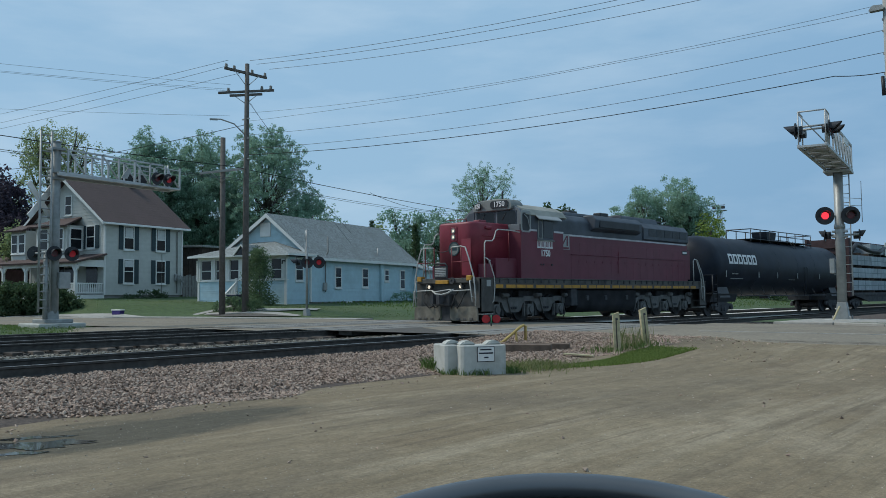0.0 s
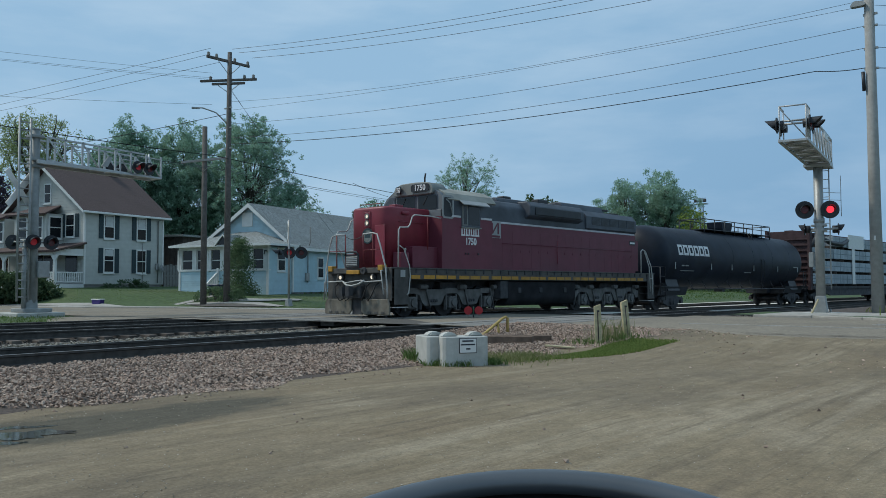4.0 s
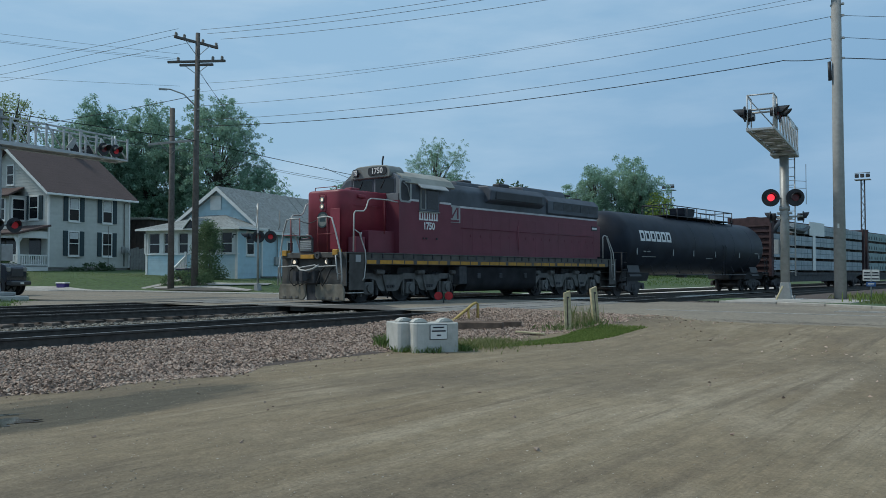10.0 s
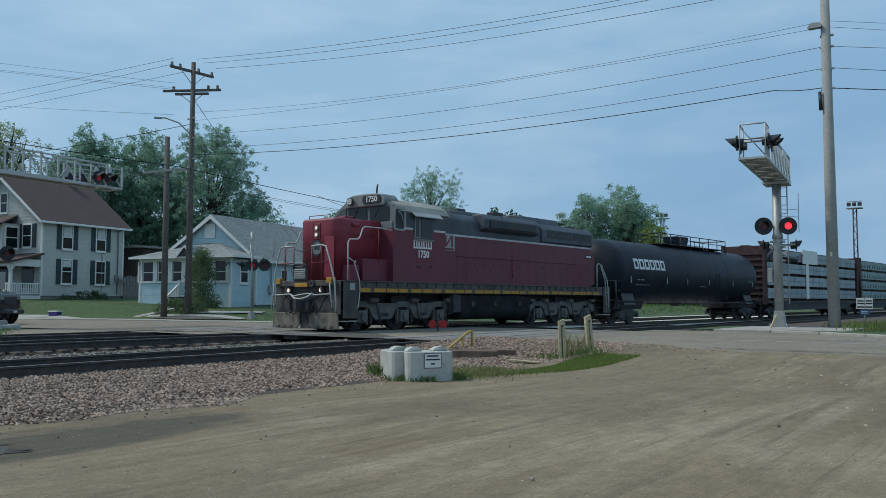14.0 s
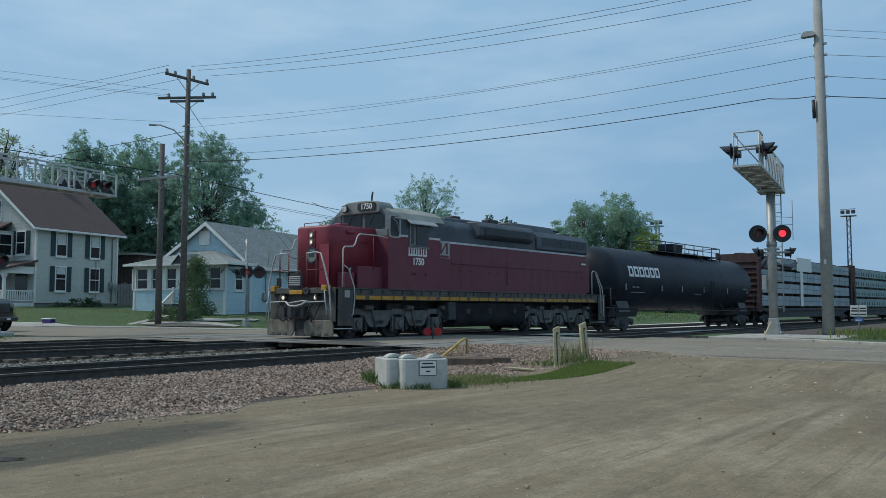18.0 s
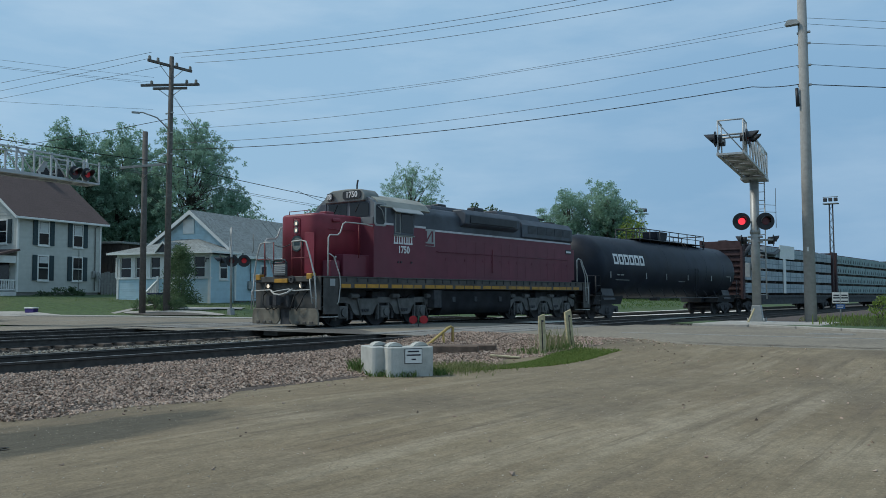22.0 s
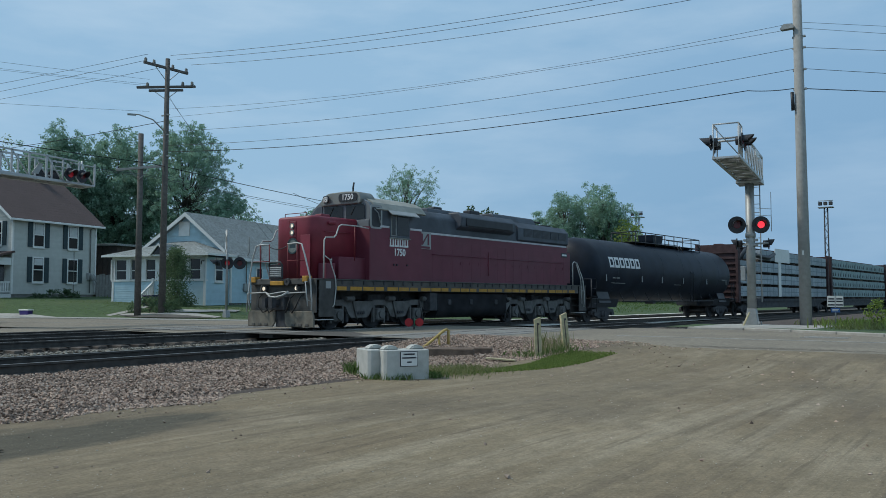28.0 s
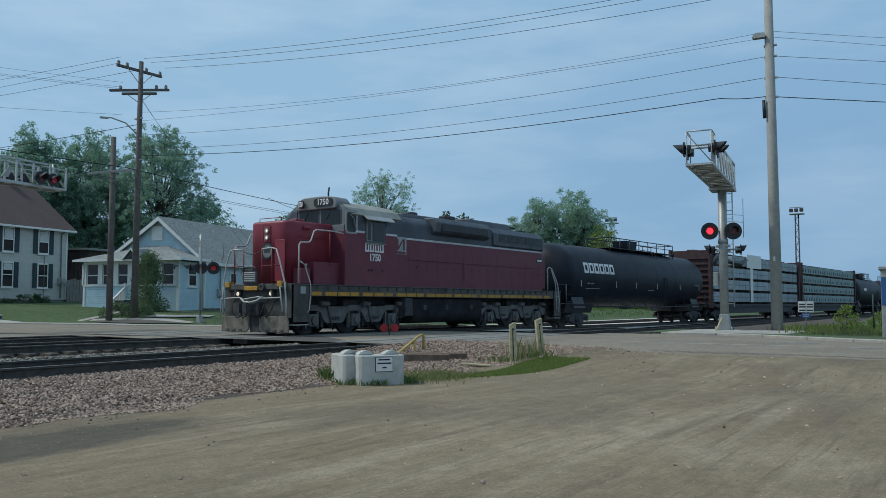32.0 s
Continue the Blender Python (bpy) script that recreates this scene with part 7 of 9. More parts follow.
LEFT_POLE, SHORT_POLE, RIGHT_POLE = (-36.6, 27.0), (-37.35, 26.1), (-6.57, 31.2)


def insulator(parent, x, y, z):
    part("insulator", prism([(-0.05, 0), (0.05, 0), (0.07, 0.06), (0.04, 0.09), (0.06, 0.14), (0.0, 0.2), (-0.06, 0.14), (-0.04, 0.09), (-0.07, 0.06)], -0.05, 0.05, "y"), FOUNDATION, parent, at=pose(x, y, z))


def poles():
    x, y = LEFT_POLE
    P = thing("utility_pole", pose(x, y, -0.3), "tall brown wooden utility pole with two crossarms and a street lamp", "utility pole")
    part("shaft", tube([(0, 0, 0), (0.02, 0.02, 7), (0.05, 0.04, 13.75)], [0.18, 0.15, 0.115], 14), POLE_WOOD, P)
    part("crossarm", box(-0.06, 0.06, -1.35, 1.35, 13.2, 13.33, 0.01), POLE_WOOD, P)
    part("crossarm", box(-0.06, 0.06, -1.55, 1.55, 12.2, 12.32, 0.01), POLE_WOOD, P, at=pose(0, 0, 0, 0, 0, -58))
    part("crossarm", box(-0.06, 0.06, -0.9, 0.9, 12.02, 12.14, 0.01), POLE_WOOD, P, at=pose(0, 0, 0, 0, 0, -58))
    for a in (-1.25, -0.75, 0.4, 1.25):
        insulator(P, 0.0, a, 13.33)
    for a in (0.9, 1.4, -1.0):
        insulator(P, 0.53 * a * 1.6, 0.85 * a * 0.6, 12.32)
    for s in (-1, 1):
        part("brace", tube([(0.08, s * 0.75, 13.2), (0.08, 0, 12.5)], 0.02, 5), STEEL, P)
        part("brace", tube([(s * 0.6, s * 0.36, 12.1), (0, 0, 11.6)], 0.02, 5), STEEL, P)
    part("lamp_arm", tube([(0, 0, 9.9), (-0.35, -0.5, 10.5), (-0.75, -1.05, 10.72), (-0.92, -1.28, 10.72)], 0.035, 6), STEEL, P)
    part("lamp_head", prism(rounded([(-0.16, -0.5), (0.16, -0.5), (0.12, 0.25), (-0.12, 0.25)], 0.1), 0.0, 0.14, "z"), STEEL, P, "grey street lamp head", at=pose(-0.92, -1.28, 10.66, 0, 0, -35) @ Matrix.Scale(0.55, 4))
    for z in (10.75, 9.7, 8.6):
        part("bracket", box(-0.3, 0.3, -0.04, 0.04, z, z + 0.06), STEEL, P)
    x, y = SHORT_POLE
    S = thing("utility_pole", pose(x, y, -0.3), "short dark wooden pole with a low crossarm", "utility pole")
    part("shaft", tube([(0, 0, 0), (0, 0, 9.75)], [0.17, 0.13], 14), POLE_WOOD, S)
    part("crossarm", box(-0.06, 0.06, -1.2, 1.2, -0.06, 0.06, 0.01), GREY_POLE, S, at=pose(0.12, -0.05, 7.97, 9, 0, -28))
    for s in (-1, 1):
        part("brace", tube([(0.12 + s * 0.25, -0.2 + s * 0.45, 7.88), (0.1, -0.15, 7.35)], 0.02, 5), STEEL, S)
    x, y = RIGHT_POLE
    R = thing("utility_pole", pose(x, y, -0.1), "tall weathered grey wooden utility pole", "utility pole")
    part("shaft", tube([(0, 0, 0), (-0.02, 0.0, 5), (-0.05, 0.03, 15.2)], [0.205, 0.185, 0.135], 16), GREY_POLE, R)
    part("crossarm", box(-0.06, 0.06, -1.3, 1.3, 14.4, 14.52, 0.01), GREY_POLE, R)
    part("crossarm", box(-0.06, 0.06, -1.3, 1.3, 13.3, 13.42, 0.01), GREY_POLE, R)
    part("lamp_head", prism(rounded([(-0.36, 0.0), (0.16, 0.0), (0.1, 0.16), (-0.22, 0.2)], 0.08), -0.12, 0.12, "y"), STEEL, R, "grey pole lamp", at=pose(-0.25, -0.12, 10.62))
    part("lamp_stem", tube([(0, 0, 10.5), (-0.2, -0.1, 10.7)], 0.03, 6), STEEL, R)
    part("closure", tube([(-0.22, -0.15, 7.7), (-0.24, -0.15, 8.35)], 0.06, 8), BLACK, R, "black cable closure")
    for z in (8.42, 9.12, 9.9, 10.3):
        part("bracket", box(-0.22, 0.22, -0.05, 0.05, z, z + 0.06), STEEL, R)
    part("pole_tag", box(-0.03, 0.03, -0.215, -0.2, 2.6, 2.75), SIGN_WHITE, R)
    # spans between the tall poles, and on beyond them
    lx, ly = LEFT_POLE
    rx, ry = RIGHT_POLE
    for a, z0, z1, sag in ((0.2, 13.66, 12.97, 0.45), (0.55, 13.52, 12.81, 0.50), (1.25, 13.35, 12.3, 0.47)):
        cable("power_wire", [(lx + a * 0.3, ly + a, z0), (rx, ry, z1)], sag, 0.012)
    for z0, z1, r, sag, ey in ((10.80, 10.76, 0.008, 0.55, 48.3), (10.35, 10.55, 0.008, 0.30, 50.1), (9.62, 9.86, 0.010, 0.50, 48.0), (8.89, 9.10, 0.011, 0.51, 50.3)):
        cable("wire", [(lx, ly, z0), (rx, ry, z1)], sag, r)
        cable("wire", [(rx, ry, z1), (12.5, ey, z1)], 0.05, r)
    cable("thick_cable", [(lx, ly, 8.56), (-8.3, 30.96, 8.5)], 0.46, 0.017, "thick black communication cable")
    cable("thick_cable", [(-8.3, 30.96, 8.5), (rx, ry, 8.42)], 0.06, 0.017, "thick black communication cable")
    cable("thick_cable", [(rx, ry, 8.38), (12.5, 48.6, 8.37)], 0.05, 0.018, "thick black communication cable")
    # off to the south, and along the bending road
    for z, ex, ey in ((12.27, -44.1, 10.6), (12.02, -44.7, 10.9), (11.93, -44.5, 10.8), (10.60, -47.7, 12.1)):
        cable("wire", [(-37.0, 26.3, z), (ex, ey, z)], 0.08, 0.008)
    for x, y, z, ex, ey in ((-37.14, 26.26, 13.61, -83.7, 19.5), (-37.14, 26.26, 13.31, -86.9, 20.8), (-36.7, 26.85, 12.98, -88.1, 20.4)):
        cable("power_wire", [(x, y, z), (ex, ey, z)], 0.25, 0.012)
    cable("thick_cable", [(lx, ly, 10.18), (-64.9, 24.3, 10.18)], 0.25, 0.018, "thick black cable along the road")
    # lines along the railway on the short pole
    for x0, x1, x2, y2, z, r in ((-33.9, -36.3, -43.5, 64, 7.85, 0.022), (-33.8, -36.6, -41.0, 52, 7.3, 0.014), (-33.6, -36.5, -41.2, 52, 7.2, 0.012)):
        cable("wire", [(x0, 2, z), (x1, 26, z - 0.05), (x2, y2, z)], 0.25, r)
    cable("wire", [(-38.6, 38.2, 7.72), (-41.0, 50.8, 7.75)], 0.55, 0.016, "slack loop of black cable")
    for z0, z1 in ((12.0, 7.5), (11.9, 8.2)):
        cable("wire", [(lx, ly, z0 - 0.3), (-40.2, 38.0, z1 - 3.0)], 0.2, 0.010)


poles()


# ---- trees ----
# greens brightened and blued: aerial haze is put into the leaf colour
LEAF_GREEN = leaf_mix("green_leaves", (0.172, 0.285, 0.207), (0.243, 0.38, 0.282), (0.315, 0.465, 0.36))
# paler still, the haze over the far crowns mixed into the colour
LEAF_PALE = leaf_mix("hazed_pale_leaves", (0.20, 0.315, 0.225), (0.28, 0.42, 0.31), (0.36, 0.50, 0.40))
LEAF_LIGHT = leaf_mix("light_spring_leaves", (0.17, 0.23, 0.10), (0.25, 0.32, 0.15), (0.33, 0.40, 0.21))
LEAF_PURPLE = leaf_mix("dark_purple_leaves", (0.035, 0.032, 0.048), (0.055, 0.046, 0.068), (0.08, 0.068, 0.09))
LEAF_DARK = leaf_mix("dark_conifer_needles", (0.045, 0.08, 0.04), (0.07, 0.115, 0.055), (0.10, 0.15, 0.075))
LEAF_SHRUB = leaf_mix("shrub_leaves", (0.07, 0.118, 0.062), (0.115, 0.178, 0.09), (0.165, 0.238, 0.125))
LEAF_YELLOW = leaf_mix("yellow_green_leaves", (0.14, 0.20, 0.04), (0.20, 0.27, 0.06), (0.26, 0.33, 0.10))
LAWN_BLADES = leaf_mix("lawn_blades", (0.07, 0.115, 0.032), (0.105, 0.16, 0.043), (0.145, 0.195, 0.06))
GRASS_BLADES = leaf_mix("grass_blades", (0.085, 0.14, 0.042), (0.115, 0.185, 0.052), (0.15, 0.21, 0.07))
PATCH_BLADES = leaf_mix("patch_blades", (0.115, 0.165, 0.042), (0.165, 0.225, 0.056), (0.22, 0.27, 0.085))
VERGE_BLADES = leaf_mix("verge_blades", (0.12, 0.15, 0.05), (0.18, 0.21, 0.08), (0.27, 0.28, 0.13))
DRY_BLADES = leaf_mix("weed_stems", (0.12, 0.16, 0.05), (0.20, 0.22, 0.09), (0.30, 0.29, 0.15))


def leaf_mesh(name, centres, spread, per, size, mat, seed, flat=0.5):
    """Many small leaves scattered about clump centres."""
    rg = np.random.default_rng(seed)
    c = np.repeat(np.asarray(centres, float), per, axis=0)
    n = len(c)
    d = rg.normal(size=(n, 3))
    d /= np.linalg.norm(d, axis=1)[:, None] + 1e-9
    p = c + d * (rg.random((n, 1)) ** 0.5) * spread * np.array([1, 1, 0.8])
    u = rg.normal(size=(n, 3))
    u /= np.linalg.norm(u, axis=1)[:, None]
    w = np.cross(u, rg.normal(size=(n, 3)))
    w /= np.linalg.norm(w, axis=1)[:, None] + 1e-9
    s = size * (0.6 + 0.8 * rg.random((n, 1)))
    verts = np.stack([p - u * s, p + w * s * flat, p + u * s, p - w * s * flat], 1).reshape(-1, 3)
    faces = np.arange(4 * n).reshape(-1, 4)
    me = bpy.data.meshes.new(name)
    me.from_pydata(verts.tolist(), [], faces.tolist())
    me.materials.append(mat)
    return me


def tree(x, y, z0, height, radius, mat, seed, label, crown_base=0.25, clumps=260, per=26, leaf=0.22, spread=0.9, lumps=7, bare=False):
    """Tapered trunk, forking limbs, a crown of leaf clumps in uneven lobes."""
    rg = np.random.default_rng(seed)
    T = thing("tree", pose(x, y, z0), label, "tree")
    bm = bmesh.new()
    r0 = 0.022 * height
    bm_tube(bm, [(0, 0, -0.4), (0.1, 0.05, height * 0.25), (0.0, -0.1, height * 0.55), (0.15, 0.1, height * 0.85)], [r0 * 1.2, r0, r0 * 0.6, r0 * 0.15], 9)
    part("trunk", bm, BARK, T, "grey brown trunk")
    zc, hz = height * (1 + crown_base) / 2, height * (1 - crown_base) / 2
    lobes = []
    for k in range(lumps):
        a = 2 * math.pi * (k + rg.random() * 0.6) / lumps
        f = rg.uniform(0.35, 0.70)
        v = rg.uniform(-0.65, 0.62)
        lobes.append((math.cos(a) * radius * f, math.sin(a) * radius * f, zc + v * hz, radius * rg.uniform(0.42, 0.60) * (1.0 - 0.30 * max(0, v)), hz * rg.uniform(0.30, 0.46)))
    lobes.append((0, 0, zc + hz * 0.55, radius * 0.42, hz * 0.44))
    lobes.append((0, 0, zc, radius * 0.5, hz * 0.6))
    bm = bmesh.new()
    for lx, ly, lz, lr, lh in lobes:
        s = height * rg.uniform(0.2, 0.5)
        bm_tube(bm, [(0, 0, min(s, lz * 0.8)), (lx * 0.45, ly * 0.45, (s + lz) / 2 + 0.2), (lx, ly, lz), (lx * 1.15, ly * 1.15, lz + lh * 0.6)], [r0 * 0.5, r0 * 0.34, r0 * 0.2, r0 * 0.06], 6)
        for j in range(5):
            d = rg.normal(size=3)
            d /= np.linalg.norm(d)
            bm_tube(bm, [(lx * 0.8, ly * 0.8, lz * 0.92), (lx + d[0] * lr * 0.5, ly + d[1] * lr * 0.5, lz + abs(d[2]) * lh * 0.4), (lx + d[0] * lr * 0.95, ly + d[1] * lr * 0.95, lz + d[2] * lh * 0.9)], [r0 * 0.16, r0 * 0.10, r0 * 0.03], 5)
    part("limb_fork", bm, BARK, T, "forked bare limbs")
    cs = []
    for k in range(clumps):
        lx, ly, lz, lr, lh = lobes[int(rg.integers(len(lobes)))]
        d = rg.normal(size=3)
        d /= np.linalg.norm(d)
        q = rg.uniform(0.55, 1.08)
        cs.append((lx + d[0] * lr * q, ly + d[1] * lr * q, lz + d[2] * lh * q))
    part("crown", leaf_mesh("crown", cs, spread, per, leaf, mat, seed), mat, T, "uneven leafy crown with gaps")
    return T


def open_tree(x, y, z0, height, radius, tall, mat, seed, label, clumps, per, leaf, spread, twigs=46):
    """Rounded open crown: limbs fan out from the fork, small leaf clumps along the twigs, sky between them."""
    rg = np.random.default_rng(seed)
    T = thing("tree", pose(x, y, z0), label, "tree")
    zc, r0 = height - tall, 0.016 * height
    fork = zc - tall * 0.75
    part("trunk", tube([(0, 0, -0.4), (0.08, 0.05, fork * 0.6), (0, 0, fork), (0.05, 0.05, zc)], [r0 * 1.2, r0, r0 * 0.75, r0 * 0.35], 9), BARK, T, "grey brown trunk")
    bm, tips = bmesh.new(), []
    for k in range(twigs):
        d = rg.normal(size=3)
        d /= np.linalg.norm(d)
        d[2] = max(d[2], -0.75)
        q = rg.uniform(0.78, 1.0)
        q *= 1.0 + 0.10 * math.sin(3.1 * math.atan2(d[1], d[0]) + seed) + 0.08 * math.sin(5 * d[2] + seed)
        tip = (d[0] * radius * q, d[1] * radius * q, zc + d[2] * tall * q)
        h = rg.uniform(-0.25, 0.95)
        root = (0.03, 0.03, fork + (zc - fork) * h)
        bend = (tip[0] * 0.5 + rg.normal() * 0.15, tip[1] * 0.5 + rg.normal() * 0.15, root[2] + (tip[2] - root[2]) * 0.62)
        bm_tube(bm, [root, bend, tip], [r0 * 0.26, r0 * 0.13, r0 * 0.04], 5)
        tips.append((root, bend, tip))
    part("limb_fork", bm, BARK, T, "thin forked limbs")
    cs = []
    for k in range(clumps):
        root, bend, tip = tips[int(rg.integers(len(tips)))]
        u = rg.uniform(0.12, 1.04) ** 0.6
        p = [bend[i] + (tip[i] - bend[i]) * u + rg.normal() * 0.16 * radius * 0.8 for i in range(3)]
        cs.append(tuple(p))
    part("crown", leaf_mesh("crown", cs, spread, per, leaf, mat, seed), mat, T, "open rounded crown with sky between the leaves")
    return T


open_tree(-70.8, 41.4, 0.9, 15.4, 3.9, 6.4, LEAF_GREEN, 1, "tall green broadleaf tree behind the white house", 1900, 36, 0.105, 0.40, 130)
open_tree(-70.2, 46.4, 0.9, 15.9, 4.6, 6.8, LEAF_GREEN, 2, "tall green broadleaf tree behind the white house", 2150, 36, 0.105, 0.40, 140)
open_tree(-63.6, 49.2, 0.9, 15.5, 4.7, 5.6, LEAF_GREEN, 3, "broad open green tree behind the light blue house", 1750, 30, 0.095, 0.33, 100)
open_tree(-61.5, 52.6, 0.8, 9.6, 2.6, 3.2, LEAF_GREEN, 34, "low green tree behind the light blue house", 420, 26, 0.095, 0.33, 50)
open_tree(-69.0, 60.4, 0.7, 11.9, 2.7, 3.4, LEAF_PALE, 33, "thin open tree beside the light blue house", 210, 14, 0.11, 0.32)
tree(-82.0, 38.0, 0.8, 17.6, 4.4, LEAF_LIGHT, 4, "airy light green tree with sparse leaves", 0.25, 420, 32, 0.11, 0.6, 12)
tree(-74.0, 29.4, 0.6, 11.2, 5.2, LEAF_PURPLE, 5, "dark purple-leaved tree beyond the hedge", 0.05, 700, 34, 0.17, 0.8, 10)
tree(-64.6, 27.0, 0.5, 6.2, 1.9, LEAF_LIGHT, 6, "small bright green tree beside the porch", 0.05, 130, 24, 0.15, 0.5, 6)
tree(-74.0, 67.5, 0.4, 9.2, 2.6, LEAF_GREEN, 7, "thin sparse tree far behind the blue house", 0.3, 120, 20, 0.15, 0.5, 9)
tree(-83.5, 66.5, 0.4, 13.0, 2.8, LEAF_LIGHT, 17, "thin sparse tree far behind the blue house", 0.3, 110, 18, 0.17, 0.7, 8)
tree(-77.5, 78.2, 0.3, 10.6, 2.8, LEAF_LIGHT, 8, "pale green tree far behind the blue house", 0.1, 150, 22, 0.2, 0.8, 6)
tree(-71.2, 77.2, 0.3, 12.0, 3.0, LEAF_GREEN, 9, "green tree far behind the tracks", 0.08, 200, 24, 0.2, 0.8, 7)
tree(-71.5, 83.5, 0.3, 12.3, 3.2, LEAF_GREEN, 10, "green tree far behind the tracks", 0.08, 200, 24, 0.2, 0.8, 7)
open_tree(-64.2, 83.0, 0.2, 17.4, 3.9, 4.4, LEAF_PALE, 11, "tall airy light green tree beyond the locomotive", 760, 24, 0.085, 0.34, 60)
tree(-62.0, 86.5, 0.2, 11.0, 3.0, LEAF_YELLOW, 12, "yellow green tree beyond the locomotive", 0.1, 160, 22, 0.2, 0.8, 6)
tree(-49.8, 98.0, 0.2, 14.3, 4.2, LEAF_PALE, 13, "wide green tree beyond the tank car", 0.03, 900, 64, 0.105, 0.55, 15)
tree(-45.4, 100.3, 0.2, 15.6, 4.2, LEAF_PALE, 14, "wide green tree beyond the tank car", 0.03, 900, 64, 0.105, 0.55, 15)
tree(-40.6, 97.0, 0.2, 10.6, 3.2, LEAF_YELLOW, 15, "yellow green shrub tree beyond the tank car", 0.03, 200, 24, 0.18, 0.8, 6)
tree(-76.5, 117.5, 0.2, 16.6, 4.4, LEAF_DARK, 16, "dark far tree above the hood roof", 0.2, 200, 22, 0.3, 1.0, 7)


def conifer(x, y, z0, height, radius, seed):
    T = thing("conifer", pose(x, y, z0), "dark pointed conifer among the far trees", "tree")
    part("trunk", tube([(0, 0, -0.3), (0, 0, height)], [0.16, 0.02], 7), BARK, T)
    rg = np.random.default_rng(seed)
    cs = []
    for k in range(170):
        v = rg.random() ** 0.8
        a, r = rg.uniform(0, 2 * math.pi), radius * (1 - v) * rg.uniform(0.5, 1.05)
        cs.append((r * math.cos(a), r * math.sin(a), height * (0.08 + 0.9 * v) - 0.2 * r))
    part("crown", leaf_mesh("needles", cs, 0.35, 22, 0.14, LEAF_DARK, seed, 0.35), LEAF_DARK, T, "dark drooping needles")


conifer(-67.2, 74.0, 0.3, 9.4, 1.7, 21)
conifer(-75.0, 74.5, 0.3, 10.4, 1.8, 22)
conifer(-63.5, 76.0, 0.3, 8.4, 1.6, 23)


def shrub(name, x, y, z0, w, d, h, mat, seed, label, clumps=60, per=26, leaf=0.07, turn=0, taper=2.6):
    S = thing(name, pose(x, y, z0, 0, 0, turn), label, "shrub")
    rg = np.random.default_rng(seed)
    cs = []
    for k in range(clumps):
        a = rg.uniform(-1, 1, 3)
        a /= max(1.0, np.linalg.norm(a[:2]))
        z = h * (0.08 + 0.86 * rg.random())
        f = math.sqrt(max(0.05, 1 - (z / h) ** taper))
        cs.append((a[0] * w / 2 * f, a[1] * d / 2 * f, z))
    for k in range(8):
        c = cs[k]
        part("stem", tube([(c[0] * 0.3, c[1] * 0.3, -0.2), (c[0] * 0.6, c[1] * 0.6, c[2] * 0.6), c], [0.025, 0.018, 0.008], 5), BARK, S)
    part("foliage", leaf_mesh("foliage", cs, min(w, d, h) * 0.22, per, leaf, mat, seed), mat, S, "dense small leaves")
    return S


shrub("shrub", -39.35, 29.9, 0.1, 2.5, 1.7, 3.9, LEAF_SHRUB, 41, "tall dark green shrub in front of the porch", 300, 36, 0.05, 0, 1.0)
shrub("shrub", -37.4, 27.2, 0.15, 3.6, 1.2, 0.9, LEAF_SHRUB, 42, "low dark shrubs at the pole foot", 110, 30, 0.05, 14)
shrub("hedge", -52.8, 22.6, 0.0, 7.4, 1.8, 2.0, LEAF_DARK, 43, "dark clipped hedge in front of the white house", 300, 50, 0.09, 40)
shrub("hedge", -57.0, 18.6, 0.2, 5.0, 2.2, 4.4, LEAF_SHRUB, 44, "loose green bushes beside the hedge", 200, 34, 0.11, 40)
shrub("shrub", -52.3, 30.6, 0.62, 1.1, 4.6, 0.95, LEAF_DARK, 45, "low dark bushes along the white house wall", 80, 28, 0.06, 10)
shrub("shrub", -66.5, 46.0, 0.6, 9.0, 4.0, 5.4, LEAF_GREEN, 52, "green undergrowth below the trees behind the houses", 170, 34, 0.12, 35)
shrub("shrub", -60.5, 43.0, 0.6, 8.0, 3.5, 3.6, LEAF_GREEN, 51, "green undergrowth below the trees behind the houses", 130, 34, 0.12, 20)
shrub("shrub", -56.5, 50.0, 0.6, 8.0, 3.5, 3.6, LEAF_GREEN, 52, "green undergrowth below the trees behind the houses", 120, 34, 0.12, 60)
shrub("shrub", -41.5, 38.5, 0.45, 0.8, 1.2, 1.1, LEAF_GREEN, 46, "small green bush at the blue wall", 26, 24, 0.05)
shrub("shrub", -41.2, 44.5, 0.45, 0.9, 4.0, 0.9, LEAF_GREEN, 47, "weeds along the blue wall", 50, 24, 0.06)
for bx, by, bw, bs in ((-37.5, 92.0, 7.0, 61), (-33.0, 94.0, 5.0, 62), (-42.5, 90.0, 7.0, 63)):
    shrub("shrub", bx, by, -0.4, bw, 2.5, 2.3, LEAF_SHRUB, bs, "dark bushes along the far side of the field", 110, 30, 0.12, 15)
shrub("weed", -4.7, 34.0, 0.0, 0.9, 0.9, 0.95, LEAF_YELLOW, 48, "yellow green weed beside the kerb sign", 30, 18, 0.05)
shrub("weed", -3.7, 35.0, 0.0, 1.0, 0.8, 0.7, LEAF_YELLOW, 49, "yellow green weed in the grass", 26, 18, 0.05)


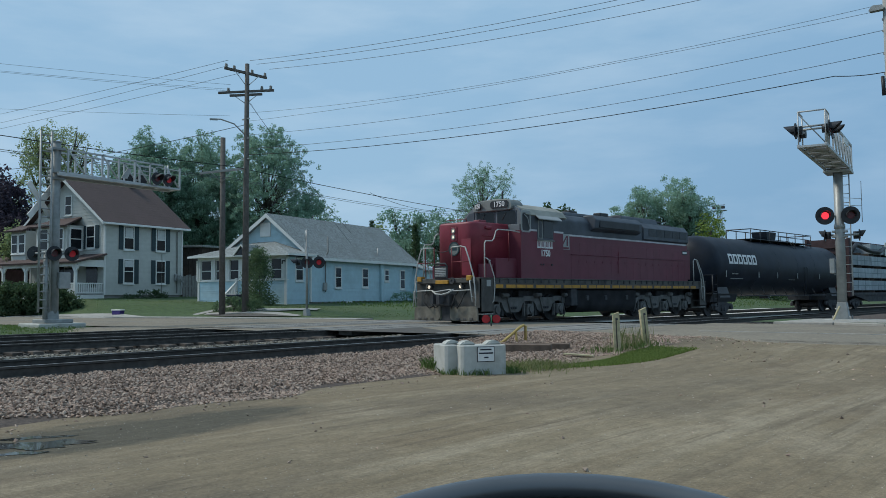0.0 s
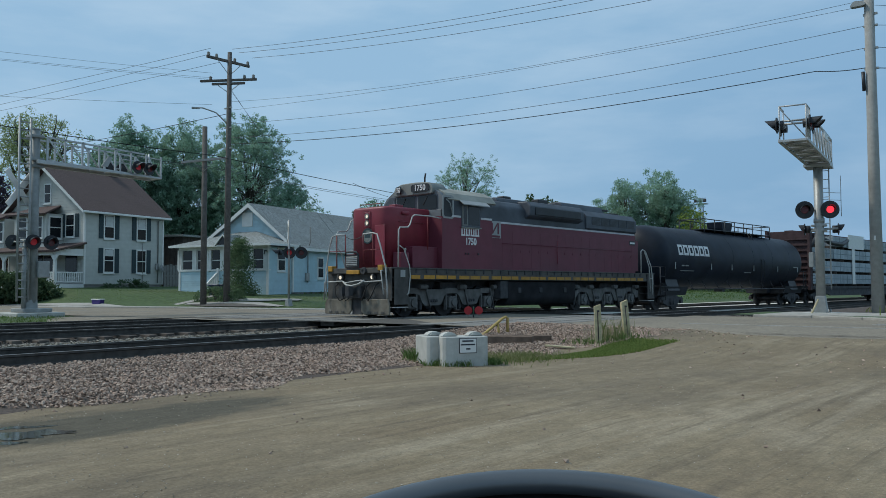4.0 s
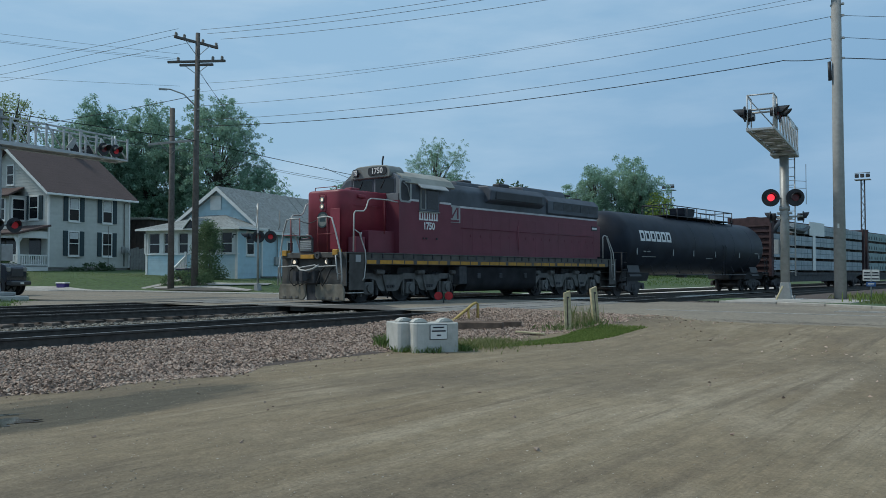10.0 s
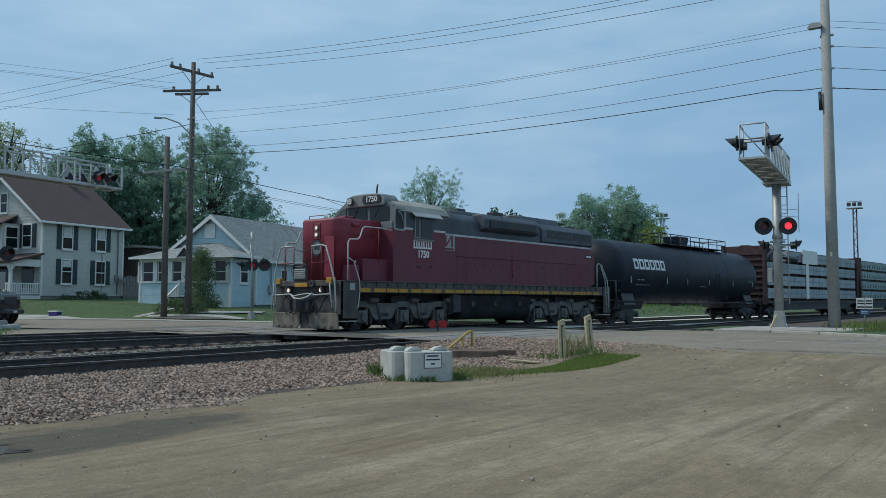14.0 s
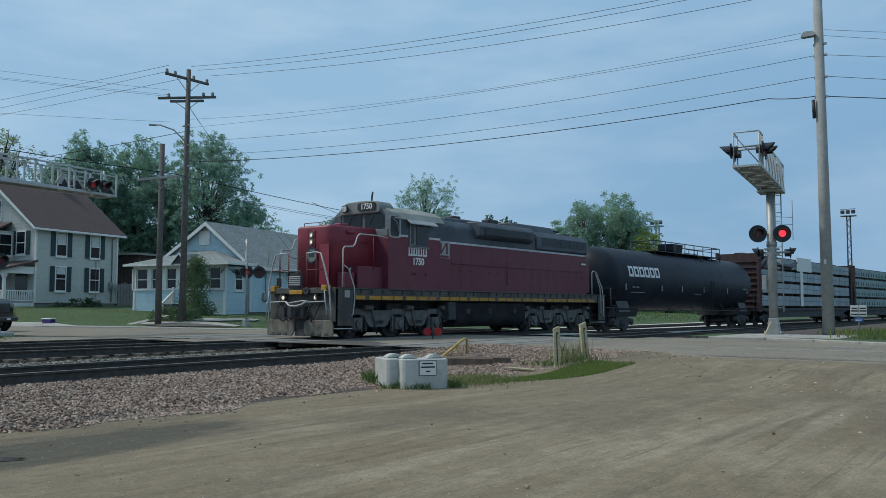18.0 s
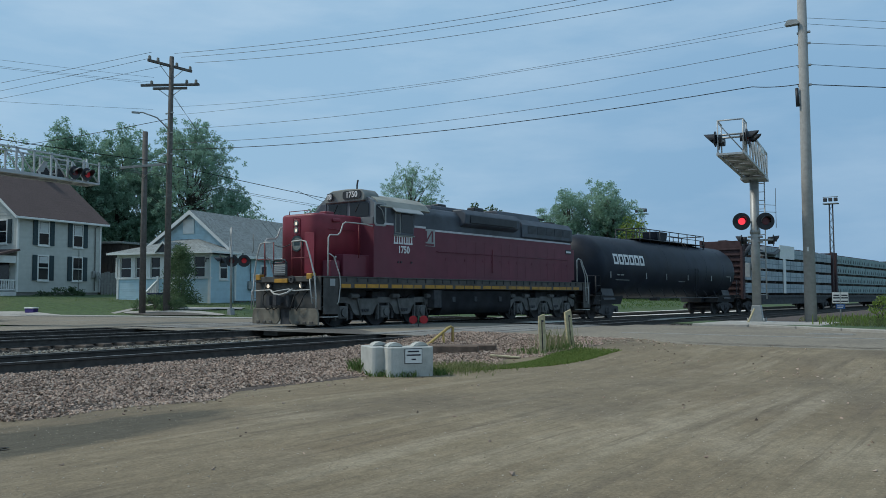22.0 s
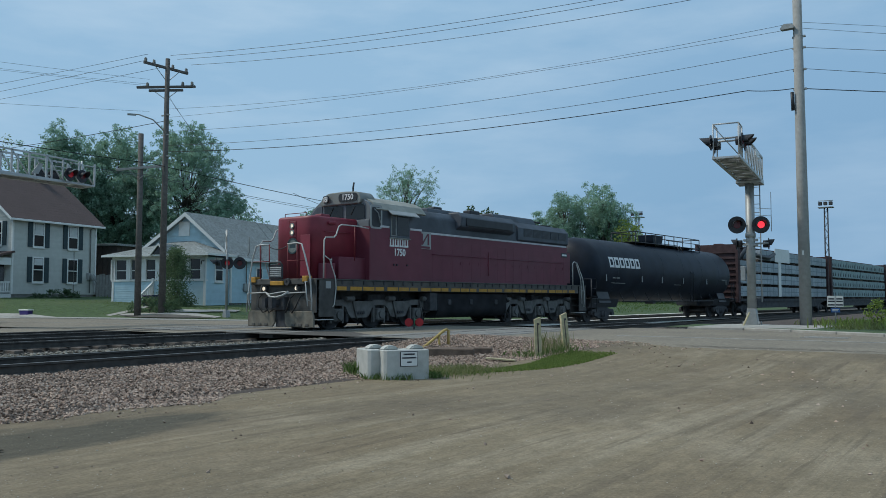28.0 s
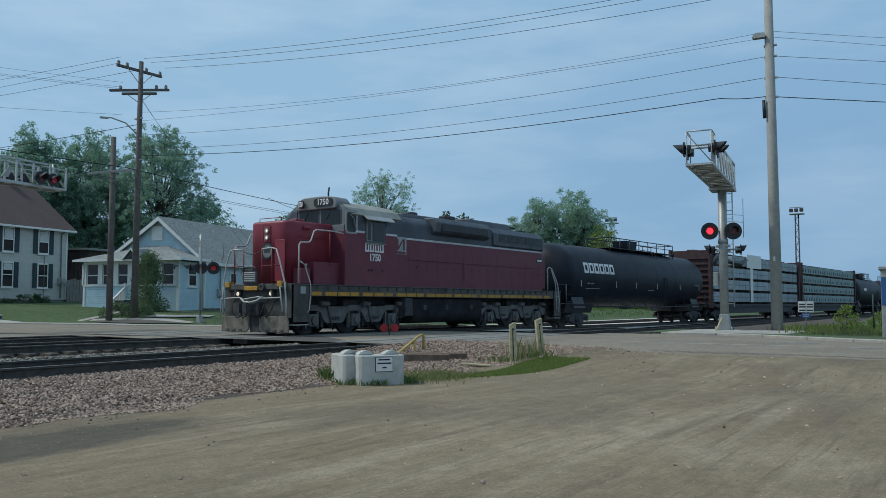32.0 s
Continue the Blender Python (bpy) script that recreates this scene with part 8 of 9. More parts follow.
# ---- far structures ----
def lattice_tower(x, y, z0, h, w, label):
    T = thing("floodlight_tower", pose(x, y, z0), label, "tower")
    for sx in (-1, 1):
        for sy in (-1, 1):
            part("leg", tube([(sx * w, sy * w, 0), (sx * w * 0.8, sy * w * 0.8, h)], 0.05, 5), UNDER, T)
    n = int(h / 0.9)
    for k in range(n):
        z, zn = h * k / n, h * (k + 1) / n
        s = 1 if k % 2 else -1
        for sy in (-1, 1):
            part("lacing", tube([(s * w * 0.9, sy * w * 0.9, z), (-s * w * 0.9, sy * w * 0.9, zn)], 0.025, 4), UNDER, T)
    part("platform", box(-w - 0.7, w + 0.7, -w - 0.3, w + 0.3, h, h + 0.12), FOUNDATION, T)
    part("lamp_rail", tube([(-w - 0.7, -w, h + 1.0), (w + 0.7, -w, h + 1.0)], 0.05, 5), FOUNDATION, T)
    for k in (-1, 0, 1):
        part("floodlight", box(k * (w + 0.42) - w * 0.6 - 0.08, k * (w + 0.42) + w * 0.6 + 0.08, -w - 0.25, -w + 0.1, h + 0.35, h + 0.85, 0.04), UNDER, T)


lattice_tower(-23.9, 127.8, -0.2, 14.0, 0.27, "tall lattice floodlight tower beyond the freight cars")
lattice_tower(-56.4, 139.0, -0.2, 15.3, 0.34, "far lattice tower above the trees")
m = thing("far_pole", pose(-60.0, 118.0, -0.2), "thin far utility pole among the trees", "utility pole")
part("shaft", tube([(0, 0, 0), (0, 0, 12.5)], 0.12, 8), POLE_WOOD, m)
part("crossarm", box(-1.0, 1.0, -0.05, 0.05, 11.8, 11.92), POLE_WOOD, m)

# ---- kerb, pavements, signs ----
def strip(name, pts, width, z0, z1, mat, label, category, pieces=0.0):
    """A low wall of given width along a line of plan points; cut into pieces of about that length."""
    root = thing(name, pose(0, 0, 0), label, category, kind="structure")
    for (xa, ya), (xb, yb) in zip(pts, pts[1:]):
        d = math.hypot(xb - xa, yb - ya)
        n = max(1, round(d / pieces)) if pieces else 1
        a = math.degrees(math.atan2(yb - ya, xb - xa))
        for k in range(n):
            t = k / n
            part("kerb_stone", box(0.004, d / n - 0.004, 0, width, z0, z1, 0.02), mat, root, at=pose(xa + (xb - xa) * t, ya + (yb - ya) * t, 0, 0, 0, a))
    return root


kerb_line = [(-9.4, 27.25), (-7.6, 27.25), (-6.0, 26.45), (-4.6, 25.55), (-3.3, 24.72), (-1.8, 23.95), (1.0, 23.2), (8.0, 22.8), (30.0, 22.8)]
strip("kerb", kerb_line, 0.22, -0.3, 0.065, KERB_M, "pale worn concrete kerb", "kerb", 1.6)


def island():
    """Raised verge behind the kerb."""
    bm = bmesh.new()
    lo = [(x + 0.05, y + 0.12) for x, y in kerb_line]
    hi = [(30.0, 60.0), (-6.3, 60.0), (-6.3, 31.0), (-10.2, 31.0), (-10.2, 27.4)]
    vs = [bm.verts.new((x, y, 0.055)) for x, y in lo + hi]
    bmesh.ops.triangulate(bm, faces=[bm.faces.new(vs)])
    bmesh.ops.subdivide_edges(bm, edges=bm.edges[:], cuts=3, use_grid_fill=True)
    tagged(part("verge", bm, GRASS), "grassy verge behind the kerb", "grass", kind="structure")
    slab = thing("pavement", pose(0, 0, 0), "small concrete apron at the foot of the signal mast", "pavement", kind="structure")
    for k in range(4):
        part("slab", box(-9.3 + 0.95 * k, -8.37 + 0.95 * k, 27.6, 31.0, -0.2, 0.070, 0.01), KERB_M, slab)


island()
walk_slabs = thing("sidewalk", pose(0, 0, 0), "pale concrete sidewalk along the far side of the road", "pavement", kind="structure")
for k in range(24):
    part("slab", box(0, 1.98, 0, 1.2, -0.3, 0.035 if k < 20 else 0.02, 0.01), KERB_M, walk_slabs, at=pose(-75 + 2.0 * k, 25.95 + bend(-75 + 2.0 * k), 0, 0, 0, 9.65))
drive = thing("driveway", pose(0, 0, 0), "pale concrete driveway apron", "pavement", kind="structure")
for k in range(3):
    part("slab", box(0, 1.98, 0, 1.0, -0.3, 0.02, 0.01), KERB_M, drive, at=pose(-48.5 + 2.0 * k, 25.0 + bend(-48.5 + 2.0 * k), 0, 0, 0, 9.65))
DRIVE_M = material("dark_drive_asphalt", (0.105, 0.098, 0.088), 0.95, vary=0.2, scale=6.0, dirt=(0.15, 0.14, 0.12), dirt_amount=0.5, bump=0.3, spec=0.12)


def ribbon(name, pts, widths, mat, lift, label, category):
    """A paved strip that lies on the ground along a line of plan points."""
    bm = bmesh.new()
    rows = []
    line = []
    for (xa, ya), (xb, yb) in zip(pts, pts[1:]):
        line += [(xa + (xb - xa) * k / 6, ya + (yb - ya) * k / 6) for k in range(6)]
    line.append(pts[-1])
    for k, (x, y) in enumerate(line):
        (x0, y0), (x1, y1) = line[max(0, k - 1)], line[min(len(line) - 1, k + 1)]
        d = math.hypot(x1 - x0, y1 - y0)
        nx, ny = -(y1 - y0) / d, (x1 - x0) / d
        u = k / (len(line) - 1)
        w = widths[0] + (widths[1] - widths[0]) * u + widths[2] * math.sin(math.pi * u)
        rows.append([bm.verts.new((x + nx * w * v, y + ny * w * v, land(x + nx * w * v, y + ny * w * v) + lift)) for v in (-0.5, 0.0, 0.5)])
    for p, q in zip(rows, rows[1:]):
        for k in (0, 1):
            bm.faces.new((p[k], q[k], q[k + 1], p[k + 1])).smooth = True
    return tagged(part(name, bm, mat), label, category, kind="structure")


ribbon("garden_path", [(-39.3, 25.7), (-38.95, 26.9), (-39.6, 29.6)], (0.5, 0.5, 0.0), KERB_M, 0.02, "pale concrete path to the porch steps", "pavement")
ribbon("front_path", [(-37.3, 27.45), (-34.9, 28.05), (-33.2, 29.1)], (0.6, 0.8, 0.0), KERB_M, 0.04, "pale concrete path in front of the blue house", "pavement")
ribbon("drive_mouth", [(-38.0, 25.75), (-35.6, 26.35), (-32.6, 26.75)], (0.1, 0.1, 0.75), DRIVE_M, 0.06, "dark asphalt mouth of a driveway", "pavement")
ribbon("drive_kerb", [(-38.6, 25.95), (-36.6, 26.75), (-34.4, 27.15), (-32.3, 27.05)], (0.4, 0.4, 0.15), KERB_M, 0.05, "pale curved kerb round a driveway mouth", "kerb")
ribbon("drive_apron", [(-53.0, 22.35), (-48.0, 23.6), (-45.0, 24.25), (-42.0, 24.35)], (0.25, 0.2, 0.5), KERB_M, 0.07, "pale concrete driveway apron", "pavement")
ribbon("drive_mouth", [(-53.0, 21.75), (-49.5, 22.55), (-46.0, 23.2)], (0.1, 0.1, 0.7), DRIVE_M, 0.09, "dark asphalt mouth of a driveway", "pavement")


def bars(parent, x0, x1, z, h, y, mat=None):
    return part("text_bar", box(x0, x1, y - 0.004, y, z, z + h), mat or SIGN_INK, parent, "unreadable dark text bar")


def post_sign():
    S = thing("roadside_sign", pose(-6.0, 33.3, 0.30, 0, 0, 12) @ Matrix.Scale(0.70, 4), "small white notice sign over a blue sign on a post", "sign")
    part("post", tube([(0, 0.03, -0.6), (0, 0.03, 1.12)], 0.035, 8), STEEL, S)
    b = part("white_panel", box(-0.38, 0.38, -0.012, 0.0, 0.55, 1.12, 0.006), SIGN_WHITE, S, "white sign panel with two text columns")
    for k, (x0, x1, z) in enumerate(((-0.32, -0.04, 0.93), (0.05, 0.34, 0.93), (-0.34, -0.02, 0.80), (0.04, 0.36, 0.80), (-0.34, -0.03, 0.62), (0.03, 0.35, 0.62))):
        bars(b, x0, x1, z, 0.07, -0.013)
    part("divider", box(-0.02, 0.02, -0.016, -0.012, 0.55, 1.12), STEEL, b)
    c = part("blue_panel", box(-0.22, 0.22, -0.012, 0.0, 0.26, 0.50, 0.006), SIGN_BLUE, S, "small blue sign panel")
    bars(c, -0.15, 0.15, 0.40, 0.03, -0.013, SIGN_WHITE)
    bars(c, -0.15, 0.12, 0.33, 0.03, -0.013, SIGN_WHITE)
    G = thing("verge_stake", pose(-3.9, 34.4, 0.09), "thin green stake in the verge grass", "post")
    part("shaft", tube([(0, 0, -0.2), (0, 0, 1.25)], 0.03, 6), SHUTTER_M, G)
    C = thing("signal_cabinet", pose(-2.35, 27.1, 0.1, 0, 0, 5), "grey metal cabinet with a blue panel near the kerb", "cabinet")
    part("body", box(-0.5, 0.6, -0.4, 0.4, -0.2, 1.85, 0.03, 2), STEEL, C, "pale grey cabinet body")
    part("cap", box(-0.55, 0.65, -0.45, 0.45, 1.85, 1.95, 0.02), STEEL, C)
    p = part("blue_panel", box(-0.49, 0.55, -0.412, -0.4, 0.85, 1.65, 0.005), SIGN_BLUE, C, "blue notice panel")
    for k in range(4):
        bars(p, -0.28, 0.38 - 0.08 * (k % 2), 1.48 - 0.14 * k, 0.05, -0.413, SIGN_WHITE)
    B = thing("road_sign", pose(-31.7, 11.5, -0.05, 0, 0, 62), "back of a small grey road sign on a thin post", "sign")
    part("post", tube([(0, 0, -0.2), (0, 0, 2.6)], 0.03, 6), STEEL, B)
    part("panel", box(-0.38, 0.38, 0.03, 0.045, 1.5, 2.3, 0.01), STEEL, B)
    M = thing("marker_post", pose(-45.5, 16.9, 0.0), "short white marker post in the grass", "post")
    part("shaft", tube([(0, 0, -0.2), (0, 0, 1.3)], 0.11, 8), TRIM, M)


post_sign()


# ---- items beside the near track ----
def concrete_blocks():
    for (x, y, turn, w, d, label) in ((-8.06, 10.36, 57.0, 0.74, 0.46, "pale concrete barrier block with a white notice"), (-8.52, 10.22, 60.0, 0.40, 0.62, "weathered concrete barrier block beside another")):
        B = thing("concrete_block", pose(x, y, LOT_Z - 0.03, 0, 0, turn), label, "concrete block", "concrete blocks")
        bm = bm_prism(bmesh.new(), [(-w / 2 + 0.05, -d / 2), (w / 2 - 0.05, -d / 2), (w / 2, -d / 2 + 0.05), (w / 2, d / 2 - 0.05), (w / 2 - 0.05, d / 2), (0.07, d / 2), (0.04, d / 2 - 0.04), (-0.04, d / 2 - 0.04), (-0.07, d / 2), (-w / 2 + 0.05, d / 2), (-w / 2, d / 2 - 0.05), (-w / 2, -d / 2 + 0.05)], 0.0, 0.475, "z")
        bmesh.ops.bevel(bm, geom=bm.edges[:], offset=0.012, segments=1, affect="EDGES")
        part("body", bm, CONCRETE, B)
        for k in (-0.22, 0.20) if w > 0.5 else (0.0,):
            bm = bm_prism(bmesh.new(), [(k - 0.14, 0.47), (k + 0.14, 0.47), (k + 0.06, 0.54), (k - 0.06, 0.54)], -0.11, 0.11, "y")
            bmesh.ops.bevel(bm, geom=bm.edges[:], offset=0.02, segments=2, affect="EDGES")
            part("lug", bm, CONCRETE, B, "raised concrete stacking lug")
        if w > 0.5:
            n = part("notice", box(-0.12, 0.165, -d / 2 - 0.012, -d / 2, 0.225, 0.455, 0.004), SIGN_INK, B, "white notice with a dark edge")
            part("notice_face", box(-0.11, 0.155, -d / 2 - 0.015, -d / 2 - 0.011, 0.235, 0.445), SIGN_WHITE, n)
            for x0, x1, z in ((-0.07, 0.11, 0.40), (-0.09, 0.135, 0.345), (-0.01, 0.06, 0.28)):
                part("text_bar", box(x0, x1, -d / 2 - 0.018, -d / 2 - 0.014, z, z + 0.022), SIGN_INK, n, "unreadable dark text bar")


concrete_blocks()


def fence_posts():
    for x, y, h, lean, turn, label in ((-8.12, 14.82, 0.785, -1.5, 30, "short weathered pale wooden post"), (-8.10, 16.0, 0.775, -4.0, 42, "leaning weathered pale wooden post")):
        P = thing("wooden_post", pose(x, y, -0.19 if y < 15.5 else -0.11, lean, lean, turn), label, "post", "wooden posts")
        bm = box(-0.07, 0.07, -0.06, 0.06, -0.2, h, 0.012)
        for v in bm.verts:
            if v.co.z > 0.5:
                v.co.z += 0.03 * math.sin(v.co.x * 40)
        part("shaft", bm, POST_WOOD, P)
        part("split", box(-0.01, 0.012, -0.063, -0.055, 0.05, h - 0.1), TIE_M, P)
        part("bolt", disc(0.02, h - 0.12, 0.02, -0.07, -0.055, "y", 8), UNDER, P)


fence_posts()


def derail():
    D = thing("derail", pose(-10.95, 15.2, -0.185, 0, 0, 0), "yellow painted track derail on timber ties", "derail")
    for x, y, w, turn in ((0.62, -1.52, 1.2, 27), (0.72, -1.0, 1.2, 27)):
        part("timber", box(0, w, -0.11, 0.11, -0.12, 0.085, 0.012), BAULK_M, D, "brown timber baulk", at=pose(x, y, 0.075, 0, 0, turn))
    part("plank", box(-0.2, 1.3, -0.08, 0.08, -0.06, 0.015, 0.01), TIE_M, D, at=pose(0.35, 0.75, 0.02, 0, 0, 12))
    part("plank", box(-0.2, 1.0, -0.07, 0.07, -0.06, 0.015, 0.01), POST_WOOD, D, at=pose(0.2, 0.45, 0.0, 0, 0, 10))
    part("frame_bar", tube([(-0.16, -0.36, 0.02), (-0.08, -0.12, 0.16), (0.06, 0.28, 0.44), (0.09, 0.36, 0.475), (0.11, 0.41, 0.45), (0.11, 0.40, 0.02)], 0.032, 8), YELLOW_STEEL, D, "faded yellow bent steel bar")
    part("frame_bar", tube([(0.02, 0.16, 0.35), (0.04, 0.17, 0.02)], 0.026, 6), YELLOW_STEEL, D)
    part("base_bar", tube([(-0.10, -0.2, 0.06), (0.11, 0.40, 0.06)], 0.022, 6), YELLOW_STEEL, D)
    part("shoe", prism([(-0.26, 0.0), (-0.02, 0.0), (-0.06, 0.10), (-0.18, 0.13)], -0.42, -0.22, "y", bevel=0.015), YELLOW_STEEL, D)
    S = thing("switch_stand", pose(-16.59, 21.93, -0.15), "low switch stand with a red and green target", "switch stand")
    part("base", box(-0.18, 0.18, -0.14, 0.14, -0.02, 0.06, 0.01), UNDER, S)
    part("shaft", tube([(0, 0, 0), (0, 0, 0.5)], 0.025, 6), UNDER, S)
    for a in (0, 90):
        for s in (-1, 1):
            part("target", disc(0, 0, 0.135, -0.006, 0.006, "y", 20), TARGET_RED if a == 0 else TARGET_GREEN, S, "red target disc" if a == 0 else "green target disc", at=pose(0, 0, 0.36, 0, 0, 40 + a) @ pose(s * 0.17, 0, 0))
    W = thing("board_scrap", pose(-8.35, 13.75, -0.185, 0, 4, 25), "scrap of pale board lying in the grass", "board")
    part("board", box(-0.28, 0.28, -0.06, 0.06, 0.0, 0.03, 0.005), POST_WOOD, W)
    K = thing("delivery_box", pose(-45.0, 24.5, land(-45.0, 24.5) + 0.02, 0, 0, 15) @ Matrix.Scale(0.66, 4), "small purple and white box on the lawn edge", "box")
    part("tub", prism([(-0.42, 0.0), (0.42, 0.0), (0.48, 0.36), (-0.48, 0.36)], -0.26, 0.26, "y", bevel=0.02), PURPLE, K, "purple tub")
    part("lid", box(-0.52, 0.52, -0.30, 0.30, 0.36, 0.45, 0.02), SIGN_WHITE, K, "white lid")
    N = thing("wheeled_bin", pose(-39.4, 28.35, 0.12, 0, 0, 20), "dark blue wheeled bin beside the porch steps", "bin")
    part("body", prism([(-0.24, 0.1), (0.24, 0.1), (0.3, 1.0), (-0.3, 1.0)], -0.3, 0.3, "y", bevel=0.03), BIN_BLUE, N)
    part("lid", box(-0.33, 0.33, -0.35, 0.33, 1.0, 1.07, 0.02), BIN_BLUE, N)
    for s in (-1, 1):
        part("wheel", disc(0.22, 0.12, 0.12, min(s * 0.26, s * 0.34), max(s * 0.26, s * 0.34), "x", 14), RUBBER, N)


BAULK_M = material("brown_timber_baulk", (0.15, 0.105, 0.078), 0.9, vary=0.3, scale=8, dirt=(0.07, 0.055, 0.045), dirt_amount=0.6, dirt_scale=3, bump=0.4)
PURPLE = material("purple_plastic", (0.05, 0.03, 0.16), 0.5, vary=0.1, bump=0.0)
derail()


# ---- steering wheel in front of the camera ----
def steering_wheel():
    top = Vector((0.016, 0.012, 0.93)) + Vector((-0.534, 0.820, -0.2065)) * 0.55 + Vector((0.838, 0.545, 0)) * 0.0085 + Vector((0, 0, 0.0012))
    ahead = Vector((-0.545, 0.838, 0)).normalized()
    across = Vector((ahead.y, -ahead.x, 0))
    down = (-ahead * math.cos(radians(21)) - Vector((0, 0, math.sin(radians(21))))).normalized()
    c = top + down * 0.2005
    up = across.cross(down).normalized()
    m = Matrix((( across.x, -down.x, -up.x, c.x), (across.y, -down.y, -up.y, c.y), (across.z, -down.z, -up.z, c.z), (0, 0, 0, 1)))
    S = thing("steering_wheel", m, "black car steering wheel on its column", "steering wheel")
    n, k = 72, 14
    bm = bmesh.new()
    rows = []
    for i in range(n):
        a = 2 * math.pi * i / n
        rows.append([bm.verts.new(((0.1925 + 0.008 * math.cos(2 * math.pi * j / k)) * math.cos(a), (0.1925 + 0.008 * math.cos(2 * math.pi * j / k)) * math.sin(a), 0.008 * math.sin(2 * math.pi * j / k))) for j in range(k)])
    for i in range(n):
        for j in range(k):
            bm.faces.new((rows[i][j], rows[i][(j + 1) % k], rows[(i + 1) % n][(j + 1) % k], rows[(i + 1) % n][j])).smooth = True
    bmesh.ops.recalc_face_normals(bm, faces=bm.faces)
    part("rim", bm, WHEEL_TRIM, S, "satin black moulded rim")
    dome = bmesh.new()
    loops = [[dome.verts.new((r * math.cos(2 * math.pi * i / 48), r * math.sin(2 * math.pi * i / 48), z)) for i in range(48)] for r, z in ((0.186, -0.003), (0.178, -0.005), (0.12, -0.010), (0.02, -0.012))]
    for la, lb in zip(loops, loops[1:]):
        for i in range(48):
            dome.faces.new((la[i], la[(i + 1) % 48], lb[(i + 1) % 48], lb[i])).smooth = True
    dome.faces.new(loops[-1])
    bmesh.ops.solidify(dome, geom=dome.faces[:], thickness=0.003)
    part("instrument_hood", dome, HOOD_PLASTIC, S, "matt black instrument hood inside the rim")
    part("hub", prism(rounded([(-0.08, -0.07), (0.08, -0.07), (0.07, 0.06), (-0.07, 0.06)], 0.03), -0.02, 0.02, "z", bevel=0.006), WHEEL_TRIM, S)
    for a in (0, 180, 270):
        part("spoke", box(0.06, 0.187, -0.022, 0.022, -0.008, 0.008, 0.005), WHEEL_TRIM, S, at=pose(0, 0, 0, 0, 0, a))
    inv = m.inverted()
    part("column", tube([inv @ (c + up * 0.0), inv @ (c - up * -0.01 + ahead * 0.25 - Vector((0, 0, 0.40))), inv @ Vector((c.x + ahead.x * 0.3, c.y + ahead.y * 0.3, LOT_Z - 0.05))], 0.035, 10), WHEEL_TRIM, S, "steering column")


steering_wheel()


# ---- ballast, loose stones, grass ----
def stones(name, spots, sizes, mat, label, seed):
    """Rough stones: squashed, jittered octahedra, joined."""
    rg = np.random.default_rng(seed)
    p, s = np.asarray(spots, float), np.asarray(sizes, float)[:, None, None]
    n = len(p)
    base = np.array([(1, 0, 0), (-1, 0, 0), (0, 1, 0), (0, -1, 0), (0, 0, 1), (0, 0, -1)], float)
    v = base[None] * (0.65 + 0.6 * rg.random((n, 6, 1))) + rg.normal(scale=0.18, size=(n, 6, 3))
    a = rg.uniform(0, 2 * math.pi, n)
    b = rg.uniform(-0.7, 0.7, n)
    ca, sa, cb, sb = np.cos(a), np.sin(a), np.cos(b), np.sin(b)
    x, y, z = v[..., 0] * 1.15, v[..., 1] * 0.9, v[..., 2] * 0.75
    x, z = x * cb[:, None] + z * sb[:, None], -x * sb[:, None] + z * cb[:, None]
    x, y = x * ca[:, None] - y * sa[:, None], x * sa[:, None] + y * ca[:, None]
    v = np.stack([x, y, z], -1) * s + p[:, None]
    tri = np.array([(0, 2, 4), (2, 1, 4), (1, 3, 4), (3, 0, 4), (2, 0, 5), (1, 2, 5), (3, 1, 5), (0, 3, 5)])
    f = (tri[None] + 6 * np.arange(n)[:, None, None]).reshape(-1, 3)
    me = bpy.data.meshes.new(name)
    me.from_pydata(v.reshape(-1, 3).tolist(), [], f.tolist())
    me.materials.append(mat)
    return tagged(new(name, me), label, "gravel", kind="stuff")


BALLAST_M = island_material("pink_grey_ballast", [(0.070, 0.051, 0.040), (0.265, 0.188, 0.147), (0.395, 0.282, 0.218), (0.485, 0.38, 0.305), (0.155, 0.115, 0.09)], 0.9)
PALE_BALLAST = island_material("pale_grey_ballast", [(0.15, 0.13, 0.105), (0.26, 0.23, 0.185), (0.36, 0.325, 0.27)], 0.9)
DIRTY_BALLAST = island_material("oil_dark_ballast", [(0.05, 0.043, 0.037), (0.085, 0.074, 0.063), (0.12, 0.103, 0.088)], 0.9)
# much paler than the track beds around it
PALE_ROAD = material("pale_gravel", (0.56, 0.54, 0.49), 0.95, vary=0.2, scale=6, dirt=(0.34, 0.32, 0.28), dirt_amount=0.5, bump=0.4, bump_scale=30)
GRIT_M = island_material("fine_lot_grit", [(0.20, 0.17, 0.13), (0.27, 0.23, 0.17), (0.34, 0.30, 0.24), (0.44, 0.40, 0.34)], 0.95, spec=0.15)
BED_M = material("ballast_bed", (0.075, 0.057, 0.047), 0.95, vary=0.4, scale=25, bump=0.8, bump_scale=30)
DARK_BED = material("oily_dark_bed", (0.078, 0.072, 0.064), 0.95, vary=0.4, scale=18, dirt=(0.10, 0.09, 0.08), dirt_amount=0.5, bump=0.8, bump_scale=30)


def bed_height(x, y):
    return -0.225 + 0.19 * smooth(12.5, 17.8, y) + 0.047 * smooth(-9.5, -11.7, x) + 0.015 * noise.noise((x, y, 5.0))


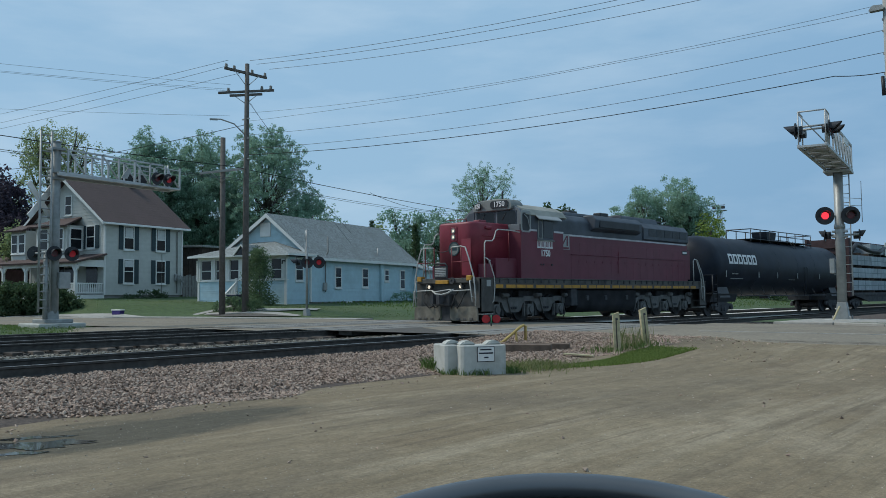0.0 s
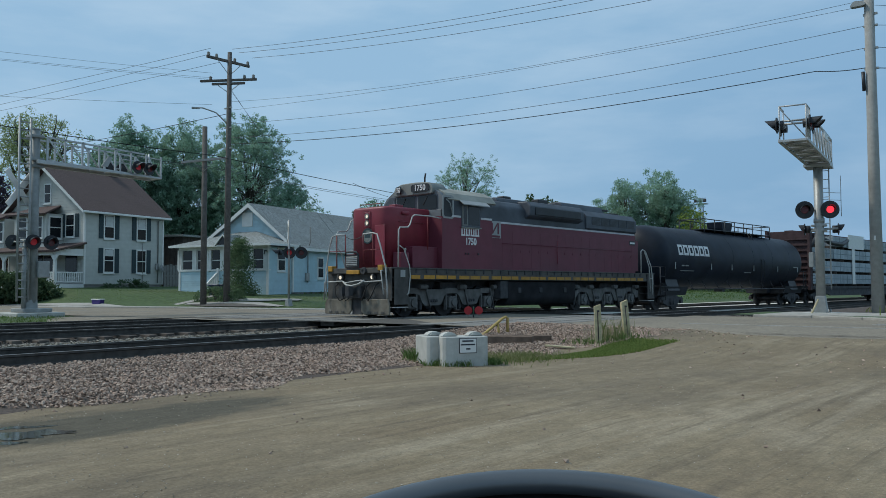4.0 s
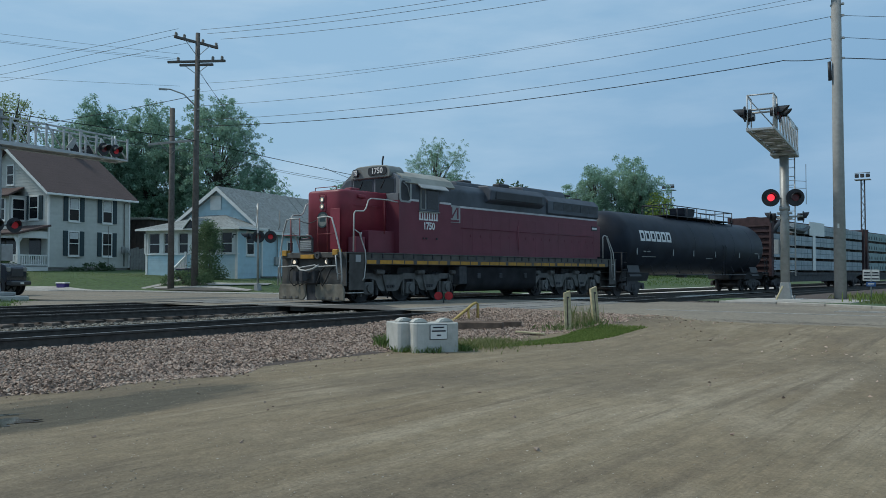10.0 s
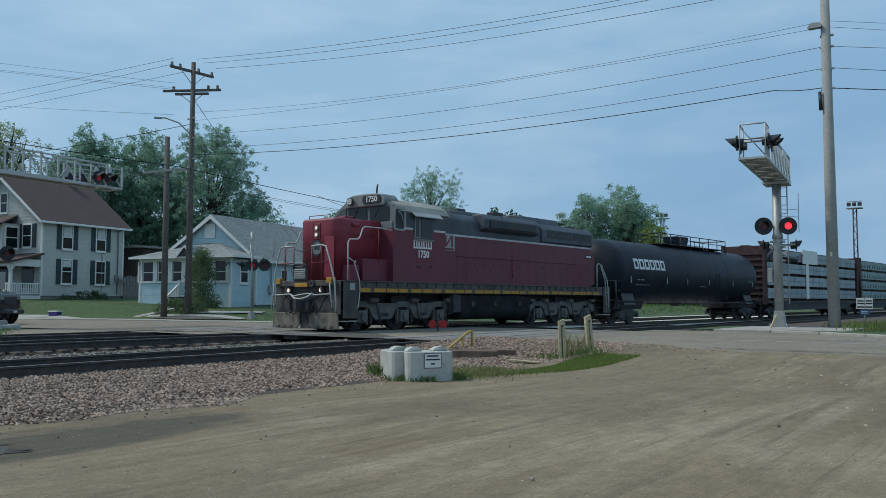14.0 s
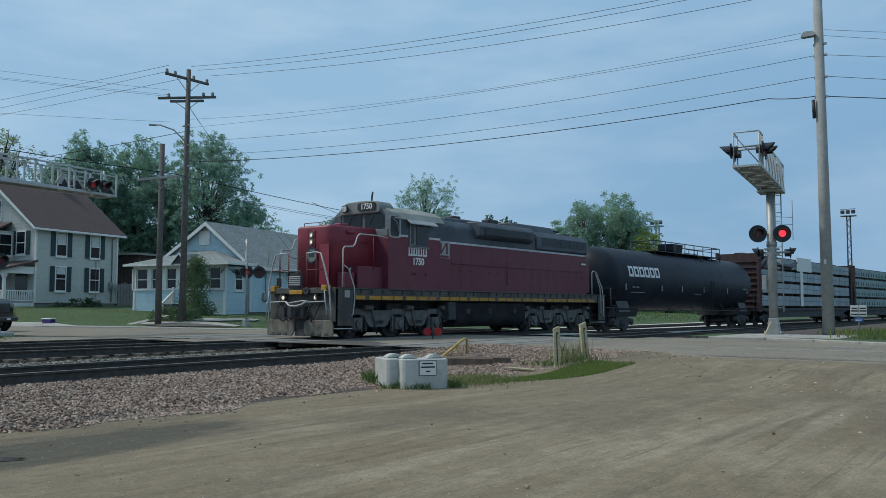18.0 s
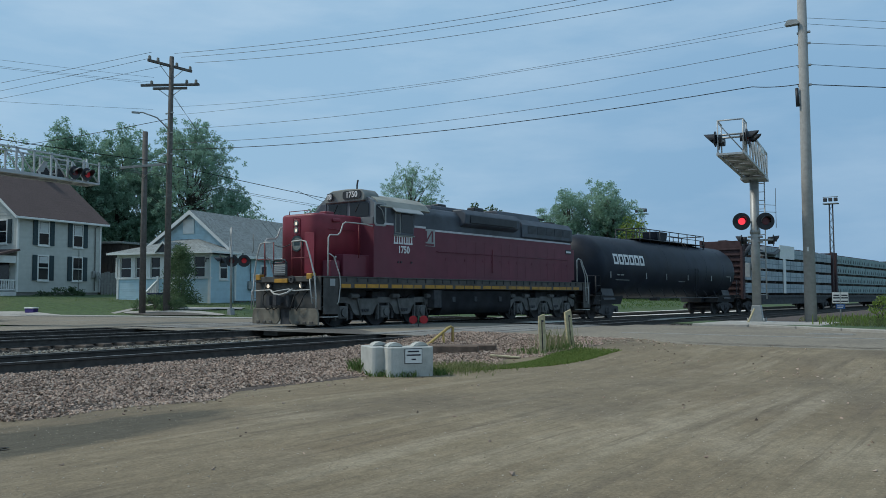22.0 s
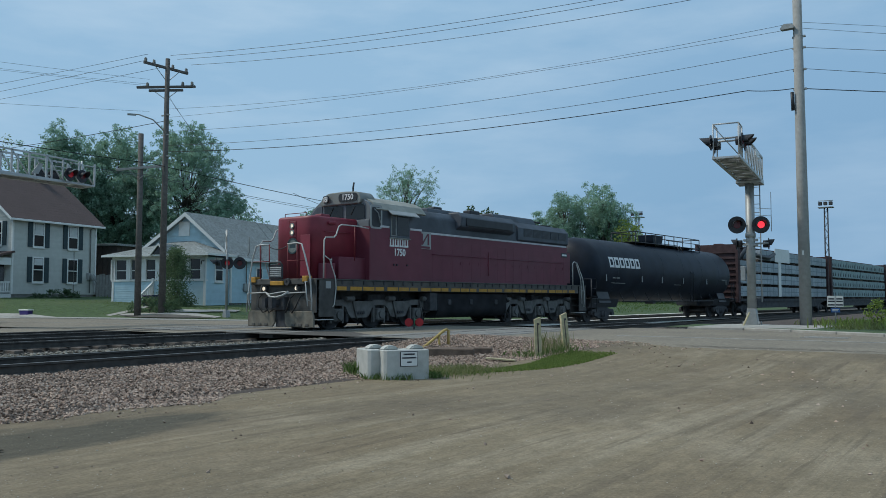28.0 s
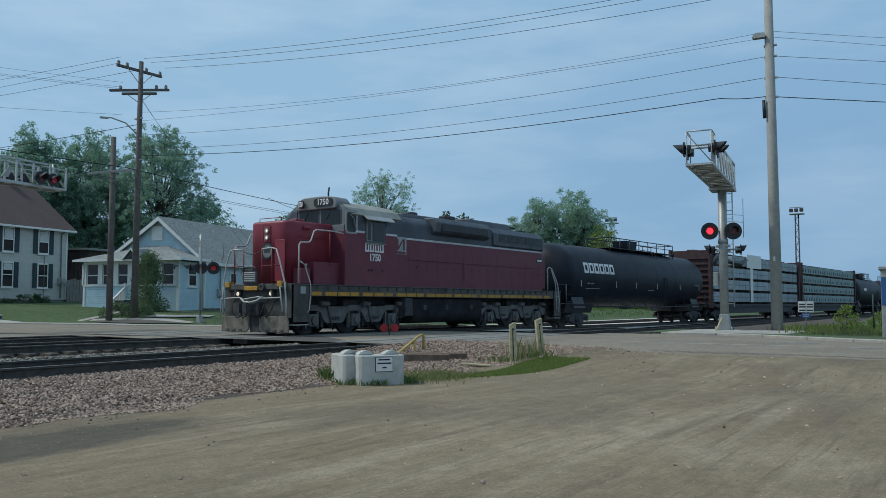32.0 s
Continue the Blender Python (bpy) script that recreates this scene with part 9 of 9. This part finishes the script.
sheet("ballast_bed", steps(-12.4, -7.9, 0.3), steps(-6, 18.9, 0.4), lambda x, y: bed_height(x, y) - 0.10 * smooth(-8.7, -8.0, x + 0.25 * noise.noise((0, y * 0.6, 1.0))), BED_M, "bed of pink grey crushed stone", "gravel")
sheet("track_bed", steps(-27.5, -12.3, 0.5), [-120, -40, -10] + steps(-4, 17.2, 0.6), lambda x, y: -0.235 + 0.012 * noise.noise((x * 1.3, y * 1.3, 2.0)), DARK_BED, "dark oily ballast between the rails", "gravel")
sheet("track_bed", steps(-27.5, -9.8, 0.6) , steps(25.9, 60, 0.8) + [80, 120, 200, 300], lambda x, y: -0.235 + rail_drop(y) + 0.012 * noise.noise((x * 1.3, y * 1.3, 2.0)), DARK_BED, "dark ballast beyond the road", "gravel")
sheet("yard_road", steps(-27.0, -16.6, 0.9), steps(30.5, 76, 1.5), lambda x, y: -0.128 + rail_drop(y) + 0.01 * noise.noise((x, y, 8.0)), PALE_ROAD, "pale gravel strip beyond the train", "gravel")
def dark_wedge():
    """Dark wedge in the bed colour that reaches into the crossing between the two tracks."""
    bm = bmesh.new()
    xs = steps(-19.6, -14.1, 0.25)
    last = None
    for x in xs:
        top = 17.2 + min(3.2, 0.72 * (-14.1 - x)) + 0.18 * noise.noise((x * 1.9, 0, 2.0))
        row = [bm.verts.new((x, y, -0.009)) for y in (16.7, (16.7 + top) / 2, top)]
        if last:
            for k in (0, 1):
                bm.faces.new((last[k], row[k], row[k + 1], last[k + 1]))
        last = row
    tagged(part("dark_wedge_bed", bm, DARK_BED), "dark ground at the edge of the crossing", "gravel", kind="structure")


dark_wedge()


sheet("trackside_gravel", steps(-10.4, -6.2, 0.6), steps(30.9, 62, 1.0), lambda x, y: 0.045 - 0.27 * smooth(-9.2, -10.3, x) + 0.01 * noise.noise((x, y, 6.0)), BED_M, "dull gravel beside the signal mast", "gravel")


def scatter():
    rg = np.random.default_rng(7)
    n = 95000
    y = rg.uniform(-2.5, 18.7, n)
    edge = -8.35 + 0.25 * np.sin(y * 1.3) + 0.15 * np.sin(y * 3.1) + 0.45 * np.clip((y - 11) / 1.5, 0, 1)
    x = -12.40 + (edge + 12.40) * rg.random(n) ** 0.9
    z = np.array([bed_height(a, b) for a, b in zip(x, y)]) + rg.uniform(-0.018, 0.034, n) + 0.004 * np.sin(y * 12.1) * (x < -11.7) - 0.06 * np.clip((x + 8.9) / 0.6, 0, 1)
    z = np.maximum(z, np.array([lot_height(max(a, -9.6), b) if a > -9.6 else -1.0 for a, b in zip(x, y)]) + 0.004)
    stones("ballast_stones", np.stack([x, y, z], 1), rg.uniform(0.012, 0.029, n), BALLAST_M, "loose pink and grey ballast stones", 8)
    # pale ridge between the two tracks, and stones among the rails
    n = 4200
    y = rg.uniform(-3, 16.8, n)
    x = -15.7 + rg.normal(scale=0.13, size=n)
    z = -0.16 + 0.07 * np.exp(-((x + 15.7) / 0.16) ** 2) + rg.uniform(-0.02, 0.02, n)
    stones("ballast_stones", np.stack([x, y, z], 1), rg.uniform(0.02, 0.042, n), PALE_BALLAST, "pale ridge of ballast between the tracks", 9)
    n = 9000
    y = np.where(rg.random(n) < 0.62, rg.uniform(-3, 16.8, n), rg.uniform(26.2, 48, n))
    x = rg.uniform(-25, -12.3, n)
    stones("ballast_stones", np.stack([x, y, np.array([-0.225 + rail_drop(b) for b in y]) + rg.uniform(-0.01, 0.02, n)], 1), rg.uniform(0.02, 0.045, n), DIRTY_BALLAST, "dirty ballast stones around the rails", 10)
    # grit spread on the lot and near the crossing
    n = 9000
    x, y = rg.uniform(-9.4, 3.0, n), rg.uniform(3.0, 19.2, n)
    keep = rg.random(n) < np.clip(0.015 + 0.5 * np.exp(-((x + 8.4) / 0.6) ** 2) + 0.9 * np.exp(-((y - 17.6) / 1.2) ** 2 - ((x + 7.6) / 1.8) ** 2) + 0.45 * np.exp(-((y - 14.6) / 0.35) ** 2 - ((x + 5.1) / 0.9) ** 2) + 0.45 * np.exp(-((y - 13.6) / 0.4) ** 2 - ((x + 3.0) / 0.7) ** 2), 0, 1)
    x, y = x[keep], y[keep]
    z = np.array([lot_height(a, b) for a, b in zip(x, y)]) + 0.004
    stones("loose_gravel", np.stack([x, y, z], 1), rg.uniform(0.008, 0.026, len(x)), BALLAST_M, "scattered loose gravel on the lot", 11)

    # fine grit that the wheels have left on the lot
    n = 9000
    x, y = rg.uniform(-8.3, 4.0, n), 2.6 + 11.0 * rg.random(n) ** 1.4
    z = np.array([lot_height(a, b) for a, b in zip(x, y)]) + 0.001
    stones("fine_grit", np.stack([x, y, z], 1), 0.003 + 0.006 * rg.random(n) ** 3, GRIT_M, "fine pale and dark grit on the packed lot", 12)


scatter()


def blades(name, spots, heights, mat, label, seed, width=0.008, lean=0.5):
    rg = np.random.default_rng(seed)
    p = np.asarray(spots, float)
    h = np.asarray(heights, float)[:, None]
    n = len(p)
    a = rg.uniform(0, 2 * math.pi, n)
    side = np.stack([np.cos(a), np.sin(a), np.zeros(n)], 1) * width
    tip = np.stack([rg.normal(scale=lean, size=n), rg.normal(scale=lean, size=n), np.ones(n)], 1) * h
    mid = tip * np.array([0.35, 0.35, 0.6])
    v = np.stack([p - side, p + side, p + mid + side * 0.7, p + tip, p + mid - side * 0.7], 1).reshape(-1, 3)
    f = np.arange(5 * n).reshape(-1, 5)
    me = bpy.data.meshes.new(name)
    me.from_pydata(v.tolist(), [], f.tolist())
    me.materials.append(mat)
    return tagged(new(name, me), label, "grass", kind="stuff")


def grass():
    rg = np.random.default_rng(17)
    # low patch at the posts, weeds at their feet
    n = 16000
    t = rg.random(n) ** 0.5
    cx, cy = -7.80 + 0.62 * np.sin(t * 1.9), 11.5 + 3.6 * t
    w = 0.10 + 0.34 * t
    x, y = cx + rg.uniform(-1, 1, n) * w * 1.15 - 0.12 * t, cy + rg.uniform(-1, 1, n) * (0.25 + 0.5 * t)
    near = np.exp(-((x + 8.12) ** 2 + (y - 14.85) ** 2) / 0.12) + np.exp(-((x + 8.1) ** 2 + (y - 16.0) ** 2) / 0.14)
    z = np.array([lot_height(a, b) for a, b in zip(x, y)]) - 0.004
    blades("grass_patch", np.stack([x, y, z], 1), 0.018 + 0.03 * rg.random(n) + 0.10 * near * rg.random(n), PATCH_BLADES, "short green grass around the wooden posts", 18, 0.010)
    n = 340
    c = np.array([(-8.12, 14.82), (-8.1, 16.0), (-8.15, 15.4), (-7.85, 15.3), (-8.45, 14.7)])[rg.integers(0, 5, n)]
    x, y = c[:, 0] + rg.normal(scale=0.16, size=n), c[:, 1] + rg.normal(scale=0.22, size=n)
    z = np.array([lot_height(a, b) for a, b in zip(x, y)])
    blades("post_weeds", np.stack([x, y, z], 1), 0.05 + 0.12 * rg.random(n), GRASS_BLADES, "taller weeds at the feet of the posts", 28, 0.007)
    # tufts round the blocks
    n = 1500
    c = np.array([(-8.75, 10.25), (-8.95, 10.3), (-8.35, 10.02), (-8.15, 10.1), (-7.75, 10.75), (-8.0, 10.2)])[rg.integers(0, 6, n)]
    x, y = c[:, 0] + rg.normal(scale=0.10, size=n), c[:, 1] + rg.normal(scale=0.10, size=n)
    big = (x < -8.7)
    blades("weed_tuft", np.stack([x, y, np.full(n, LOT_Z - 0.01)], 1), np.where(big, 0.26, 0.12) * (0.4 + 0.7 * rg.random(n)), GRASS_BLADES, "green weeds at the foot of the concrete blocks", 19, 0.006, 0.35)
    n = 1600
    x, y = rg.normal(-8.0, 0.35, n), rg.normal(11.6, 0.5, n)
    blades("weed_tuft", np.stack([x, y, np.full(n, LOT_Z + 0.005)], 1), 0.05 + 0.07 * rg.random(n), DRY_BLADES, "thin dry weeds in the ballast", 20, 0.005)
    n = 300
    x, y = rg.normal(-8.15, 0.16, n), rg.normal(15.5, 0.35, n)
    blades("weed_stems", np.stack([x, y, np.full(n, -0.14)], 1), 0.2 + 0.35 * rg.random(n), DRY_BLADES, "tall thin weed stems between the posts", 22, 0.003, 0.15)
    # lawns across the road, verge by the kerb, strip at the far mast
    n = 9000
    x = rg.uniform(-60, -29, n)
    y = 27.2 + 7.0 * rg.random(n) ** 1.6 - 0.17 * np.maximum(0, -27 - x)
    z = np.array([land(a, b) for a, b in zip(x, y)])
    blades("lawn_grass", np.stack([x, y, z], 1), 0.010 + 0.022 * rg.random(n), LAWN_BLADES, "green lawn grass in front of the houses", 23, 0.02)
    n = 9000
    x, y = rg.uniform(-7.3, 4, n), 27.4 + 11.0 * rg.random(n) ** 1.3
    k = (y > 26.9 - (x + 6) * 0.62 + 0.2) & ((x > -5.3) | (y > 32.2))
    x, y = x[k], y[k]
    blades("verge_grass", np.stack([x, y, np.full(len(x), 0.05)], 1), 0.05 + 0.13 * rg.random(len(x)), VERGE_BLADES, "tall grass and weeds behind the kerb", 24, 0.010)
    n = 500
    x, y = rg.uniform(-6, 2, n), 28 + 8.0 * rg.random(n)
    blades("verge_flowers", np.stack([x, y, np.full(n, 0.05)], 1), 0.15 + 0.22 * rg.random(n), LEAF_YELLOW, "yellow flowering weeds in the verge", 25, 0.02, 0.2)
    n = 9000
    x = rg.uniform(-46, -27.5, n)
    y = rg.uniform(9.0, 15.4, n) - 0.17 * np.maximum(0, -27 - x)
    z = np.array([land(a, b) for a, b in zip(x, y)])
    blades("verge_grass", np.stack([x, y, z], 1), 0.03 + 0.07 * rg.random(n), GRASS_BLADES, "grass strip at the foot of the far signal mast", 26, 0.015)
    n = 14000
    x, y = rg.uniform(-60, -28.5, n), 34 + 60 * rg.random(n)
    z = np.array([land(a, b) for a, b in zip(x, y)])
    blades("field_grass", np.stack([x, y, z], 1), 0.05 + 0.13 * rg.random(n), GRASS_BLADES, "rough field grass beyond the tracks", 27, 0.03)


grass()


# ---- puddle and damp ground at the edge of the lot ----
def blot(name, cx, cy, rx, ry, turn, z, mat, label, category, seed, rough=0.2):
    """A flat patch with an uneven edge."""
    bm = bmesh.new()
    rnd = random.Random(seed)
    ph = [rnd.uniform(0, 6.28) for _ in range(4)]
    pts = []
    for k in range(72):
        a = 2 * math.pi * k / 72
        r = 1.0 + rough * (0.5 * math.sin(3 * a + ph[0]) + 0.4 * math.sin(5 * a + ph[1]) + 0.35 * math.sin(9 * a + ph[2]) + 0.3 * math.sin(14 * a + ph[3])) + rnd.uniform(-0.03, 0.03)
        x, y = rx * r * math.cos(a), ry * r * math.sin(a)
        c, s = math.cos(radians(turn)), math.sin(radians(turn))
        pts.append(bm.verts.new((cx + c * x - s * y, cy + s * x + c * y, z)))
    bm.faces.new(pts)
    bmesh.ops.triangulate(bm, faces=bm.faces[:])
    return tagged(part(name, bm, mat), label, category, kind="structure")


WATER_M = material("still_muddy_water", (0.05, 0.052, 0.045), 0.05, vary=0.3, scale=3, bump=0.03, bump_scale=5, spec=0.35)
for px, py, rx, ry, turn, seed in ((-7.14, 3.22, 0.20, 0.40, -34, 4), (-7.52, 3.36, 0.07, 0.30, -30, 5), (-6.86, 2.92, 0.07, 0.22, -30, 6), (-7.02, 2.45, 0.10, 0.30, -20, 7)):
    blot("puddle", px, py, rx, ry, turn, LOT_Z - 0.010, WATER_M, "shallow still puddle on the gravel", "puddle", seed, 0.34)

# ---- dark car that draws up at the far side of the crossing ----
SUV_AT = pose(-35.2, 17.35, -0.012, 0, 0, 130)     # front bumper; its own +y points back along the road
SUV_ROLL = [(0.0, 26.0), (5.0, 11.0), (6.5, 4.8), (7.0, 3.4), (7.5, 2.2), (8.0, 1.35), (8.5, 0.8), (9.0, 0.42), (9.5, 0.22), (10.0, 0.05), (10.5, 0.0), (32.0, 0.0)]
suv_wheels = []


def dark_suv():
    V = thing("suv", SUV_AT @ pose(0, 26, 0), "dark sport utility vehicle waiting at the crossing", "car")
    body = [(0.12, 0.52), (0.10, 0.85), (0.12, 1.22), (0.35, 1.33), (1.45, 1.40), (4.4, 1.42), (4.6, 1.1), (4.6, 0.5), (3.8, 0.40), (0.6, 0.40)]
    part("body", prism(rounded(body, 0.12, 3), -0.93, 0.93, "x", bevel=0.05), CAR_PAINT, V, "glossy dark body")
    cabin = [(1.45, 1.36), (1.95, 1.88), (4.25, 1.92), (4.5, 1.38)]
    part("cabin", prism(rounded(cabin, 0.12, 3), -0.80, 0.80, "x", bevel=0.06), DARK_GLASS, V, "dark tinted windows")
    part("roof", prism(rounded([(1.95, 1.86), (2.0, 1.95), (4.25, 1.98), (4.3, 1.88)], 0.04, 2), -0.74, 0.74, "x", bevel=0.03), CAR_PAINT, V)
    for s in (-1, 1):
        for y in (1.48, 2.75, 4.3):
            part("pillar", tube([(s * 0.86, y, 1.36), (s * 0.76, y + (0.48 if y < 2 else 0.02), 1.90)], 0.045, 6), CAR_PAINT, V)
        part("headlight", box(s * 0.75 - 0.16, s * 0.75 + 0.16, 0.08, 0.25, 1.0, 1.18, 0.03), CAB_GREY, V, "unlit headlight")
        part("mirror", box(s * 1.02 - 0.1, s * 1.02 + 0.1, 1.7, 1.82, 1.42, 1.6, 0.03), CAR_PAINT, V)
        for y in (0.66, 3.6):
            w = part("wheel", ring(0, 0, 0.22, 0.37, -0.12, 0.12, "x"), RUBBER, V, "black tyre on a dark rim", at=pose(s * 0.84, y, 0.37))
            part("rim", disc(0, 0, 0.22, -0.10, 0.10, "x", 20), STEEL, w)
            for k in range(5):
                part("spoke", box(-0.115, 0.115, -0.03, 0.03, 0.0, 0.2), UNDER, w, at=pose(0, 0, 0, 72 * k, 0, 0))
            part("wheel_arch", ring(y, 0.42, 0.39, 0.50, min(s * 0.90, s * 0.945), max(s * 0.90, s * 0.945), "x"), BLACK, V)
            suv_wheels.append((w, y, 0.37))
    part("grille", box(-0.55, 0.55, 0.085, 0.16, 0.80, 1.15, 0.02), BLACK, V)
    part("bumper", box(-0.92, 0.92, -0.10, 0.16, 0.42, 0.62, 0.05), BLACK, V)
    part("plate_bar", box(-0.16, 0.16, -0.115, -0.10, 0.48, 0.56), SIGN_WHITE, V)
    return V


suv = dark_suv()

# ---- what moves: the train rolls to a stop, the signal lamps flash, a car draws up ----
ROLL = [(0.0, 4.10), (0.5, 3.49), (1.0, 2.95), (1.5, 2.45), (2.0, 2.01), (2.5, 1.59), (3.0, 1.21), (3.5, 0.93), (4.0, 0.67), (4.5, 0.44), (5.0, 0.25), (5.5, 0.11), (6.0, 0.03), (6.5, 0.0), (32.0, 0.0)]
# the car's wheels, in steps under a quarter turn
SUV_TURN = []
for (t0, d0), (t1, d1) in zip(SUV_ROLL, SUV_ROLL[1:]):
    n = max(1, math.ceil(abs(d1 - d0) / 0.37 / radians(80)))
    SUV_TURN += [(t0 + (t1 - t0) * k / n, math.degrees((d0 + (d1 - d0) * k / n) / 0.37)) for k in range(n)]
SUV_TURN.append((32.0, 0.0))
FLASH_START, FLASH_HALF = 0.30, 0.5526


def motions():
    for ob, at, y0 in TRAIN:
        walk(ob, [(t, at @ pose(0, y0 + d, 0)) for t, d in ROLL])
    seen = set()
    for ob, y, r in turning:
        if ob.name in seen:
            continue
        seen.add(ob.name)
        walk(ob, [(t, pose(0, y, r, math.degrees(d / r), 0, 0)) for t, d in ROLL])
    step = 1.0 / FPS
    for lens, a, b, mirror in flashers:
        p, q = (b, a) if mirror else (a, b)
        rows, k, t = [(0.0, p)], 0, FLASH_START
        while t < 31.9:
            now, then = (p, q) if k % 2 == 0 else (q, p)
            rows += [(t, now), (t + step, then)]
            k, t = k + 1, t + FLASH_HALF
        rows.append((32.0, rows[-1][1]))
        walk(lens, rows)
    walk(suv, [(t, SUV_AT @ pose(0, d, 0)) for t, d in SUV_ROLL])
    for ob, y, r in suv_wheels:
        place = ob.location.copy()
        walk(ob, [(t, Matrix.Translation(place) @ pose(0, 0, 0, turn, 0, 0)) for t, turn in SUV_TURN])


motions()
